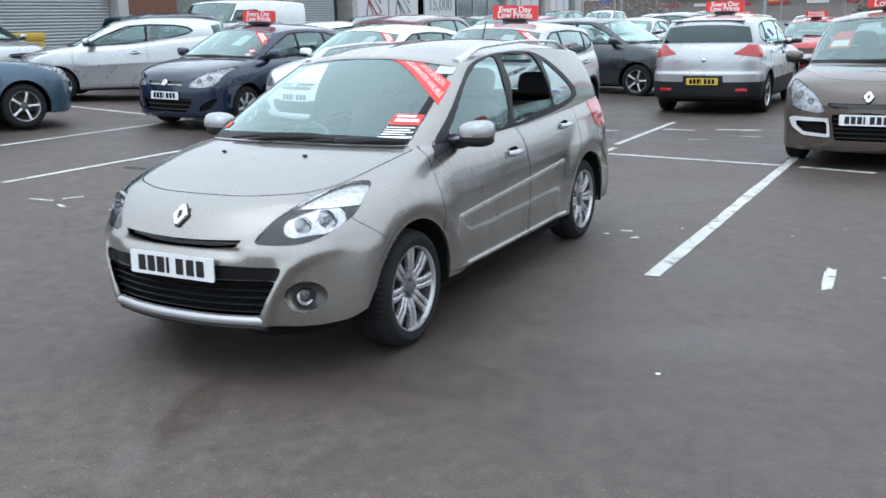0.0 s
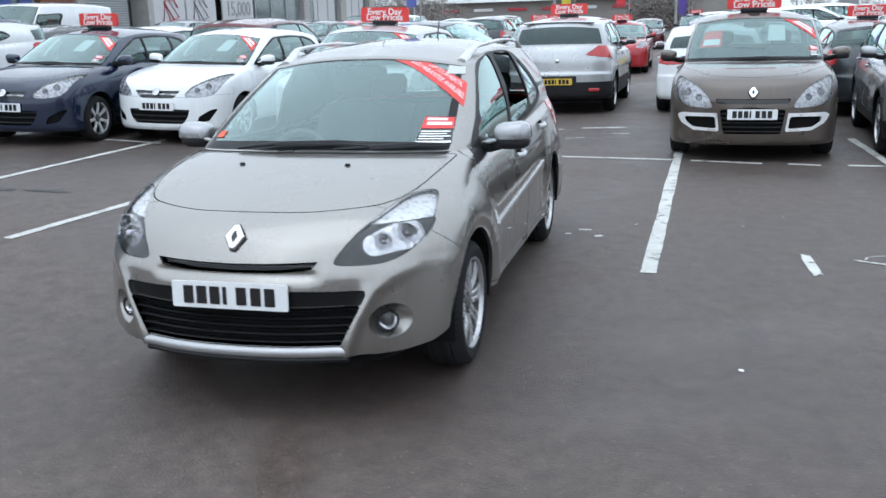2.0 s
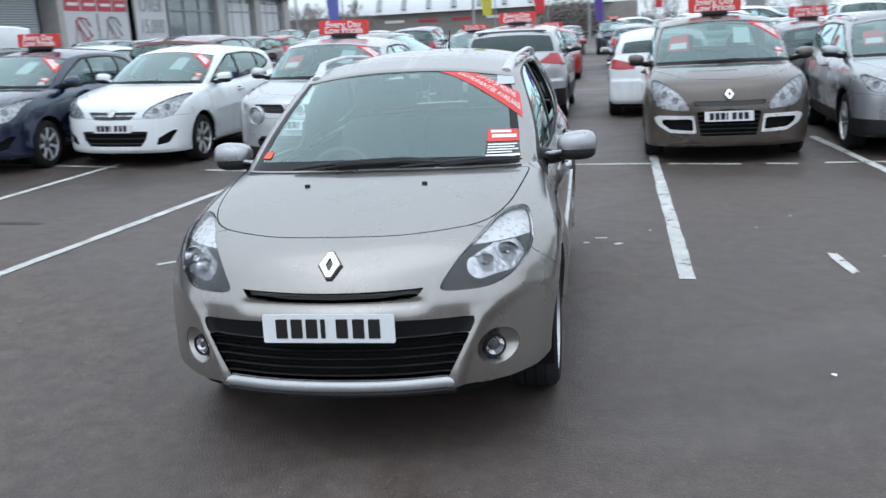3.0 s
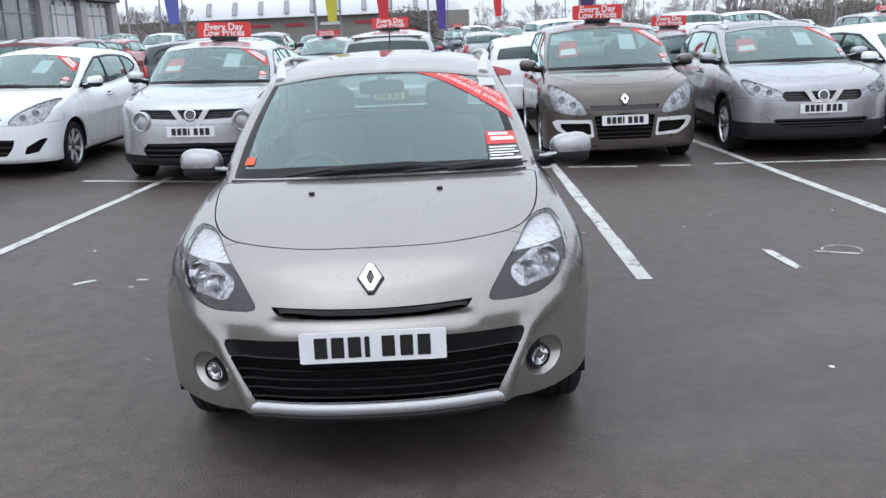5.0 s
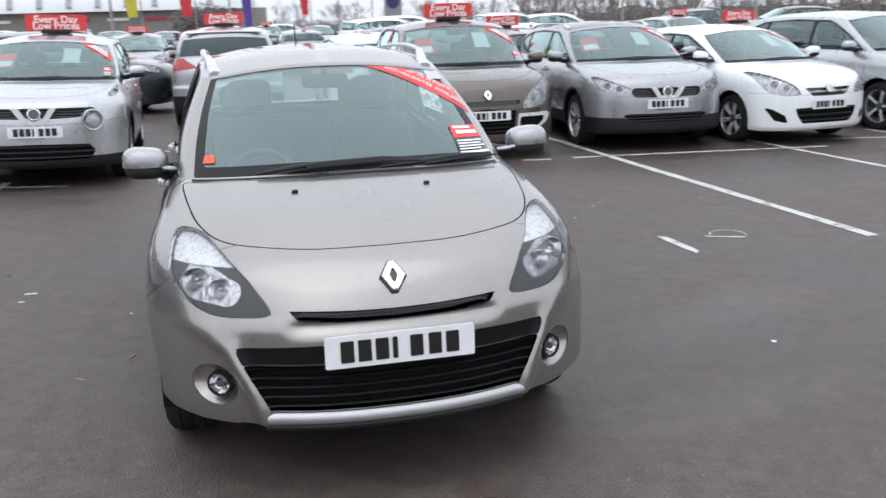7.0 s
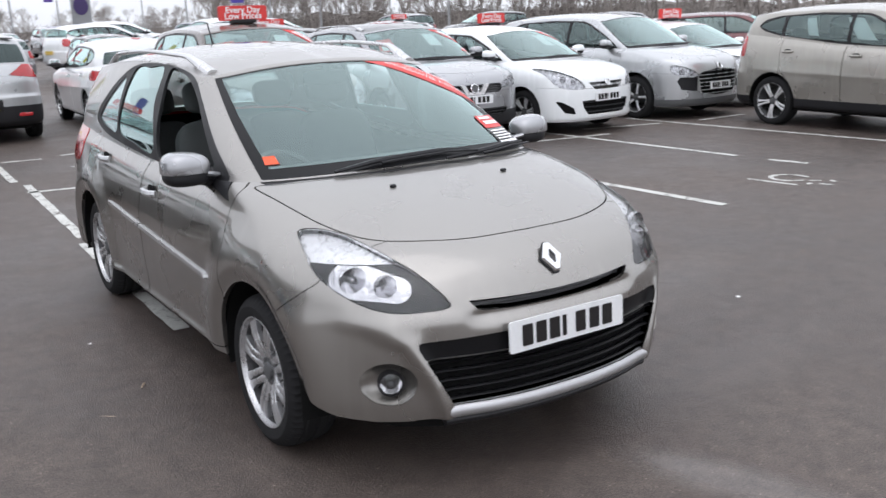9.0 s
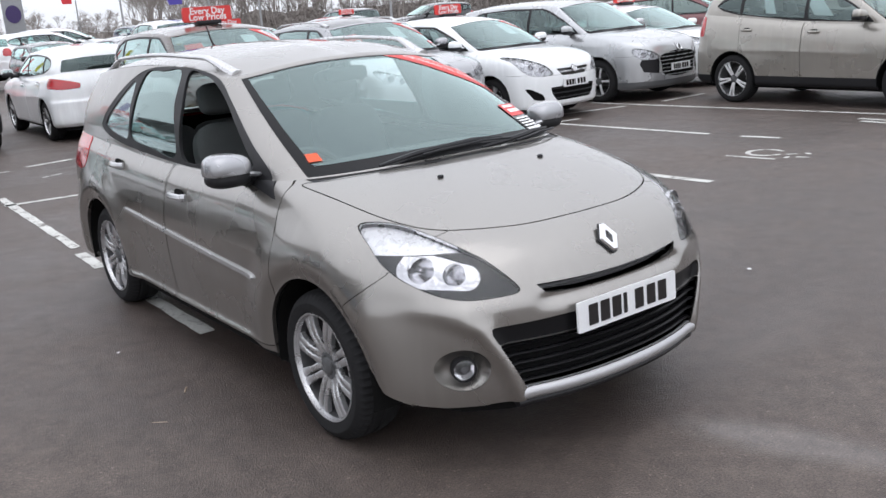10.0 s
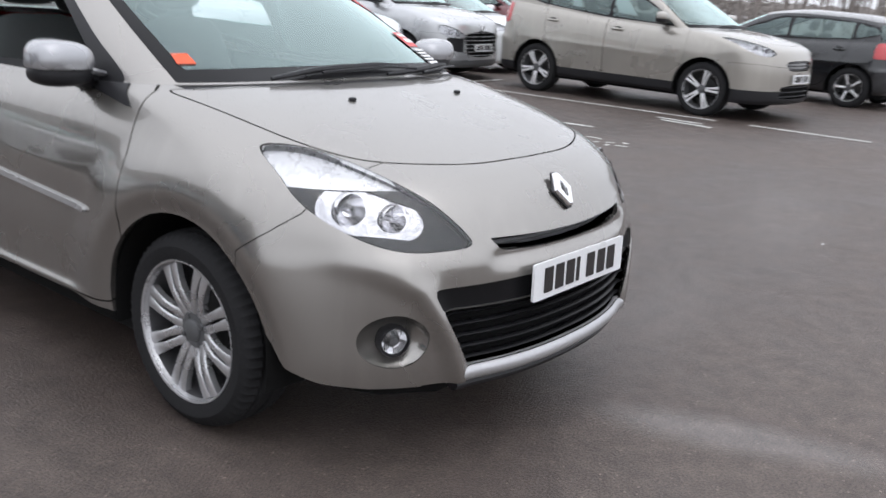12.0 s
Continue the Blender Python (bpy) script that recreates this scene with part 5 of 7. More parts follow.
def ring_mark(x, y, r, width, from_, to, seed):
    """An arc of old ground paint with worn edges."""
    rnd = random.Random(seed)
    bm = bmesh.new()
    rows = []
    for k in range(25):
        a = radians(from_ + (to - from_) * k / 24)
        w = width / 2 * rnd.uniform(0.5, 1.1)
        rows.append([bm.verts.new((x + q * math.cos(a), y + q * math.sin(a), float(lie(np.array(x), np.array(y))) + 0.004)) for q in (r - w, r + w)])
    for one, two in zip(rows, rows[1:]):
        bm.faces.new((one[0], one[1], two[1], two[0]))
    return solo("paint_remnant", bm, LINE, "worn arc of white ground paint", "marking", "paint remnants", "structure", False)


ring_mark(5.58, 3.10, 0.17, 0.06, -40, 265, 3)
ring_mark(3.14, 3.06, 0.13, 0.016, -40, 170, 4)
TWIG_BROWN = surface("twig_bark", (0.42, 0.33, 0.25), 0.8, vary=0.2)
for x, y, a, size in ((-1.287, 1.493, -35, 0.092), (-1.05, 1.75, 60, 0.05), (-1.6, 2.1, -10, 0.09)):
    bm = bmesh.new()
    c, s_ = math.cos(radians(a)) * size / 2, math.sin(radians(a)) * size / 2
    tube(bm, [(x - c, y - s_, 0.006), (x, y + 0.004, 0.007), (x + c, y + s_, 0.006)], 0.004, 6)
    solo("twig", bm, TWIG_BROWN, "small dry twig lying on the asphalt", "twig", "twigs")
LEAF = surface("dead_leaf", (0.22, 0.15, 0.07), 0.8, vary=0.3)
rnd = random.Random(11)
for k in range(26):
    x, y = rnd.uniform(-3.5, 3.8), rnd.uniform(-1.5, 4.5)
    if abs(x) < 1.0 and y > -0.1:
        continue
    bm = bmesh.new()
    r = rnd.uniform(0.008, 0.02)
    pts = [bm.verts.new((x + r * rnd.uniform(0.6, 1.2) * math.cos(q * 1.05), y + r * rnd.uniform(0.4, 1.0) * math.sin(q * 1.05), float(lie(np.array(x), np.array(y))) + 0.005 + rnd.uniform(0, 0.006))) for q in range(6)]
    bm.faces.new(pts)
    solo("dead_leaf", bm, LEAF if k % 3 else WHITE, "small dead leaf or scrap on the asphalt", "leaf", "scraps on the ground", smooth_shade=False)
IRON = surface("cast_iron", (0.02, 0.019, 0.018), 0.5, 0.3, vary=0.3, fine=60, bump=0.003)
for x, y, a, b in ((-4.72, 4.30, 0.16, 0.065), (-4.22, 4.34, 0.27, 0.05)):
    bm = bmesh.new()
    edge = [(x + a * math.copysign(abs(math.cos(q)) ** 0.6, math.cos(q)), y + b * math.copysign(abs(math.sin(q)) ** 0.6, math.sin(q))) for q in (k * math.pi / 14 for k in range(28))]
    rim_, top = ([bm.verts.new((x + (u - x) * k, y + (v - y) * k, float(lie(np.array(u), np.array(v))) + up)) for u, v in edge] for k, up in ((1.0, 0.001), (0.94, 0.005)))
    bm.faces.new(top)
    for k in range(28):
        bm.faces.new((rim_[k], rim_[(k + 1) % 28], top[(k + 1) % 28], top[k]))
    solo("drain_cover", bm, IRON, "dark iron drain cover set in asphalt", "drain cover", "drain covers", "structure")

# ---- the estate car in front ----
TWIN = (8, 0.0145, 0.0175, 0.03)
clio, clio_skin = build_car(
    "estate_car", "beige metallic estate car, driver's window open, wet from rain", pose(0.006, 0, 0, 0, 0, -0.5), CLIO, CLIO_PAINT,
    dict(res=(300, 120, 44, 16), arch=0.368, wheels=(0.304, 0.219, 0.195, TWIN), track=0.836, rear_in=0.018, pan=[(0.40, 0.20), (0.54, 0.30), (0.60, 0.42), (0.60, 0.46), (0.56, 0.50), (0.56, 1.14), (0.77, 1.20), (0.77, 3.04), (0.60, 3.08), (0.60, 3.75), (0.66, 4.05)],
         undercuts=[("yz", [(0.02, 0.10), (0.02, 0.284), (0.12, 0.276), (0.22, 0.274), (0.31, 0.288), (0.40, 0.326), (0.475, 0.41), (0.62, 0.41), (0.62, 0.10)], True), ("yz", [(1.10, 0.05), (1.10, 0.262), (1.26, 0.276), (3.0, 0.276), (3.12, 0.262), (3.12, 0.05)], True)],
         screen=(0.216, 0.82), ws_low=1.015, frit=1.10, frit_side=0.030,
         frame=("yz", [(1.25, 0.985), (1.45, 1.12), (1.75, 1.29), (2.0, 1.395), (2.4, 1.432), (2.85, 1.415), (3.15, 1.31), (3.42, 1.13), (3.36, 1.06), (3.0, 1.01), (2.2, 0.975), (1.6, 0.978)]),
         windows=[("yz", [(1.44, 1.02), (1.50, 1.10), (1.75, 1.265), (1.97, 1.365), (2.12, 1.40), (2.27, 1.408), (2.235, 1.25), (2.17, 1.01), (1.9, 1.0)]),
                  ("yz", [(2.26, 1.01), (2.33, 1.25), (2.37, 1.412), (2.6, 1.413), (2.84, 1.395), (2.91, 1.20), (2.90, 1.06), (2.6, 1.025)]),
                  ("yz", [(2.96, 1.06), (2.955, 1.22), (2.97, 1.355), (3.12, 1.285), (3.35, 1.13), (3.30, 1.085), (3.1, 1.055)])],
         open={(0, 1): 0.95, (1, 0): 1.10},
         lamp=("sv", [(0.106, 0.497), (0.135, 0.478), (0.173, 0.486), (0.218, 0.545), (0.243, 0.605), (0.250, 0.690), (0.240, 0.772), (0.210, 0.788), (0.175, 0.768), (0.145, 0.700), (0.122, 0.590)]),
         bowls=[(0.202, 0.612), (0.166, 0.580)], bowl_r=0.047, bed=0.064, tray=LAMP_TRAY, lamp_share=0.60, lamp_low=LAMP_DARK,
         tail=("yz", [(3.62, 0.86), (3.60, 0.95), (3.66, 1.03), (3.80, 1.035), (4.15, 1.03), (4.15, 0.86), (3.85, 0.83), (3.70, 0.82)]),
         grilles=[dict(at=("xz", [(-0.2, 0.636), (0.0, 0.636), (0.2, 0.638), (0.315, 0.644), (0.340, 0.653), (0.366, 0.683), (0.15, 0.677), (0.0, 0.675), (-0.2, 0.675)], True), name="upper_slot", depth=0.04, mat=GREY_TRIM, label="narrow dark air slot"),
                  dict(at=("xz", [(-0.2, 0.327), (0.446, 0.327), (0.452, 0.34), (0.5335, 0.499), (-0.2, 0.499)], True), name="lower_grille", depth=0.05, mat=VOID, bars=5, span=1.0, thick=0.006, bar_mat=SATIN_BLACK, label="black slatted lower grille"),
                  dict(at=("xz", [(0.632 + 0.078 * math.cos(a * math.pi / 14), 0.413 + 0.077 * math.sin(a * math.pi / 14)) for a in range(28)], True), name="fog_recess", dish=(0.632, 0.413, 0.080), depth=0.045, mat=CLIO_PAINT, label="round bumper recess")],
         trims=[dict(name="scuttle_panel", at=("xy", [(-0.3, 0.889), (0.2, 0.896), (0.45, 0.930), (0.62, 0.992), (0.672, 1.03), (0.69, 1.25), (-0.3, 1.25)], True), mat=BLACK, proud=-0.004, label="black scuttle panel under the windscreen"),
                dict(name="grille_panel", at=("xz", [(-0.2, 0.4995), (0.534, 0.4995), (0.552, 0.540), (0.548, 0.560), (0.30, 0.567), (-0.2, 0.570)], True), mat=SATIN_BLACK, proud=-0.010, label="gloss black panel behind the plate"),
                dict(name="lower_lip", at=("xz", [(-0.2, 0.05), (0.56, 0.05), (0.56, 0.279), (0.3, 0.289), (-0.2, 0.291)], True), mat=BLACK, proud=-0.022, label="black lower bumper lip")],
         side_trims=[dict(name="mirror_sail", at=("yz", [(1.13, 0.925), (1.20, 0.965), (1.27, 1.05), (1.52, 1.05), (1.50, 0.972), (1.32, 0.952)], True), mat=BLACK, proud=0.004)],
         rear_glass=pane("wet_rear_glass", (0.80, 0.90, 0.89), 1.0, haze=0.22),
         bonnet=("xy", [(-0.3, 0.222), (0.0, 0.222), (0.25, 0.24), (0.45, 0.315), (0.575, 0.415), (0.65, 0.58), (0.69, 0.80), (0.712, 1.035), (0.69, 1.052), (0.62, 0.985), (0.45, 0.925), (0.2, 0.892), (-0.3, 0.885), (-0.5, 0.5)]),
         bumper=("yz", [(-0.2, 0.05), (-0.2, 0.80), (-0.1, 1.0), (0.30, 0.99), (0.405, 0.745), (0.47, 0.69), (0.555, 0.625), (0.60, 0.5), (0.62, 0.05)], True),
         doors=[("yz", [(1.10, 0.98), (1.085, 0.80), (1.10, 0.55), (1.13, 0.36), (1.20, 0.30), (1.5, 0.285), (2.2, 0.275), (2.275, 0.30), (2.29, 0.6), (2.24, 1.2), (1.7, 1.2), (1.3, 1.1)], True),
                ("yz", [(2.297, 0.30), (2.32, 0.275), (2.75, 0.275), (2.93, 0.30), (3.0, 0.42), (3.06, 0.58), (3.24, 0.80), (3.27, 0.98), (3.27, 1.2), (2.26, 1.2), (2.297, 0.6)], True)],
         handles=[(2.08, 0.838), (3.00, 0.905)],
         mould=("yz", [(1.29, 0.580), (1.29, 0.598), (2.9, 0.684), (2.9, 0.664)], True),
         # mirror shells in cooler grey than the body: mirrored sky put into the colour
         mirror=(0.93, 1.385, 1.045), mirror_in=0.05, mirror_mat=GREY_PAINT, mould_mat=SILVER_PAINT, handle_mat=SILVER_PAINT, plate=(-0.016, 0.548, PLATE, 2), badge=(0.082, 0.772, 0.056, 38, "diamond"),
         rails=(1.90, 3.72, 0.600, 0, 0.055), glass=GLASS))

# fog lamps in round recesses
for sg in (-1, 1):
    at = Vector((sg * 0.618, 0.188, 0.408))
    way = Vector((sg * 0.50, -1, 0.0)).normalized()
    turn = Matrix.Translation(at) @ way.to_track_quat("X", "Z").to_matrix().to_4x4()
    bm = bmesh.new()
    lathe(bm, [(0.046, -0.03), (0.046, 0.000), (0.043, 0.006), (0.039, 0.006), (0.038, -0.012)], 40, turn)
    fog = part("fog_lamp", bm, BLACK, clio, "round fog lamp in a dished bumper recess")
    bm = bmesh.new()
    lathe(bm, [(0.001, -0.022), (0.020, -0.016), (0.037, -0.002)], 24, turn)
    part("reflector", bm, CHROME, fog)
    bm = bmesh.new()
    lathe(bm, [(0.001, 0.008), (0.022, 0.006), (0.038, 0.001)], 24, turn)
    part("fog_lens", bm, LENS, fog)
    bm = bmesh.new()
    lathe(bm, [(0.001, 0.002), (0.013, 0.000), (0.012, -0.014)], 12, turn)
    part("bulb", bm, GREY_TRIM, fog)
# washer jets
for sg in (-1, 1):
    bm = bmesh.new()
    blob(bm, (0.026, 0.02, 0.014), (sg * 0.27, 0.718, 0.980), 0.7)
    part("washer_jet", bm, BLACK, clio)
# stickers on the windscreen
sash(clio, clio_skin, [(0.016, 1.954), (0.238, 1.47), (0.250, 1.75), (0.085, 1.954)], 12.0)
price_card(clio, clio_skin, [(0.124, 1.07), (0.219, 1.07), (0.212, 1.35), (0.127, 1.35)])
decal("white_ticket", clio_skin, [(0.150, 1.845), (0.239, 1.86), (0.243, 1.95), (0.152, 1.95)], 0.0035, PAPER, clio, "small white paper ticket")
decal("orange_sticker", clio_skin, [(-0.190, 1.13), (-0.160, 1.13), (-0.160, 1.20), (-0.186, 1.20)], 0.0035, surface("orange_print", (0.75, 0.10, 0.03), 0.5), clio, "small orange sticker")

# short roof aerial
bm = bmesh.new()
tube(bm, [(0, 3.38, 1.478), (0, 3.385, 1.495), (0, 3.405, 1.51), (0, 3.47, 1.625)], [0.020, 0.013, 0.006, 0.004], 8)
part("aerial", bm, BLACK, clio, "short black roof aerial")

# silver strip along the bumper's lower edge
lip_s = np.linspace(0.117, 0, 24)
lip = [surface_at(clio_skin, np.array([q]), np.array([0.105]))[0][0] for q in lip_s]
path = [(-x, y - 0.001, 0.304) for x, y, z in lip] + [(x, y - 0.001, 0.304) for x, y, z in lip[::-1][1:]]
bm = bmesh.new()
tube(bm, path, 0.025, 12, 1.0)
part("bumper_strip", bm, surface("brushed_strip", (0.50, 0.50, 0.51), 0.42, 0.7, vary=0.08), clio, "satin silver strip under the grille")
bm = bmesh.new()
path = [(-x, y + 0.018, 0.268) for x, y, z in lip] + [(x, y + 0.018, 0.268) for x, y, z in lip[::-1][1:]]
tube(bm, path, 0.025, 8, 0.8)
part("lower_valance", bm, BLACK, clio, "black lower valance")

# ---- the other cars ----
def variant(length, w, height, hood, cowl, top, hubs, wheel, blunt=1.0, tail=0.11, beltz=None, roof_end=0.20, clear=0.19):
    """A skin for another car: overall sizes, bonnet height, windscreen base and top, wheel places."""
    p = {key: value for key, value in CLIO.items() if key not in ("ridge", "scoop", "sill", "lip")}
    k = hood / 1.012
    rise = height / 1.515
    belt = beltz or hood - 0.02
    p.update(
        length=length, w=w, bw=w - 0.085, rw=w - 0.22, cowl=cowl, rfront=top, rrear=length - roof_end, brear=length - tail, hubs=hubs, wheel=wheel,
        nose=tuple((y if y < 0.1 else y * cowl / 0.93, clear + (z - 0.19) * (hood - clear) / (1.012 - 0.19)) for y, z in
                   ((0.05, 0.19), (0.005 / blunt, 0.24), (-0.005, 0.36), (-0.005, 0.50), (0.0, 0.62), (0.02 / blunt, 0.72), (0.06 / blunt, 0.81), (0.16 / blunt, 0.875), (0.42, 0.945), (0.715, 0.99), (0.93, 1.012))),
        belt=((cowl, hood), (cowl + 0.4, belt), (length * 0.55, belt + 0.01), (length * 0.8, belt + 0.05), (length, belt + 0.10)),
        spine=((top - 0.08, height - 0.085), (top + 0.35, height - 0.02), (length * 0.62, height), (length * 0.8, height - 0.02), (length - roof_end + 0.06, height - 0.10)),
        side=tuple((h, clear + 0.01 + (z - 0.20) * (belt - clear) / 0.80) for h, z in CLIO["side"]),
        tail=tuple((h * tail / 0.11, clear + 0.05 + (z - 0.24) * (belt + 0.10 - clear - 0.05) / 0.80) for h, z in CLIO["tail"]),
        fa=0.56, fn=2.25 + 0.3 * blunt, blend=(0.25, hubs[0] + 0.15), flare=0.02, crease=(belt * 0.62, 0.03, 0.012, 0.05))
    return p


def glazing(p, posts, tip):
    """Side windows in side view between the belt and the roof: posts are the pillars' places, tip the rearmost point."""
    belt, spine = hermite(*zip(*p["belt"])), hermite(*zip(*p["spine"]))
    low = lambda y: float(belt(np.array(y))) + 0.022
    top = lambda y: float(spine(np.array(y))) - p["drop"] - 0.035
    f, tf = p["cowl"] + 0.40, p["rfront"] + 0.20
    back = tip - 0.34

    def edge(y, u):
        return low(y) + (top(min(y, back)) - low(y)) * u

    def outline(a, b, g):
        """From a to b along the car, drawn in by g."""
        pts = []
        if a is None:
            pts += [(f + 2.2 * g, low(f + 0.1) + g), (f + 0.10 + g * 1.6, edge(f + 0.12, 0.24)), ((f + tf) / 2 + g, edge((f + tf) / 2, 0.62) - g * 0.5), (tf - 0.02 + g, top(tf) - 0.035 - g), (tf + 0.14, top(tf + 0.14) - g)]
        else:
            pts += [(a + g, low(a) + g), (a + g, edge(a, 0.5)), (a + g, top(a) - g)]
        if b is None:
            start = pts[-1][0]
            pts += [((start + back) / 2, top((start + back) / 2) - g), (back, top(back) - 0.012 - g), (tip - 0.10 - g, edge(tip - 0.1, 0.78) - g), (tip - g, edge(tip, 0.44)), (tip - 0.12 - g, edge(tip - 0.12, 0.20) + g), (tip - 0.40, low(tip - 0.40) + 0.016 + g)]
        else:
            pts += [((pts[-1][0] + b) / 2, top((pts[-1][0] + b) / 2) - g), (b - g, top(b) - g), (b - g, edge(b, 0.5)), (b - g, low(b) + g)]
        pts.append(((pts[0][0] + pts[-1][0]) / 2, low((pts[0][0] + pts[-1][0]) / 2) + g))
        return ("yz", pts, True)

    ends = [None, *posts, None]
    return outline(None, None, 0.0), [outline(a, b, 0.024) for a, b in zip(ends, ends[1:])]


def options(p, **over):
    """Usual windows, doors, lamps and cabin for a five-door car."""
    k = (p["nose"][-1][1] - p["nose"][0][1]) / 0.82
    z = lambda q: p["nose"][0][1] + (q - 0.19) * k
    L, (h0, h1), w = p["length"], p["hubs"], p["w"]
    mid = (h0 + h1) / 2 + 0.18
    belt = p["belt"][2][1]
    surround, panes = glazing(p, over.pop("posts", (mid, h1 - 0.08)), over.pop("tip", h1 + 0.36))
    o = dict(
        lamp_low=LAMP_SILVER, res=(110, 48, 18, 8), arch=p["wheel"] + 0.058, wheels=(p["wheel"], p["wheel"] * 0.68, 0.20, (5, 0.016, 0.0, 0.03)), track=w - 0.02,
        frame=surround, windows=panes,
        lamp=("sv", [(0.13, 0.565), (0.18, 0.54), (0.235, 0.575), (0.272, 0.66), (0.272, 0.79), (0.225, 0.80), (0.17, 0.735), (0.135, 0.64)]), bowls="auto", bowl_r=0.046,
        tail=("sv", [(0.765, 0.72), (0.80, 0.70), (0.86, 0.72), (0.865, 0.90), (0.83, 0.97), (0.78, 0.95)]),
        grilles=[dict(at=("xz", [(-0.2, z(0.60)), (0.30, z(0.60)), (0.34, z(0.70)), (-0.2, z(0.70))]), name="upper_grille", depth=0.03, mat=GLOSS_BLACK, bars=3, bar_mat=BLACK, thick=0.008),
                 dict(at=("xz", [(-0.2, z(0.27)), (0.40, z(0.27)), (0.46, z(0.34)), (0.40, z(0.41)), (-0.2, z(0.41))]), name="lower_grille", depth=0.04, mat=VOID, bars=3, thick=0.008)],
        bonnet=("xy", [(-0.3, 0.16), (0.0, 0.16), (0.3, 0.20), (0.5, 0.30), (0.62, 0.48), (w - 0.17, p["cowl"] * 0.8), (w - 0.13, p["cowl"] + 0.08), (0.5, p["cowl"] - 0.03), (0.2, p["cowl"] - 0.06), (-0.3, p["cowl"] - 0.06)]),
        bumper=("yz", [(-0.2, 0.05), (-0.2, z(0.60)), (0.2, z(0.66)), (h0 - 0.30, z(0.66)), (h0 - 0.22, z(0.5)), (h0 - 0.2, 0.05)], True),
        doors=[("yz", [(h0 + 0.30, belt + 0.05), (h0 + 0.28, belt * 0.7), (h0 + 0.40, 0.36), (h0 + 0.48, 0.30), (mid - 0.04, 0.29), (mid, 0.36), (mid, belt + 0.2), (h0 + 0.5, belt + 0.2)], True),
               ("yz", [(mid + 0.006, 0.36), (mid + 0.04, 0.29), (h1 - 0.52, 0.29), (h1 - 0.40, 0.38), (h1 - 0.30, 0.62), (h1 - 0.12, 0.80), (h1 - 0.10, belt + 0.2), (mid + 0.006, belt + 0.2)], True)],
        handles=[(mid - 0.18, belt - 0.12), (h1 - 0.24, belt - 0.08)],
        mirror=(w + 0.07, p["cowl"] + 0.50, belt + 0.09), plate=(-0.016, z(0.50), PLATE, 2), lift=p["nose"][-1][1] - 1.0)
    o.update(over)
    return o


def place(x, y, turn=0.0, tilt=True):
    """Nose at x and y on the ground; turn in degrees, 0 facing towards -y."""
    z = float(lie(np.array(x), np.array(y)))
    return pose(x, y, z, 0, 1.7 if (x < -1.5 and tilt) else 0, turn)


def zed(p):
    k = (p["nose"][-1][1] - p["nose"][0][1]) / 0.82
    return lambda q: p["nose"][0][1] + (q - 0.19) * k


BAY = "cars in the front row"
SASH = [(0.045, 1.945), (0.236, 1.50), (0.247, 1.76), (0.115, 1.945)]
CARD = [(0.165, 1.12), (0.225, 1.12), (0.222, 1.34), (0.166, 1.34)]
SHEET = [(0.012, 1.48), (0.058, 1.48), (0.056, 1.84), (0.012, 1.84)]


def dress(root, full, sheet=True, screen_red=False):
    sash(root, full, SASH, 0)
    price_card(root, full, CARD)
    if sheet:
        decal("paper_sheet", full, SHEET, -0.02, PAPER, root, "white paper sheet behind the windscreen")
    decal("window_notice", full, [(-0.445, 1.25), (-0.405, 1.25), (-0.405, 1.78), (-0.440, 1.78)], -0.03, PAPER, root, "white notice hung inside the side window", 6, 6)
    if screen_red:
        decal("offer_poster", full, [(-0.175, 1.40), (-0.062, 1.40), (-0.058, 1.78), (-0.155, 1.78)], -0.035, RED, root, "red and white offer poster behind the windscreen")
        decal("poster_panel", full, [(-0.155, 1.44), (-0.070, 1.44), (-0.068, 1.58), (-0.148, 1.58)], -0.031, WHITE, root)


def sign_on(root, p, size=0.62, y=None, m=None):
    y = p["rfront"] + 0.45 if y is None else y
    z = float(hermite(*zip(*p["spine"]))(np.array(y)))
    roof_sign((m or root.matrix_world) @ Matrix.Translation((0, y, z + 0.002)), size)


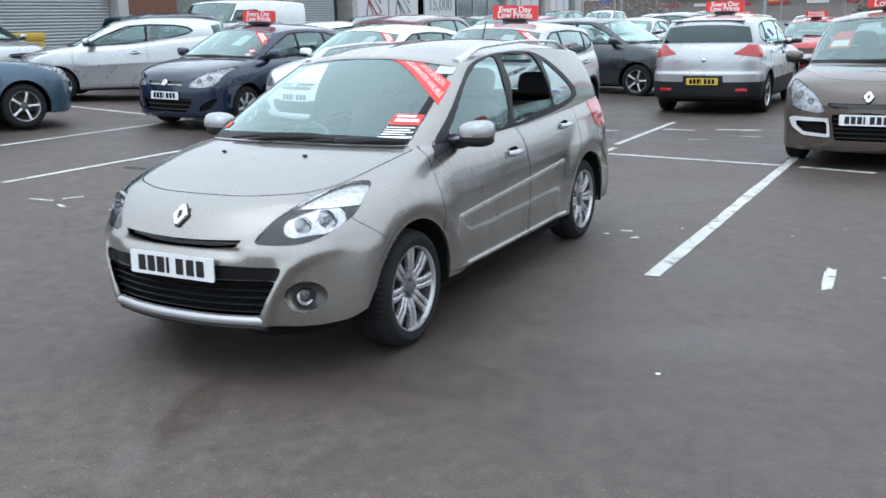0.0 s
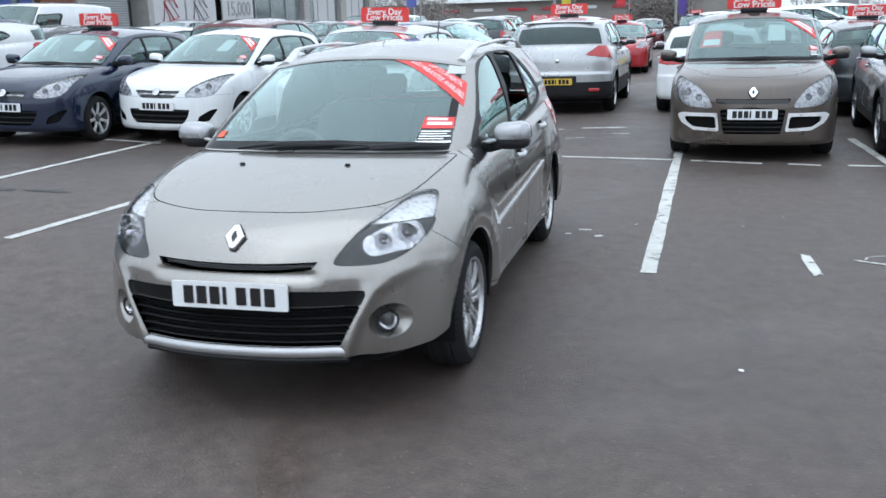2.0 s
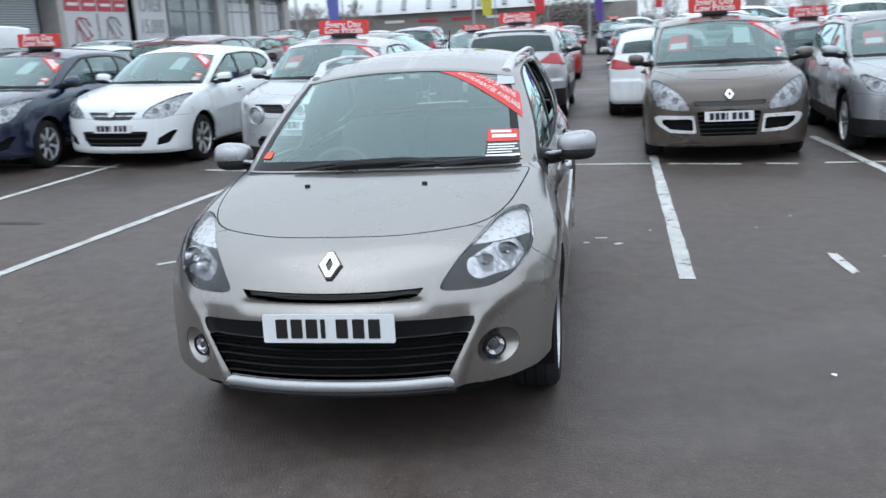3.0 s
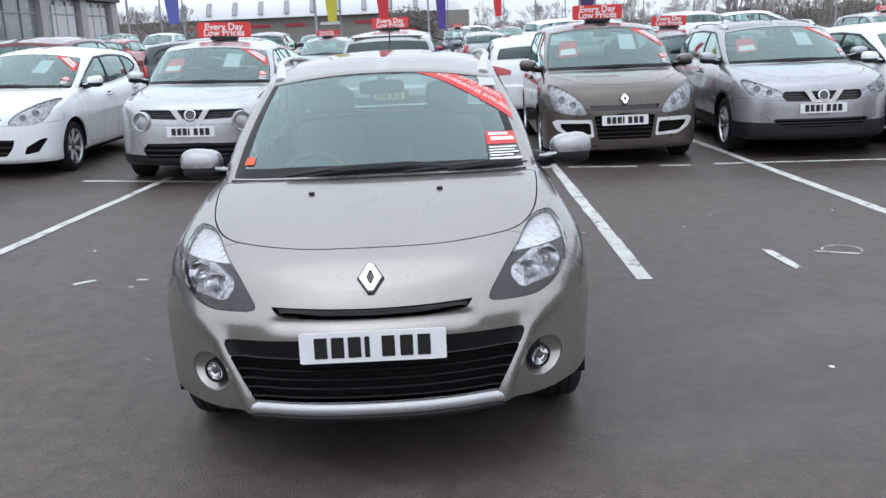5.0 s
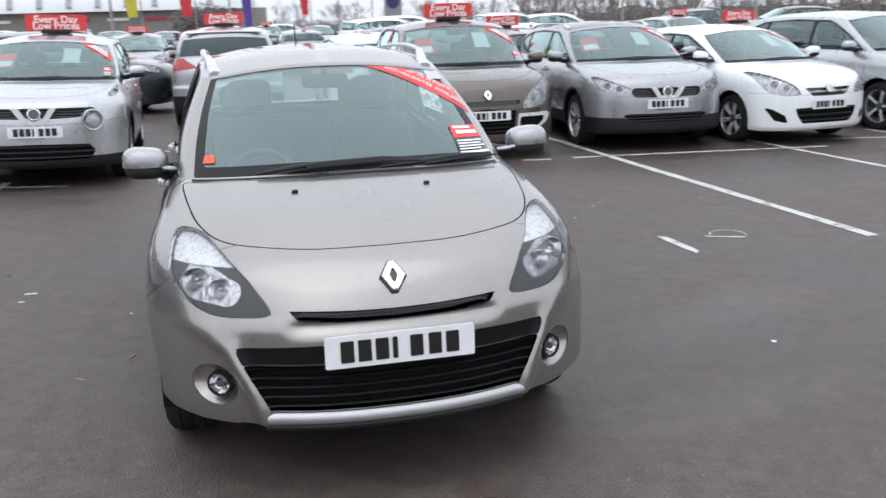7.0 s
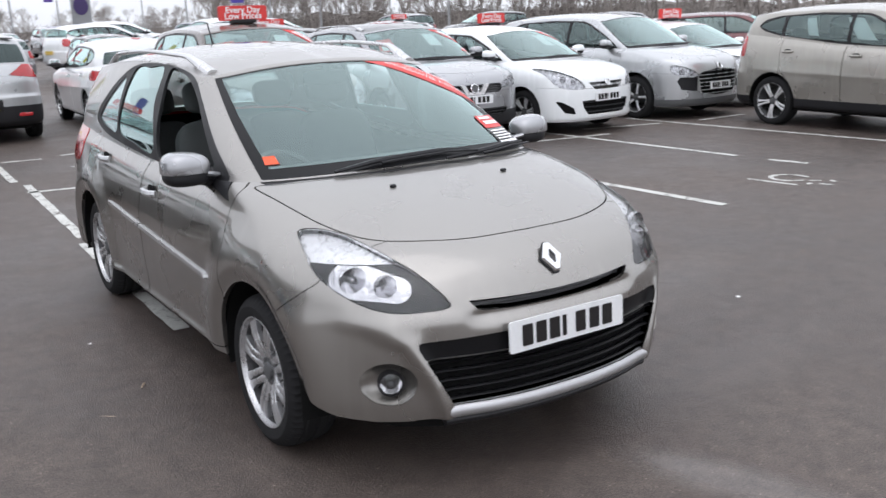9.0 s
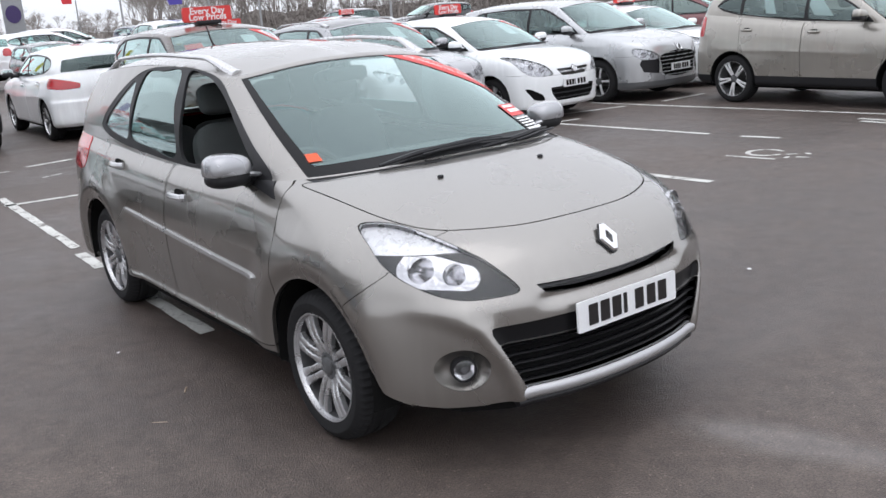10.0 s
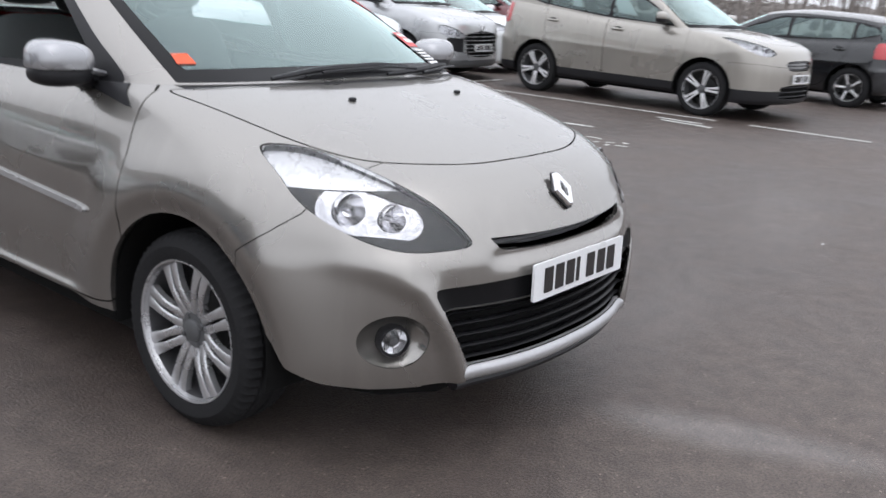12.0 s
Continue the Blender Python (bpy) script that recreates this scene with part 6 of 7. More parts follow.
# brown MPV
SCENIC = variant(4.35, 0.915, 1.64, 1.06, 0.86, 1.74, (0.87, 3.57), 0.32, 1.0)
zs = zed(SCENIC)
scenic, skin = build_car("people_carrier", "brown metallic people carrier with silver bumper inserts", place(2.56, 7.28, -3), SCENIC, BROWN_PAINT, options(
    SCENIC, lamp=("xz", [(0.43, 0.605), (0.56, 0.60), (0.74, 0.63), (0.82, 0.72), (0.83, 0.90), (0.76, 0.925), (0.60, 0.84), (0.47, 0.71)]),
    grilles=[dict(at=("xz", [(-0.2, zs(0.612)), (0.37, zs(0.622)), (0.40, zs(0.672)), (-0.2, zs(0.668))], True), name="upper_slot", depth=0.03, mat=GLOSS_BLACK),
             dict(at=("xz", [(-0.2, zs(0.31)), (0.30, zs(0.31)), (0.345, zs(0.56)), (-0.2, zs(0.60))], True), name="lower_grille", depth=0.045, mat=VOID, bars=6, thick=0.007),
             dict(at=("xz", [(0.375, zs(0.365)), (0.63, zs(0.380)), (0.705, zs(0.43)), (0.725, zs(0.485)), (0.39, zs(0.49))], True), name="side_intake", depth=0.04, mat=VOID, label="dark side intake")],
    trims=[dict(name="bumper_insert", at=("xz", [(0.345, zs(0.335)), (0.62, zs(0.345)), (0.76, zs(0.42)), (0.80, zs(0.50)), (0.75, zs(0.525)), (0.37, zs(0.525))], True), mat=BRIGHT_TRIM, proud=0.008, label="satin silver bumper insert")],
    badge=(None, zs(0.735), 0.066, 35, "diamond"), plate=(-0.03, zs(0.515), PLATE, 2), mirror=(1.0, 1.42, 1.13)), BAY)
dress(scenic, skin, True, True)
sign_on(scenic, SCENIC, 0.66)

# silver crossover with dark cladding
QASH = variant(4.33, 0.89, 1.565, 1.05, 1.0, 1.85, (0.93, 3.56), 0.335, 1.1, clear=0.22)
zs = zed(QASH)
crossover, skin = build_car("crossover", "silver-grey crossover with dark cladding and roof rails", place(4.82, 7.24, -4), QASH, GREY_PAINT, options(
    QASH, wheels=(0.335, 0.225, 0.215, (9, 0.012, 0.0, 0.02)), cladding=(0.42, 0.03, BLACK),
    lamp=("xz", [(0.44, 0.715), (0.52, 0.71), (0.72, 0.725), (0.80, 0.80), (0.82, 0.885), (0.76, 0.90), (0.60, 0.83), (0.46, 0.77)]),
    grilles=[dict(at=("xz", [(-0.2, zs(0.615)), (0.40, zs(0.625)), (0.45, zs(0.68)), (0.42, zs(0.735)), (-0.2, zs(0.73))], True), name="upper_grille", depth=0.03, mat=GLOSS_BLACK, bars=4, thick=0.008),
             dict(at=("xz", [(-0.2, zs(0.325)), (0.42, zs(0.335)), (0.54, zs(0.41)), (0.50, zs(0.43)), (-0.2, zs(0.43))], True), name="lower_grille", depth=0.04, mat=VOID, bars=3, thick=0.01)],
    badge=(None, zs(0.685), 0.065, 12, "round"), plate=(-0.02, zs(0.545), PLATE, 2), rails=(2.05, 3.85, 0.63, 0, 0.05), roof_mat=GLOSS_BLACK, roof_label="dark glass roof", badge_core=GREY_TRIM), BAY)
dress(crossover, skin, True, True)
bm = bmesh.new()
slab(bm, [(x, zs(z)) for x, z in ((-0.215, 0.738), (-0.150, 0.738), (-0.085, 0.640), (0.085, 0.640), (0.150, 0.738), (0.215, 0.738), (0.125, 0.608), (-0.125, 0.608))], 0.03, Matrix.Translation((0, -0.014, 0)))
part("grille_chevron", bm, BRIGHT_TRIM, crossover, "bright V-shaped grille trim", False)

# silver small crossover with round lamps
JUKE = variant(4.13, 0.88, 1.565, 1.06, 0.95, 1.72, (0.86, 3.39), 0.335, 1.2, clear=0.22)
zs = zed(JUKE)
juke, skin = build_car("small_crossover", "silver small crossover with round lamps and black lower bumper", place(-2.32, 7.1, 1), JUKE, SILVER_PAINT, options(
    JUKE, wheels=(0.335, 0.225, 0.215, (5, 0.02, 0.0, 0.03)), cladding=(0.34, 0.045, BLACK), arch=0.40,
    lamp=("sv", [(0.195, 0.72), (0.235, 0.73), (0.272, 0.80), (0.275, 0.87), (0.245, 0.86), (0.205, 0.78)]), bowls=[(0.24, 0.79)], bowl_r=0.04,
    grilles=[dict(at=("xz", [(-0.2, zs(0.675)), (0.42, zs(0.695)), (0.58, zs(0.765)), (0.56, zs(0.79)), (-0.2, zs(0.79))], True), name="upper_grille", depth=0.03, mat=GLOSS_BLACK, bars=4, thick=0.008),
             dict(at=("xz", [(-0.2, zs(0.27)), (0.50, zs(0.28)), (0.56, zs(0.36)), (0.50, zs(0.43)), (-0.2, zs(0.44))], True), name="lower_grille", depth=0.04, mat=VOID, bars=3, thick=0.01)],
    badge=(None, zs(0.735), 0.065, 12, "round"), plate=(-0.02, zs(0.56), PLATE, 2), badge_core=GREY_TRIM), BAY)
dress(juke, skin, True, True)
bm = bmesh.new()
slab(bm, [(x, zs(z)) for x, z in ((-0.215, 0.793), (-0.150, 0.793), (-0.085, 0.695), (0.085, 0.695), (0.150, 0.793), (0.215, 0.793), (0.125, 0.663), (-0.125, 0.663))], 0.05, Matrix.Translation((0, 0.0, 0)))
part("grille_chevron", bm, BRIGHT_TRIM, juke, "bright V-shaped grille trim", False)
for sg in (-1, 1):
    way = Vector((sg * 0.45, -1, 0.02)).normalized()
    turn = Matrix.Translation((sg * 0.55, front_y(skin, 0.55, zs(0.665)) - 0.005, zs(0.665))) @ way.to_track_quat("X", "Z").to_matrix().to_4x4()
    bm = bmesh.new()
    lathe(bm, [(0.112, -0.05), (0.110, 0.010), (0.102, 0.020), (0.094, 0.014), (0.094, 0.0)], 32, turn)
    lamp = part("round_lamp", bm, SILVER_PAINT, juke, "large round lower headlamp")
    bm = bmesh.new()
    lathe(bm, [(0.012, -0.03), (0.05, -0.02), (0.092, 0.002)], 28, turn)
    part("reflector", bm, LAMP_SILVER, lamp)
    bm = bmesh.new()
    lathe(bm, [(0.001, 0.022), (0.05, 0.018), (0.093, 0.008)], 28, turn)
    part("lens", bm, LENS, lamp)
sign_on(juke, JUKE, 0.70, 2.4)


def corsa(name, label, m, paint, three_door=False, spoke=(7, 0.021, 0.0, 0.03), turn_dress=True):
    p = variant(4.0, 0.85, 1.485, 1.0, 0.92, 1.78, (0.83, 3.34), 0.305, 1.0)
    q = zed(p)
    p["belt"] = ((0.92, 1.0), (1.4, 0.975), (2.2, 1.0), (3.1, 1.09), (4.0, 1.15)) if three_door else ((0.92, 1.0), (1.4, 0.965), (2.2, 0.975), (3.1, 1.03), (4.0, 1.09))
    o = options(p, posts=(2.46,) if three_door else (2.27, 3.02), tip=3.34 if three_door else 3.50, wheels=(0.305, 0.215, 0.195, spoke), badge=(None, q(0.70), 0.05, 20, "round"), badge_core=SATIN,
                lamp=("xz", [(0.41, 0.645), (0.54, 0.628), (0.70, 0.650), (0.775, 0.74), (0.79, 0.89), (0.71, 0.895), (0.56, 0.81), (0.45, 0.725)]),
                grilles=[dict(at=("xz", [(-0.2, q(0.615)), (0.25, q(0.62)), (0.345, q(0.72)), (-0.2, q(0.715))], True), name="upper_grille", depth=0.025, mat=GLOSS_BLACK, bars=1, bar_mat=LAMP_SILVER, thick=0.013),
                         dict(at=("xz", [(-0.2, q(0.28)), (0.36, q(0.28)), (0.43, q(0.37)), (0.46, q(0.47)), (-0.2, q(0.49))], True), name="lower_grille", depth=0.04, mat=VOID, bars=3, thick=0.009),
                         dict(at=("xz", [(0.54, q(0.29)), (0.68, q(0.32)), (0.77, q(0.48)), (0.71, q(0.47)), (0.57, q(0.38))], True), name="fog_recess", depth=0.03, mat=VOID, label="dark fog lamp recess")],
                plate=(-0.02, q(0.515), PLATE, 2))
    if three_door:
        o["doors"], o["handles"] = [("yz", [(1.13, 1.03), (1.11, 0.7), (1.23, 0.36), (1.31, 0.30), (2.40, 0.29), (2.46, 0.36), (2.48, 0.7), (2.44, 1.2), (1.33, 1.2)], True)], [(2.25, 0.86)]
    root, full = build_car(name, label, m, p, paint, o, BAY)
    if turn_dress:
        dress(root, full)
    return root, p


navy, p_c = corsa("hatchback", "dark blue hatchback with a red roof sign", place(-6.74, 6.9, 0), NAVY_PAINT)
sign_on(navy, p_c, 0.64)
corsa("hatchback", "white five-door hatchback in the front row", place(-4.94, 7.6, -3), WHITE_PAINT)
corsa("hatchback", "white three-door hatchback with black alloy details", place(6.9, 7.0, 5), WHITE_PAINT, True, (6, 0.012, 0.02, 0.03))
corsa("hatchback", "silver three-door hatchback in the front row", place(-12.45, 9.04, -53), SILVER_PAINT, True, turn_dress=False)

# silver crossovers of one make: one seen from the front, one from behind
P3008 = variant(4.37, 0.92, 1.64, 1.08, 0.95, 1.80, (0.93, 3.54), 0.335, 1.1, clear=0.21)
zs = zed(P3008)
opt_3008 = options(P3008, cladding=(0.32, 0.0, GREY_TRIM),
    lamp=("xz", [(0.47, 0.655), (0.62, 0.645), (0.78, 0.67), (0.84, 0.76), (0.81, 0.83), (0.66, 0.79), (0.52, 0.72)]),
    grilles=[dict(at=("xz", [(-0.2, zs(0.36)), (0.36, zs(0.36)), (0.45, zs(0.50)), (0.42, zs(0.66)), (-0.2, zs(0.68))]), name="upper_grille", depth=0.035, mat=VOID, bars=7, bar_mat=SATIN, thick=0.005),
             dict(at=("xz", [(0.50, zs(0.40)), (0.74, zs(0.43)), (0.79, zs(0.55)), (0.76, zs(0.605)), (0.49, zs(0.60))], True), name="fog_recess", depth=0.03, mat=BLACK)],
    tail=("xz_rear", [(0.46, 1.00), (0.60, 1.09), (0.72, 1.19), (1.0, 1.26), (1.0, 0.93), (0.75, 0.955)], True),
    badge=(None, zs(0.74), 0.06, 25, "round"), plate=(-0.02, zs(0.47), PLATE, 2), rear_plate=(4.40, 0.56))
silver_b, skin = build_car("crossover", "silver crossover with a chrome-barred grille", place(9.45, 7.2, 6), P3008, SILVER_PAINT, opt_3008, BAY)
REAR = "cars in the second row"
opt_3008 = dict(opt_3008, cladding=(0.55, 0.0, BLACK), screen=(0.262, 0.835), rs_top=1.80, rear_glass=pane("rear_privacy_glass", (0.05, 0.055, 0.055)))
silver_r, skin = build_car("crossover", "silver crossover seen from behind, with red tail lights", place(-0.10, 16.9, 178), P3008, SILVER_PAINT, opt_3008, REAR)
sign_on(silver_r, P3008, 0.66, 3.0)
for sg in (-1, 1):
    bm = bmesh.new()
    boxed(bm, (0.20, 0.04, 0.055), (sg * 0.62, 4.315, 0.42), 0.012)
    part("rear_reflector", bm, RED_LENS, silver_r, "red reflector in the black bumper")
bm = bmesh.new()
tube(bm, [(x, 4.17 - 0.10 * abs(x) ** 2, 1.552 - 0.05 * x * x) for x in np.linspace(-0.60, 0.60, 13)], 0.045, 8, 0.5)
part("roof_spoiler", bm, SILVER_PAINT, silver_r, "painted spoiler over the rear window")
bm = bmesh.new()
boxed(bm, (0.66, 0.05, 0.17), (0, 4.355, 0.57), 0.02)
part("plate_recess", bm, BLACK, silver_r)
bm = bmesh.new()
blob(bm, (0.07, 0.02, 0.07), (0, 4.345, 0.90), 0.8)
part("badge", bm, CHROME, silver_r, "plain chrome badge")

# sandy SUV standing side-on
TUC = variant(4.41, 0.91, 1.66, 1.09, 1.02, 1.85, (0.90, 3.54), 0.345, 1.1, clear=0.23)
TUC["belt"] = ((1.02, 1.09), (1.5, 1.07), (2.4, 1.11), (3.4, 1.20), (4.4, 1.28))
suv, skin = build_car("suv", "sandy metallic SUV with black sills", place(9.78, 2.42, -4), TUC, TAN_PAINT, options(
    TUC, tip=3.93, wheels=(0.345, 0.250, 0.22, (5, 0.0135, 0.026, 0.03)), cladding=(0.40, 0.0, BLACK), plate=(-0.03, 0.55, PLATE, 2)))
suv["group"] = BAY
for a, b in ((-0.46, -0.41), (-0.595, -0.565)):
    decal("window_notice", skin, [(a, 1.22), (b, 1.22), (b, 1.80), (a, 1.80)], -0.03, PAPER, suv, "white notice hung inside the side window", 6, 6)

# white hatchback with its back turned, dark hatchback behind the small crossover
PEU = variant(4.25, 0.90, 1.46, 0.98, 1.0, 1.85, (0.88, 3.50), 0.315, 1.0)
build_car("hatchback", "white hatchback seen from behind", place(2.42, 16.75, 178), PEU, WHITE_PAINT, options(PEU, screen=(0.262, 0.855), rs_top=1.72, tail=("xz_rear", [(0.44, 0.89), (0.60, 0.94), (1.0, 1.03), (1.0, 0.85), (0.7, 0.81), (0.46, 0.82)], True), rear_plate=(4.28, 0.55), wheels=(0.315, 0.215, 0.2, (5, 0.02, 0, 0.03))), REAR)
DRK = variant(4.05, 0.87, 1.47, 0.98, 0.95, 1.80, (0.85, 3.42), 0.315, 1.0)
dark_suv, skin = build_car("crossover", "charcoal crossover standing across the lane", place(-1.2, 16.4, 80), P3008, CHAR_PAINT, options(P3008), REAR)
decal("window_notice", skin, [(-0.445, 1.25), (-0.405, 1.25), (-0.405, 1.78), (-0.440, 1.78)], -0.03, PAPER, dark_suv, "white notice hung inside the side window", 6, 6)
build_car("hatchback", "black hatchback with red tail lights", place(14.1, 6.0, 176), DRK, BLACK_PAINT, options(DRK, rear_plate=(4.08, 0.6)), REAR)
build_car("saloon_car", "steel blue car with silver wheels", place(-8.94, 6.95, 160), DRK, BLUE_PAINT, options(DRK), BAY)

# ---- farther rows of cars ----
def repaint(root, old, fresh):
    for o in root.children_recursive:
        if o.type == "MESH" and o.data.materials and o.data.materials[0] == old:
            o.material_slots[0].link = "OBJECT"
            o.material_slots[0].material = fresh


FAR = "cars in the farther rows"
FAR_TYPES = []
for p, kind, words in ((variant(4.0, 0.85, 1.47, 0.98, 0.92, 1.78, (0.83, 3.34), 0.305), "hatchback", "small hatchback"),
                       (variant(4.35, 0.90, 1.62, 1.06, 0.90, 1.78, (0.88, 3.55), 0.325, 1.1, clear=0.21), "suv", "tall five-door car"),
                       (variant(4.6, 0.90, 1.46, 0.97, 1.05, 1.95, (0.92, 3.62), 0.315), "estate_car", "long estate car")):
    FAR_TYPES.append((p, kind, words, options(p, far=True, res=(56, 24, 10, 4), bench=False, rear_plate=(p["length"] + 0.02, 0.6), rear_glass=GLASS, rails=(2.0, p["length"] - 0.6, p["rw"] - 0.05, 0, 0.045) if kind == "estate_car" else None)))
PAINTS = {"white": WHITE_PAINT, "silver": SILVER_PAINT, "grey": GREY_PAINT, "black": BLACK_PAINT, "dark blue": NAVY_PAINT, "red": RED_PAINT, "blue": BLUE_PAINT, "charcoal": CHAR_PAINT, "maroon": car_paint("maroon_paint", (0.10, 0.012, 0.016), 0.3, 0.3)}
FIRST = {}


def far_car(n, colour, x, y, turn, sign=None):
    """A copy of one of the three far cars; sign: its roof sign's width and place along the car."""
    p, kind, words, o = FAR_TYPES[n]
    m = place(x, y, turn, False)
    if n not in FIRST:
        root, _ = build_car(kind, f"{colour} {words} parked in a far row", m, p, PAINTS[colour], o, FAR)
        FIRST[n] = (root, PAINTS[colour])
    else:
        root = copy_thing(FIRST[n][0], m)
        repaint(root, FIRST[n][1], PAINTS[colour])
        root["label"] = f"{colour} {words} parked in a far row"
    if sign:
        sign_on(root, p, *sign, m)
    return root


# second row, backs towards the front row
for n, colour, x, turn, sign in ((2, "black", -10.4, 181, False), (0, "white", -8.2, 179, False), (1, "maroon", -6.1, 181, False), (0, "charcoal", 4.75, 180, True), (0, "grey", 6.75, 179, False), (1, "dark blue", -12.6, 180, False)):
    far_car(n, colour, x, 15.9, turn, (0.62, 2.4) if sign else None)
# beside the front row
far_car(0, "white", 11.5, 7.7, 4, (0.62, 2.3))
far_car(0, "grey", 8.75, 14.6, 181, (0.64, 2.4))
far_car(1, "maroon", 19.6, 12.4, 39)
far_car(0, "silver", -15.6, 11.6, 85)
rnd = random.Random(7)
names = list(PAINTS)
weights = [5, 4, 4, 3, 2, 2, 1, 3, 1]
for row, (y, turn) in enumerate(((23.5, 0), (32.5, 180), (43.0, 0))):
    for k in range(-6, 8):
        if rnd.random() < 0.15 or (row == 0 and k in (1, 4, 5)) or (row == 1 and k in (2, 3)):
            continue
        far_car(rnd.choice((0, 0, 1, 2)), rnd.choices(names, weights)[0], k * 2.5 + rnd.uniform(-0.2, 0.2), y + rnd.uniform(-0.3, 0.3), turn + rnd.uniform(-2, 2), (0.60, None) if rnd.random() < 0.25 else None)
for x, y, turn, n, colour in ((6.5, 57.0, 105, 0, "white"), (17.0, 36.0, 80, 0, "white"), (21.0, 32.0, -100, 0, "black"), (12.9, 23.6, 63, 0, "black"), (7.9, 30.4, 105, 0, "white"), (24.0, 20.0, 100, 0, "silver"), (27.0, 25.0, 95, 1, "grey"), (9.6, 34.0, 96, 0, "white")):
    far_car(n, colour, x, y, turn)

# white panel van by the shops
VAN = variant(4.9, 0.96, 1.95, 1.22, 0.75, 1.45, (0.95, 3.95), 0.33, 1.2, beltz=1.18, roof_end=0.06, tail=0.05)
VAN.update(rw=0.84, drop=0.06)
van_o = options(VAN, far=True, res=(70, 30, 12, 5), bench=False, windows=[("sv", box_region(0.30, 0.44, 1.05, 1.62))], frame=("sv", box_region(0.29, 0.45, 1.02, 1.66)), rs_top=1.1)
build_car("panel_van", "white panel van parked before the shops", place(-14.4, 15.4, 2, False), VAN, WHITE_PAINT, van_o, FAR)

# ---- shops along one side ----
BRICK = surface("brown_brick", (0.17, 0.075, 0.05), 0.8, vary=0.25, scale=3, fine=14, bump=0.004)
SHUTTER = surface("grey_shutter", (0.36, 0.38, 0.39), 0.45, 0.2, vary=0.12, scale=1.5, fine=20)
STONE = surface("pale_stone", (0.42, 0.41, 0.39), 0.7, vary=0.2, scale=4, fine=40)
FASCIA = surface("dark_fascia", (0.045, 0.042, 0.042), 0.5, vary=0.15)
POSTER = surface("white_poster", (0.62, 0.62, 0.63), 0.5, vary=0.08)
PINK = surface("red_poster", (0.50, 0.05, 0.07), 0.5, vary=0.1)
BLUE_PRINT = surface("blue_poster", (0.05, 0.09, 0.30), 0.5, vary=0.1)
FRAME = surface("grey_frame", (0.30, 0.31, 0.32), 0.4, 0.2, vary=0.1)
SHOP_GLASS = surface("shop_glass", (0.20, 0.24, 0.24), 0.08, vary=0.3, scale=0.8, fine=4, spec=0.8)
FX = -21.5
base_z = 0.12
shops = thing("shop_terrace", pose(0, 0, 0), "brown brick shop terrace with grey shutters and posters", "building", kind="")


def wall_block(name, y0, y1, z0, z1, material, proud=0.0, depth=0.4, label="", parent=None):
    bm = bmesh.new()
    boxed(bm, (depth, y1 - y0, z1 - z0), (FX + proud - depth / 2, (y0 + y1) / 2, base_z + (z0 + z1) / 2), 0.01, segments=1)
    return part(name, bm, material, parent or shops, label, False)


wall_block("rear_wall", 4, 66, 0, 6.5, FASCIA, -0.6, 6.0)
wall_block("fascia", 4, 66.3, 4.3, 6.8, FASCIA, 0.5, 1.2, "dark overhanging fascia")
for y0, y1 in ((9.5, 11.5), (20.4, 22.7), (27.0, 29.0)):
    wall_block("brick_pier", y0, y1, 0, 4.3, BRICK, 0.25, 0.9, "brown brick pier")
for y in (8.9, 19.9, 29.2, 34.2):
    wall_block("stone_quoin", y, y + 0.45, 0, 4.3, STONE, 0.28, 0.9)
for y0, y1 in ((11.6, 19.8), (29.7, 33.2)):
    shut = wall_block("shutter", y0, y1, 0, 4.3, SHUTTER, -0.12, 0.05, "grey roller shutter")
    for k in range(42):
        bm = bmesh.new()
        tube(bm, [(FX - 0.12, y0, base_z + 0.05 + k * 0.1), (FX - 0.12, y1, base_z + 0.05 + k * 0.1)], 0.042, 6, 1.0)
        part("shutter_slat", bm, SHUTTER, shut)


def shop_window(y0, y1, z0, z1, cols, material=SHOP_GLASS):
    w = wall_block("shop_window", y0, y1, z0, z1, material, -0.05, 0.06, "shop window pane in a grey frame")
    for k in range(cols + 1):
        y = y0 + (y1 - y0) * k / cols
        wall_block("mullion", y - 0.05, y + 0.05, z0, z1, FRAME, 0.03, 0.1, parent=w)
    for z in (z0, z1, z0 + (z1 - z0) * 0.78):
        wall_block("transom", y0, y1, z - 0.05, z + 0.05, FRAME, 0.035, 0.1, parent=w)
    return w


shop_window(22.9, 26.9, 0.1, 4.2, 3)
wall_block("blue_poster", 24.6, 25.7, 1.2, 4.0, BLUE_PRINT, 0.06, 0.03)
wall_block("blue_notice", 26.1, 26.8, 2.4, 3.8, BLUE_PRINT, 0.06, 0.03)
board = wall_block("poster_wall", 34.8, 40.9, 0.2, 4.3, POSTER, 0.05, 0.1, "white poster wall with red panels")
for k in range(4):
    wall_block("red_panel", 35.1 + k * 1.45, 36.4 + k * 1.45, 3.2, 4.1, PINK, 0.08, 0.04, parent=board)
    for z in (3.42, 3.75):
        wall_block("print_bar", 35.3 + k * 1.45, 36.2 + k * 1.45, z, z + 0.14, WHITE, 0.10, 0.03, parent=board)
for k, (y, r) in enumerate(((36.4, 0.75), (39.2, 0.8))):
    bm = bmesh.new()
    for q in range(4):
        tube(bm, [(FX + 0.08, y + r * math.cos(a), base_z + 2.2 + r * math.sin(a)) for a in (0.4 + q * 1.7, 1.1 + q * 2.5, 1.9 + q * 3.1)], 0.03, 5)
    part("poster_drawing", bm, FRAME if k else PINK, board)
wall_block("mullion", 37.8, 37.9, 0.2, 3.1, FRAME, 0.09, 0.1, parent=board)
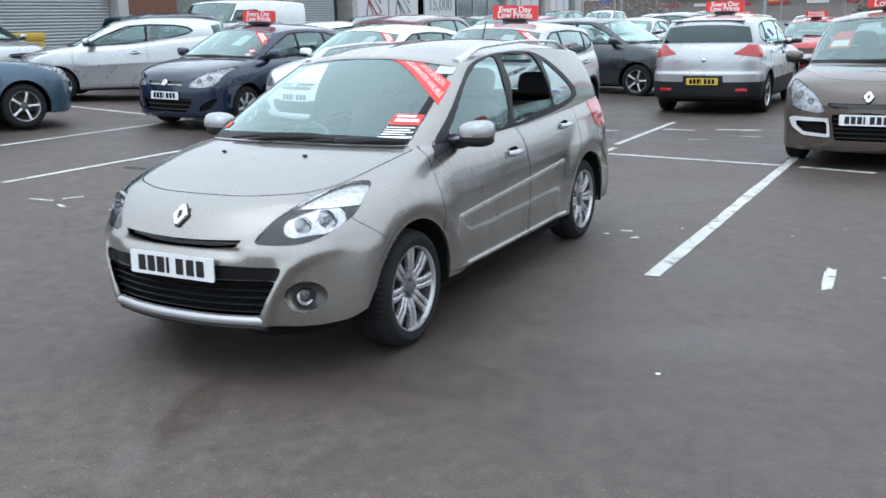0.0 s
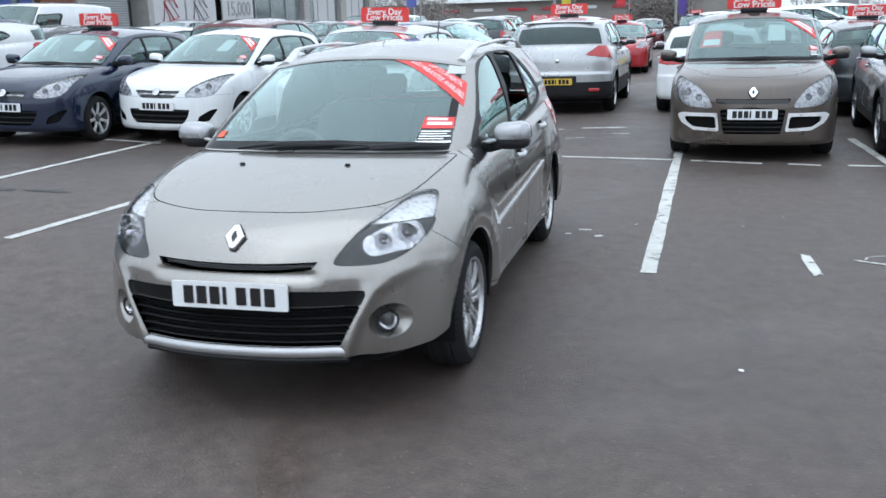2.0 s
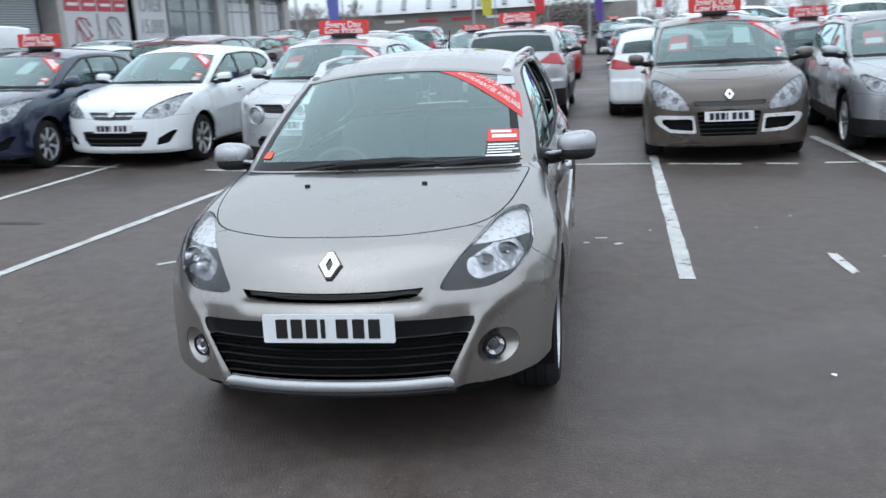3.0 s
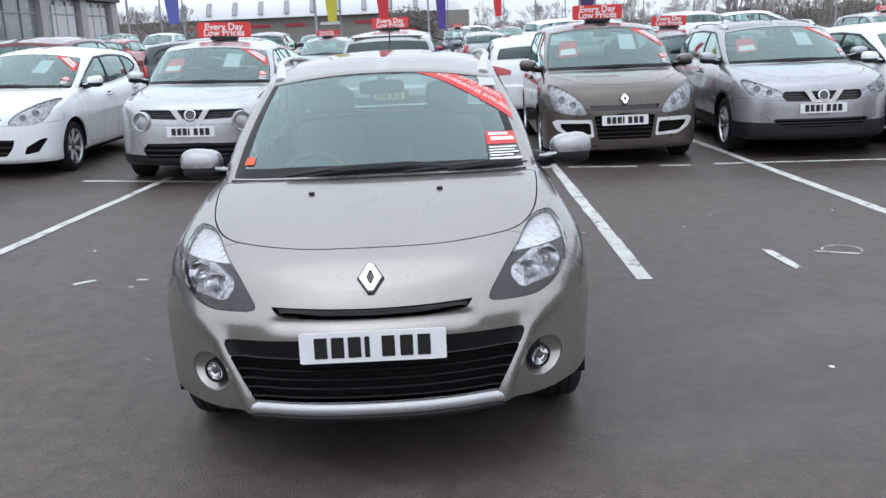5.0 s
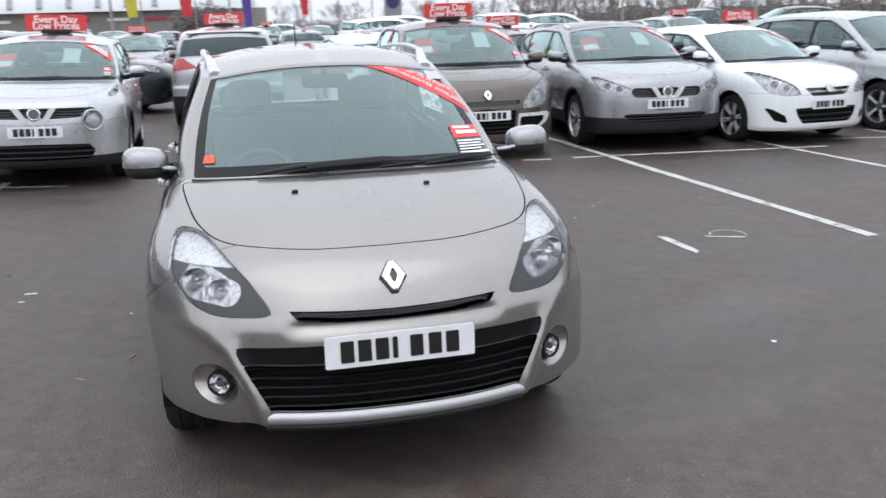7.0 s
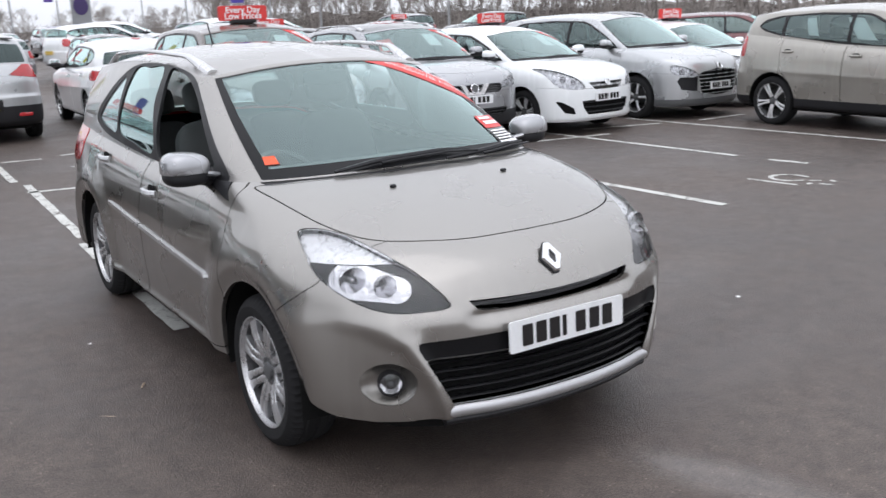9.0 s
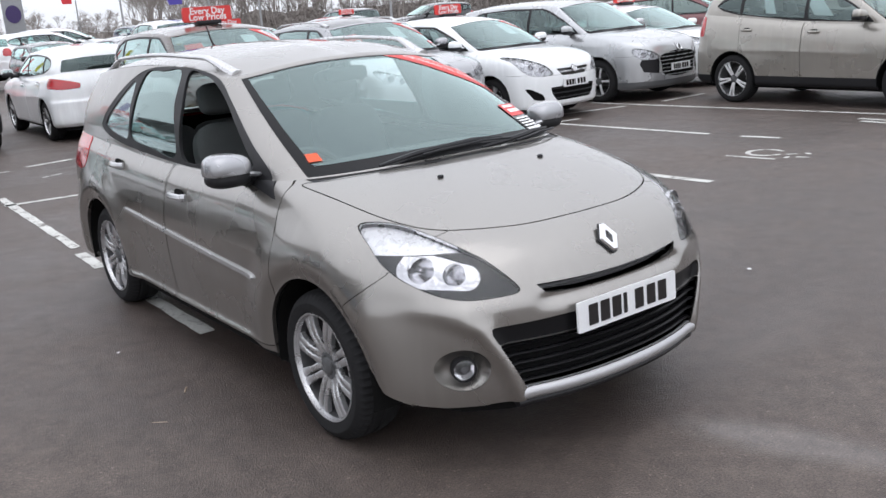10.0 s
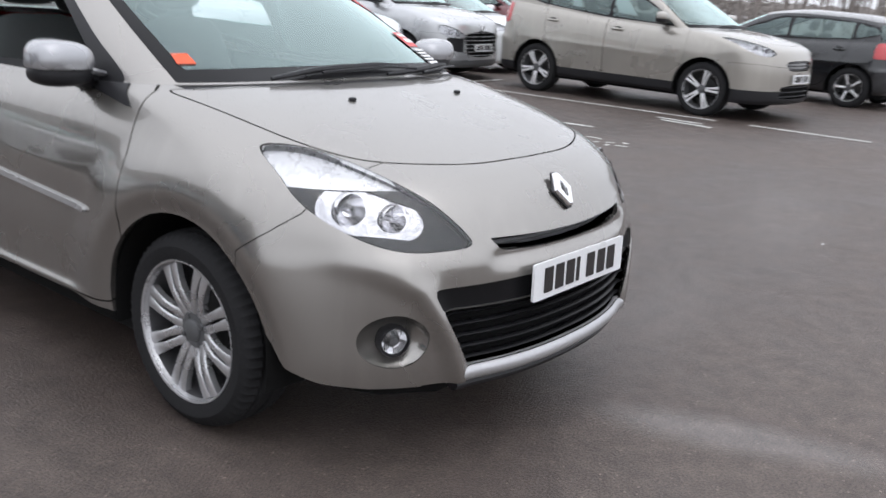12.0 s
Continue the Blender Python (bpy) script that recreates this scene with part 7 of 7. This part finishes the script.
board = wall_block("number_board", 41.6, 45.2, 0.2, 4.3, POSTER, 0.08, 0.1, "white board with large dark lettering")
for text, z in (("OVER", 3.55), ("15,000", 2.45)):
    mesh = text_mesh(text, 1.05, 0.01, 1.0, 0.01)
    mesh.materials.append(SHUTTER)
    t = hang("lettering", mesh, board)
    t.matrix_local = Matrix.Translation((FX + 0.10, 43.4, base_z + z)) @ Matrix.Rotation(radians(90), 4, "Z") @ Matrix.Rotation(radians(90), 4, "X")
shop_window(45.6, 52.0, 0.3, 4.2, 3)
wall_block("stone_quoin", 52.1, 53.0, 0, 4.3, STONE, 0.28, 0.9)
shop_window(53.2, 58.6, 0.3, 4.2, 3)
wall_block("window_poster", 54.4, 58.2, 1.0, 3.9, POSTER, 0.0, 0.05)
wall_block("stone_quoin", 58.7, 59.8, 0, 4.3, STONE, 0.28, 0.9)
shop_window(60.0, 64.8, 0.3, 4.2, 3)
wall_block("window_poster", 60.5, 64.2, 1.0, 3.9, POSTER, 0.0, 0.05)
wall_block("end_pier", 64.9, 66.2, 0, 4.3, STONE, 0.28, 0.9)
bpy.data.objects["shop_terrace"]["category"] = "building"

# yellow grit bin by the shutters
bm = bmesh.new()
boxed(bm, (0.8, 0.9, 0.9), (-17.75, 13.2, 0.54 + 0.45), 0.08)
boxed(bm, (0.86, 0.96, 0.22), (-17.75, 13.2, 0.54 + 0.98), 0.09)
solo("grit_bin", bm, surface("yellow_plastic", (0.50, 0.33, 0.04), 0.5, vary=0.15), "yellow plastic grit bin by the shutter", "bin")

# ---- long white store with a barrel roof, far behind ----
ROOFING = surface("white_roof_sheet", (0.70, 0.71, 0.72), 0.5, vary=0.06, scale=0.2, fine=2)
STORE_WALL = surface("store_wall", (0.26, 0.24, 0.22), 0.8, vary=0.15, scale=0.3, fine=3)
store = thing("store_building", pose(0, 160, 0), "long low store with a white barrel roof", "building")
bm = bmesh.new()
n = 26
rows = []
for i in range(n + 1):
    x = -60 + 70 * i / n
    end = math.sqrt(max(0.0, 1 - max(0, (x - 2) / 8.0) ** 2))
    rows.append([bm.verts.new((x, 12 - 14 * math.cos(a) * (0.4 + 0.6 * end), 4.6 + 5.6 * math.sin(a) * end)) for a in (math.pi * k / 12 for k in range(13))])
for one, two in zip(rows, rows[1:]):
    for k in range(12):
        bm.faces.new((one[k], two[k], two[k + 1], one[k + 1]))
bmesh.ops.remove_doubles(bm, verts=bm.verts, dist=0.001)
bmesh.ops.recalc_face_normals(bm, faces=bm.faces)
part("barrel_roof", bm, ROOFING, store, "white sheet barrel roof")
bm = bmesh.new()
boxed(bm, (70, 1, 4.7), (-25, 0, 2.3), 0.05)
part("front_wall", bm, STORE_WALL, store)
for k in range(13):
    x = -52 + k * 4.4
    bm = bmesh.new()
    tube(bm, [(x, 12 - 14.15 * math.cos(a), 4.6 + 5.7 * math.sin(a)) for a in (0.12, 0.3, 0.5)], 0.42, 6, 0.4)
    part("roof_light", bm, FRAME, store)
for k in range(9):
    bm = bmesh.new()
    boxed(bm, (3.4, 0.2, 0.5), (-50 + k * 6.0, -0.65, 3.3), 0.03)
    part("sign_band", bm, PINK if k % 3 else WHITE, store)

# ---- flags, poles and a totem ----
POLE = surface("grey_pole", (0.38, 0.39, 0.40), 0.5, 0.4, vary=0.1)


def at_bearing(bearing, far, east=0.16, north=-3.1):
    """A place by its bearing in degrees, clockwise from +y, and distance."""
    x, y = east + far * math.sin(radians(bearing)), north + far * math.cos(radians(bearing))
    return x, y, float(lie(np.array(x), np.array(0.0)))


def flag(bearing, far, low, high, wide, colour, name):
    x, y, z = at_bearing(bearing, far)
    ob = thing("flag", pose(x, y, z), f"{name} feather flag on a slim pole", "flag", "feather flags")
    bm = bmesh.new()
    tube(bm, [(0, 0, 0), (0, 0, low), (0.02, 0, high - 0.6), (-0.1, 0, high)], 0.035, 6)
    part("pole", bm, POLE, ob)
    bm = bmesh.new()
    n = 14
    rows = []
    for i in range(n + 1):
        u = i / n
        w = wide * (0.35 + 0.65 * math.sin(math.pi * min(1, 0.12 + 0.55 * u)))
        sway = 0.10 * math.sin(5 * u)
        rows.append([bm.verts.new((-k / 4 * w - 0.25 * (1 - u) * wide, sway * (k / 4), low + (high - low) * u)) for k in range(5)])
    for one, two in zip(rows, rows[1:]):
        for k in range(4):
            bm.faces.new((one[k], one[k + 1], two[k + 1], two[k]))
    part("banner", bm, surface(name + "_cloth", colour, 0.7, vary=0.12, scale=2), ob, f"{name} printed banner")


for row in ((-13.5, 42, 2.0, 6.0, 0.75, (0.12, 0.14, 0.42), "blue"), (-4.3, 46, 2.1, 6.0, 0.7, (0.55, 0.50, 0.05), "yellow"), (-1.2, 50, 2.2, 6.0, 0.75, (0.60, 0.04, 0.05), "red"),
            (2.2, 52, 1.6, 6.0, 0.6, (0.10, 0.06, 0.30), "purple"), (5.6, 56, 2.2, 6.0, 0.6, (0.60, 0.04, 0.05), "red"), (9.3, 58, 3.2, 6.0, 0.8, (0.10, 0.06, 0.30), "purple"),
            (13.9, 60, 3.4, 6.5, 0.9, (0.60, 0.04, 0.05), "red"), (20.0, 60, 3.0, 6.5, 1.4, (0.08, 0.06, 0.35), "purple"), (28.5, 62, 3.0, 6.5, 1.6, (0.60, 0.04, 0.05), "red")):
    flag(*row)
for k, (bearing, far) in enumerate(((-16.6, 60), (-14.8, 75), (-5.8, 55), (1.0, 70), (7.5, 80), (16.8, 75), (21.2, 60), (24.5, 70), (32.0, 60))):
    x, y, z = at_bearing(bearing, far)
    ob = thing("lamp_post", pose(x, y, z), "tall grey car park lamp post", "lamp post", "lamp posts")
    bm = bmesh.new()
    tube(bm, [(0, 0, 0), (0, 0, 2), (0, 0, 9)], [0.10, 0.08, 0.05], 8)
    part("post", bm, POLE, ob)
    bm = bmesh.new()
    boxed(bm, (0.9, 0.25, 0.10), (0.3, 0, 9.0), 0.03)
    part("lamp_head", bm, POLE, ob)
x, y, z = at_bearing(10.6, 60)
totem = thing("totem_sign", pose(x, y, z, 0, 0, -10), "grey totem sign with a purple disc", "sign")
bm = bmesh.new()
boxed(bm, (1.1, 0.3, 5.2), (0, 0, 2.6), 0.04)
part("body", bm, FRAME, totem)
bm = bmesh.new()
slab(bm, [(0.42 * math.cos(a * math.pi / 16), 3.0 + 0.5 * math.sin(a * math.pi / 16)) for a in range(32)], 0.05, Matrix.Translation((0, -0.2, 0)))
part("disc", bm, surface("purple_print", (0.05, 0.03, 0.12), 0.5), totem)

# ---- bare woods behind ----
# far woods: both tones paled, distance haze put into the colour
TWIG = surface("bare_twigs", (0.28, 0.25, 0.23), 0.9, vary=0.3, scale=0.5, fine=3)
SCRUB = surface("dark_scrub", (0.20, 0.18, 0.165), 0.95, vary=0.15, scale=0.3, fine=2)


def bare_tree(verts, faces, rnd, x, y, z, height):
    def limb(p, way, length, r, depth):
        q = p + way * length
        side = way.cross(Vector((rnd.uniform(-1, 1), rnd.uniform(-1, 1), 0.1))).normalized()
        other = way.cross(side)
        k = len(verts)
        for c, rr in ((p, r), (q, r * 0.6)):
            for a in range(3):
                verts.append(tuple(c + (side * math.cos(a * 2.094) + other * math.sin(a * 2.094)) * rr))
        for a in range(3):
            b = (a + 1) % 3
            faces.append((k + a, k + b, k + 3 + b, k + 3 + a))
        if depth == 0:
            return
        for _ in range(rnd.choice((3, 3, 4)) if depth > 1 else 5):
            t = (way + Vector((rnd.uniform(-1, 1), rnd.uniform(-1, 1), rnd.uniform(-0.2, 0.6))) * 0.62).normalized()
            limb(p.lerp(q, rnd.uniform(0.55, 1.0)), t, length * rnd.uniform(0.55, 0.78), max(r * 0.5, 0.013), depth - 1)
    limb(Vector((x, y, z)), Vector((rnd.uniform(-0.22, 0.22), rnd.uniform(-0.22, 0.22), 1)).normalized(), height * 0.34, height * 0.009, 4)


TREES = []
for seed in range(10):
    v, f = [], []
    bare_tree(v, f, random.Random(seed), 0, 0, 0, 10.0)
    TREES.append((np.array(v), np.array(f)))


def wood(name, label, spans, seed):
    """Bare trees scattered between two bearings and two distances: spans of (bearing, bearing, near, far, low, high, count)."""
    rnd = random.Random(seed)
    verts, faces, base = [], [], 0
    for b0, b1, d0, d1, h0, h1, count in spans:
        for _ in range(count):
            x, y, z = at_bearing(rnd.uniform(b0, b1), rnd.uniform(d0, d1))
            v, f = rnd.choice(TREES)
            a, k = rnd.uniform(0, 6.28), rnd.uniform(h0, h1) / 10
            turned = np.stack([v[:, 0] * math.cos(a) - v[:, 1] * math.sin(a), v[:, 0] * math.sin(a) + v[:, 1] * math.cos(a), v[:, 2]], 1)
            verts.append(turned * k + (x, y, z - 0.2))
            faces.append(f + base)
            base += len(v)
    v, f = np.concatenate(verts), np.concatenate(faces)
    mesh = bpy.data.meshes.new(name)
    mesh.from_pydata(v.tolist(), [], f.tolist())
    mesh.shade_smooth()
    mesh.materials.append(TWIG)
    return tagged(new(name, mesh), label, "trees", kind="stuff")


wood("bare_wood", "bare brown winter trees behind the car park", [(18, 42, 80, 125, 6, 12, 170), (38, 85, 60, 110, 9, 15, 230), (-18, -13, 110, 130, 5, 7, 14), (4, 18, 125, 155, 4, 7, 50), (3, 22, 120, 148, 2.4, 4.0, 150), (20, 44, 90, 112, 2.6, 4.5, 150), (40, 86, 90, 110, 3, 5, 120)], 3)


def scrub(name, spans, count, seed):
    rnd = random.Random(seed)
    bm = bmesh.new()
    for _ in range(count):
        b0, b1, d0, d1, h0, h1 = rnd.choice(spans)
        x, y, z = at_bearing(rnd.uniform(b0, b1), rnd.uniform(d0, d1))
        h = rnd.uniform(h0, h1)
        for k in range(150):
            a, r, c = rnd.uniform(0, 6.28), rnd.random() ** 0.5 * h * 0.8, rnd.random() ** 0.8 * h
            p = Vector((x + r * math.cos(a), y + r * math.sin(a), z + c * (1 - 0.3 * r / h)))
            e = [Vector((rnd.uniform(-1, 1), rnd.uniform(-1, 1), rnd.uniform(-0.6, 1))).normalized() * rnd.uniform(0.07, 0.22) for _ in range(3)]
            bm.faces.new([bm.verts.new(p + q) for q in e])
    ob = solo(name, bm, SCRUB, "dense dark winter scrub and hedge", "hedge", kind="stuff")
    return ob


def ridge(name, b0, b1, far, height, seed):
    """The thick of a far wood: a ragged bank of brushwood between two bearings."""
    rnd = random.Random(seed)
    n = int((b1 - b0) * far / 40)
    verts, faces = [], []
    lump = [rnd.uniform(0.8, 1.15) for _ in range(n // 5 + 3)]
    for i in range(n + 1):
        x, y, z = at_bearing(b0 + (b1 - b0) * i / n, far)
        u, k = i / 5 - i // 5, i // 5
        h = height * (lump[k] * (1 - u) + lump[k + 1] * u) * rnd.uniform(0.88, 1.08)
        out = Vector((x, y, 0)).normalized()
        for q, (back, up) in enumerate(((-1.5, -0.3), (-1.0, 0.35), (-0.3, 0.7), (0.6, 0.92), (1.2, 1.0), (3.0, 0.8))):
            jit = rnd.uniform(-0.5, 0.5)
            verts.append((x + out.x * (back + jit), y + out.y * (back + jit), z + h * up * rnd.uniform(0.93, 1.07)))
    for i in range(n):
        for q in range(5):
            faces.append((i * 6 + q, i * 6 + 6 + q, i * 6 + 7 + q, i * 6 + 1 + q))
    mesh = bpy.data.meshes.new(name)
    mesh.from_pydata(verts, [], faces)
    mesh.materials.append(SCRUB)
    return tagged(new(name, mesh), "dense brown bank of bare brushwood", "hedge", kind="stuff")


ridge("brushwood", 18, 86, 114, 2.3, 2)
ridge("brushwood", 3, 24, 152, 1.6, 4)
ridge("brushwood", -19, -13, 138, 2.4, 6)
scrub("hedge", [(3, 18, 125, 150, 1.6, 2.6), (18, 42, 85, 115, 1.8, 3.6), (38, 85, 65, 100, 2.0, 4.0), (-19, -13, 110, 135, 2.5, 4.0), (-0.6, 0.2, 92, 93, 3.5, 4.2)], 330, 5)
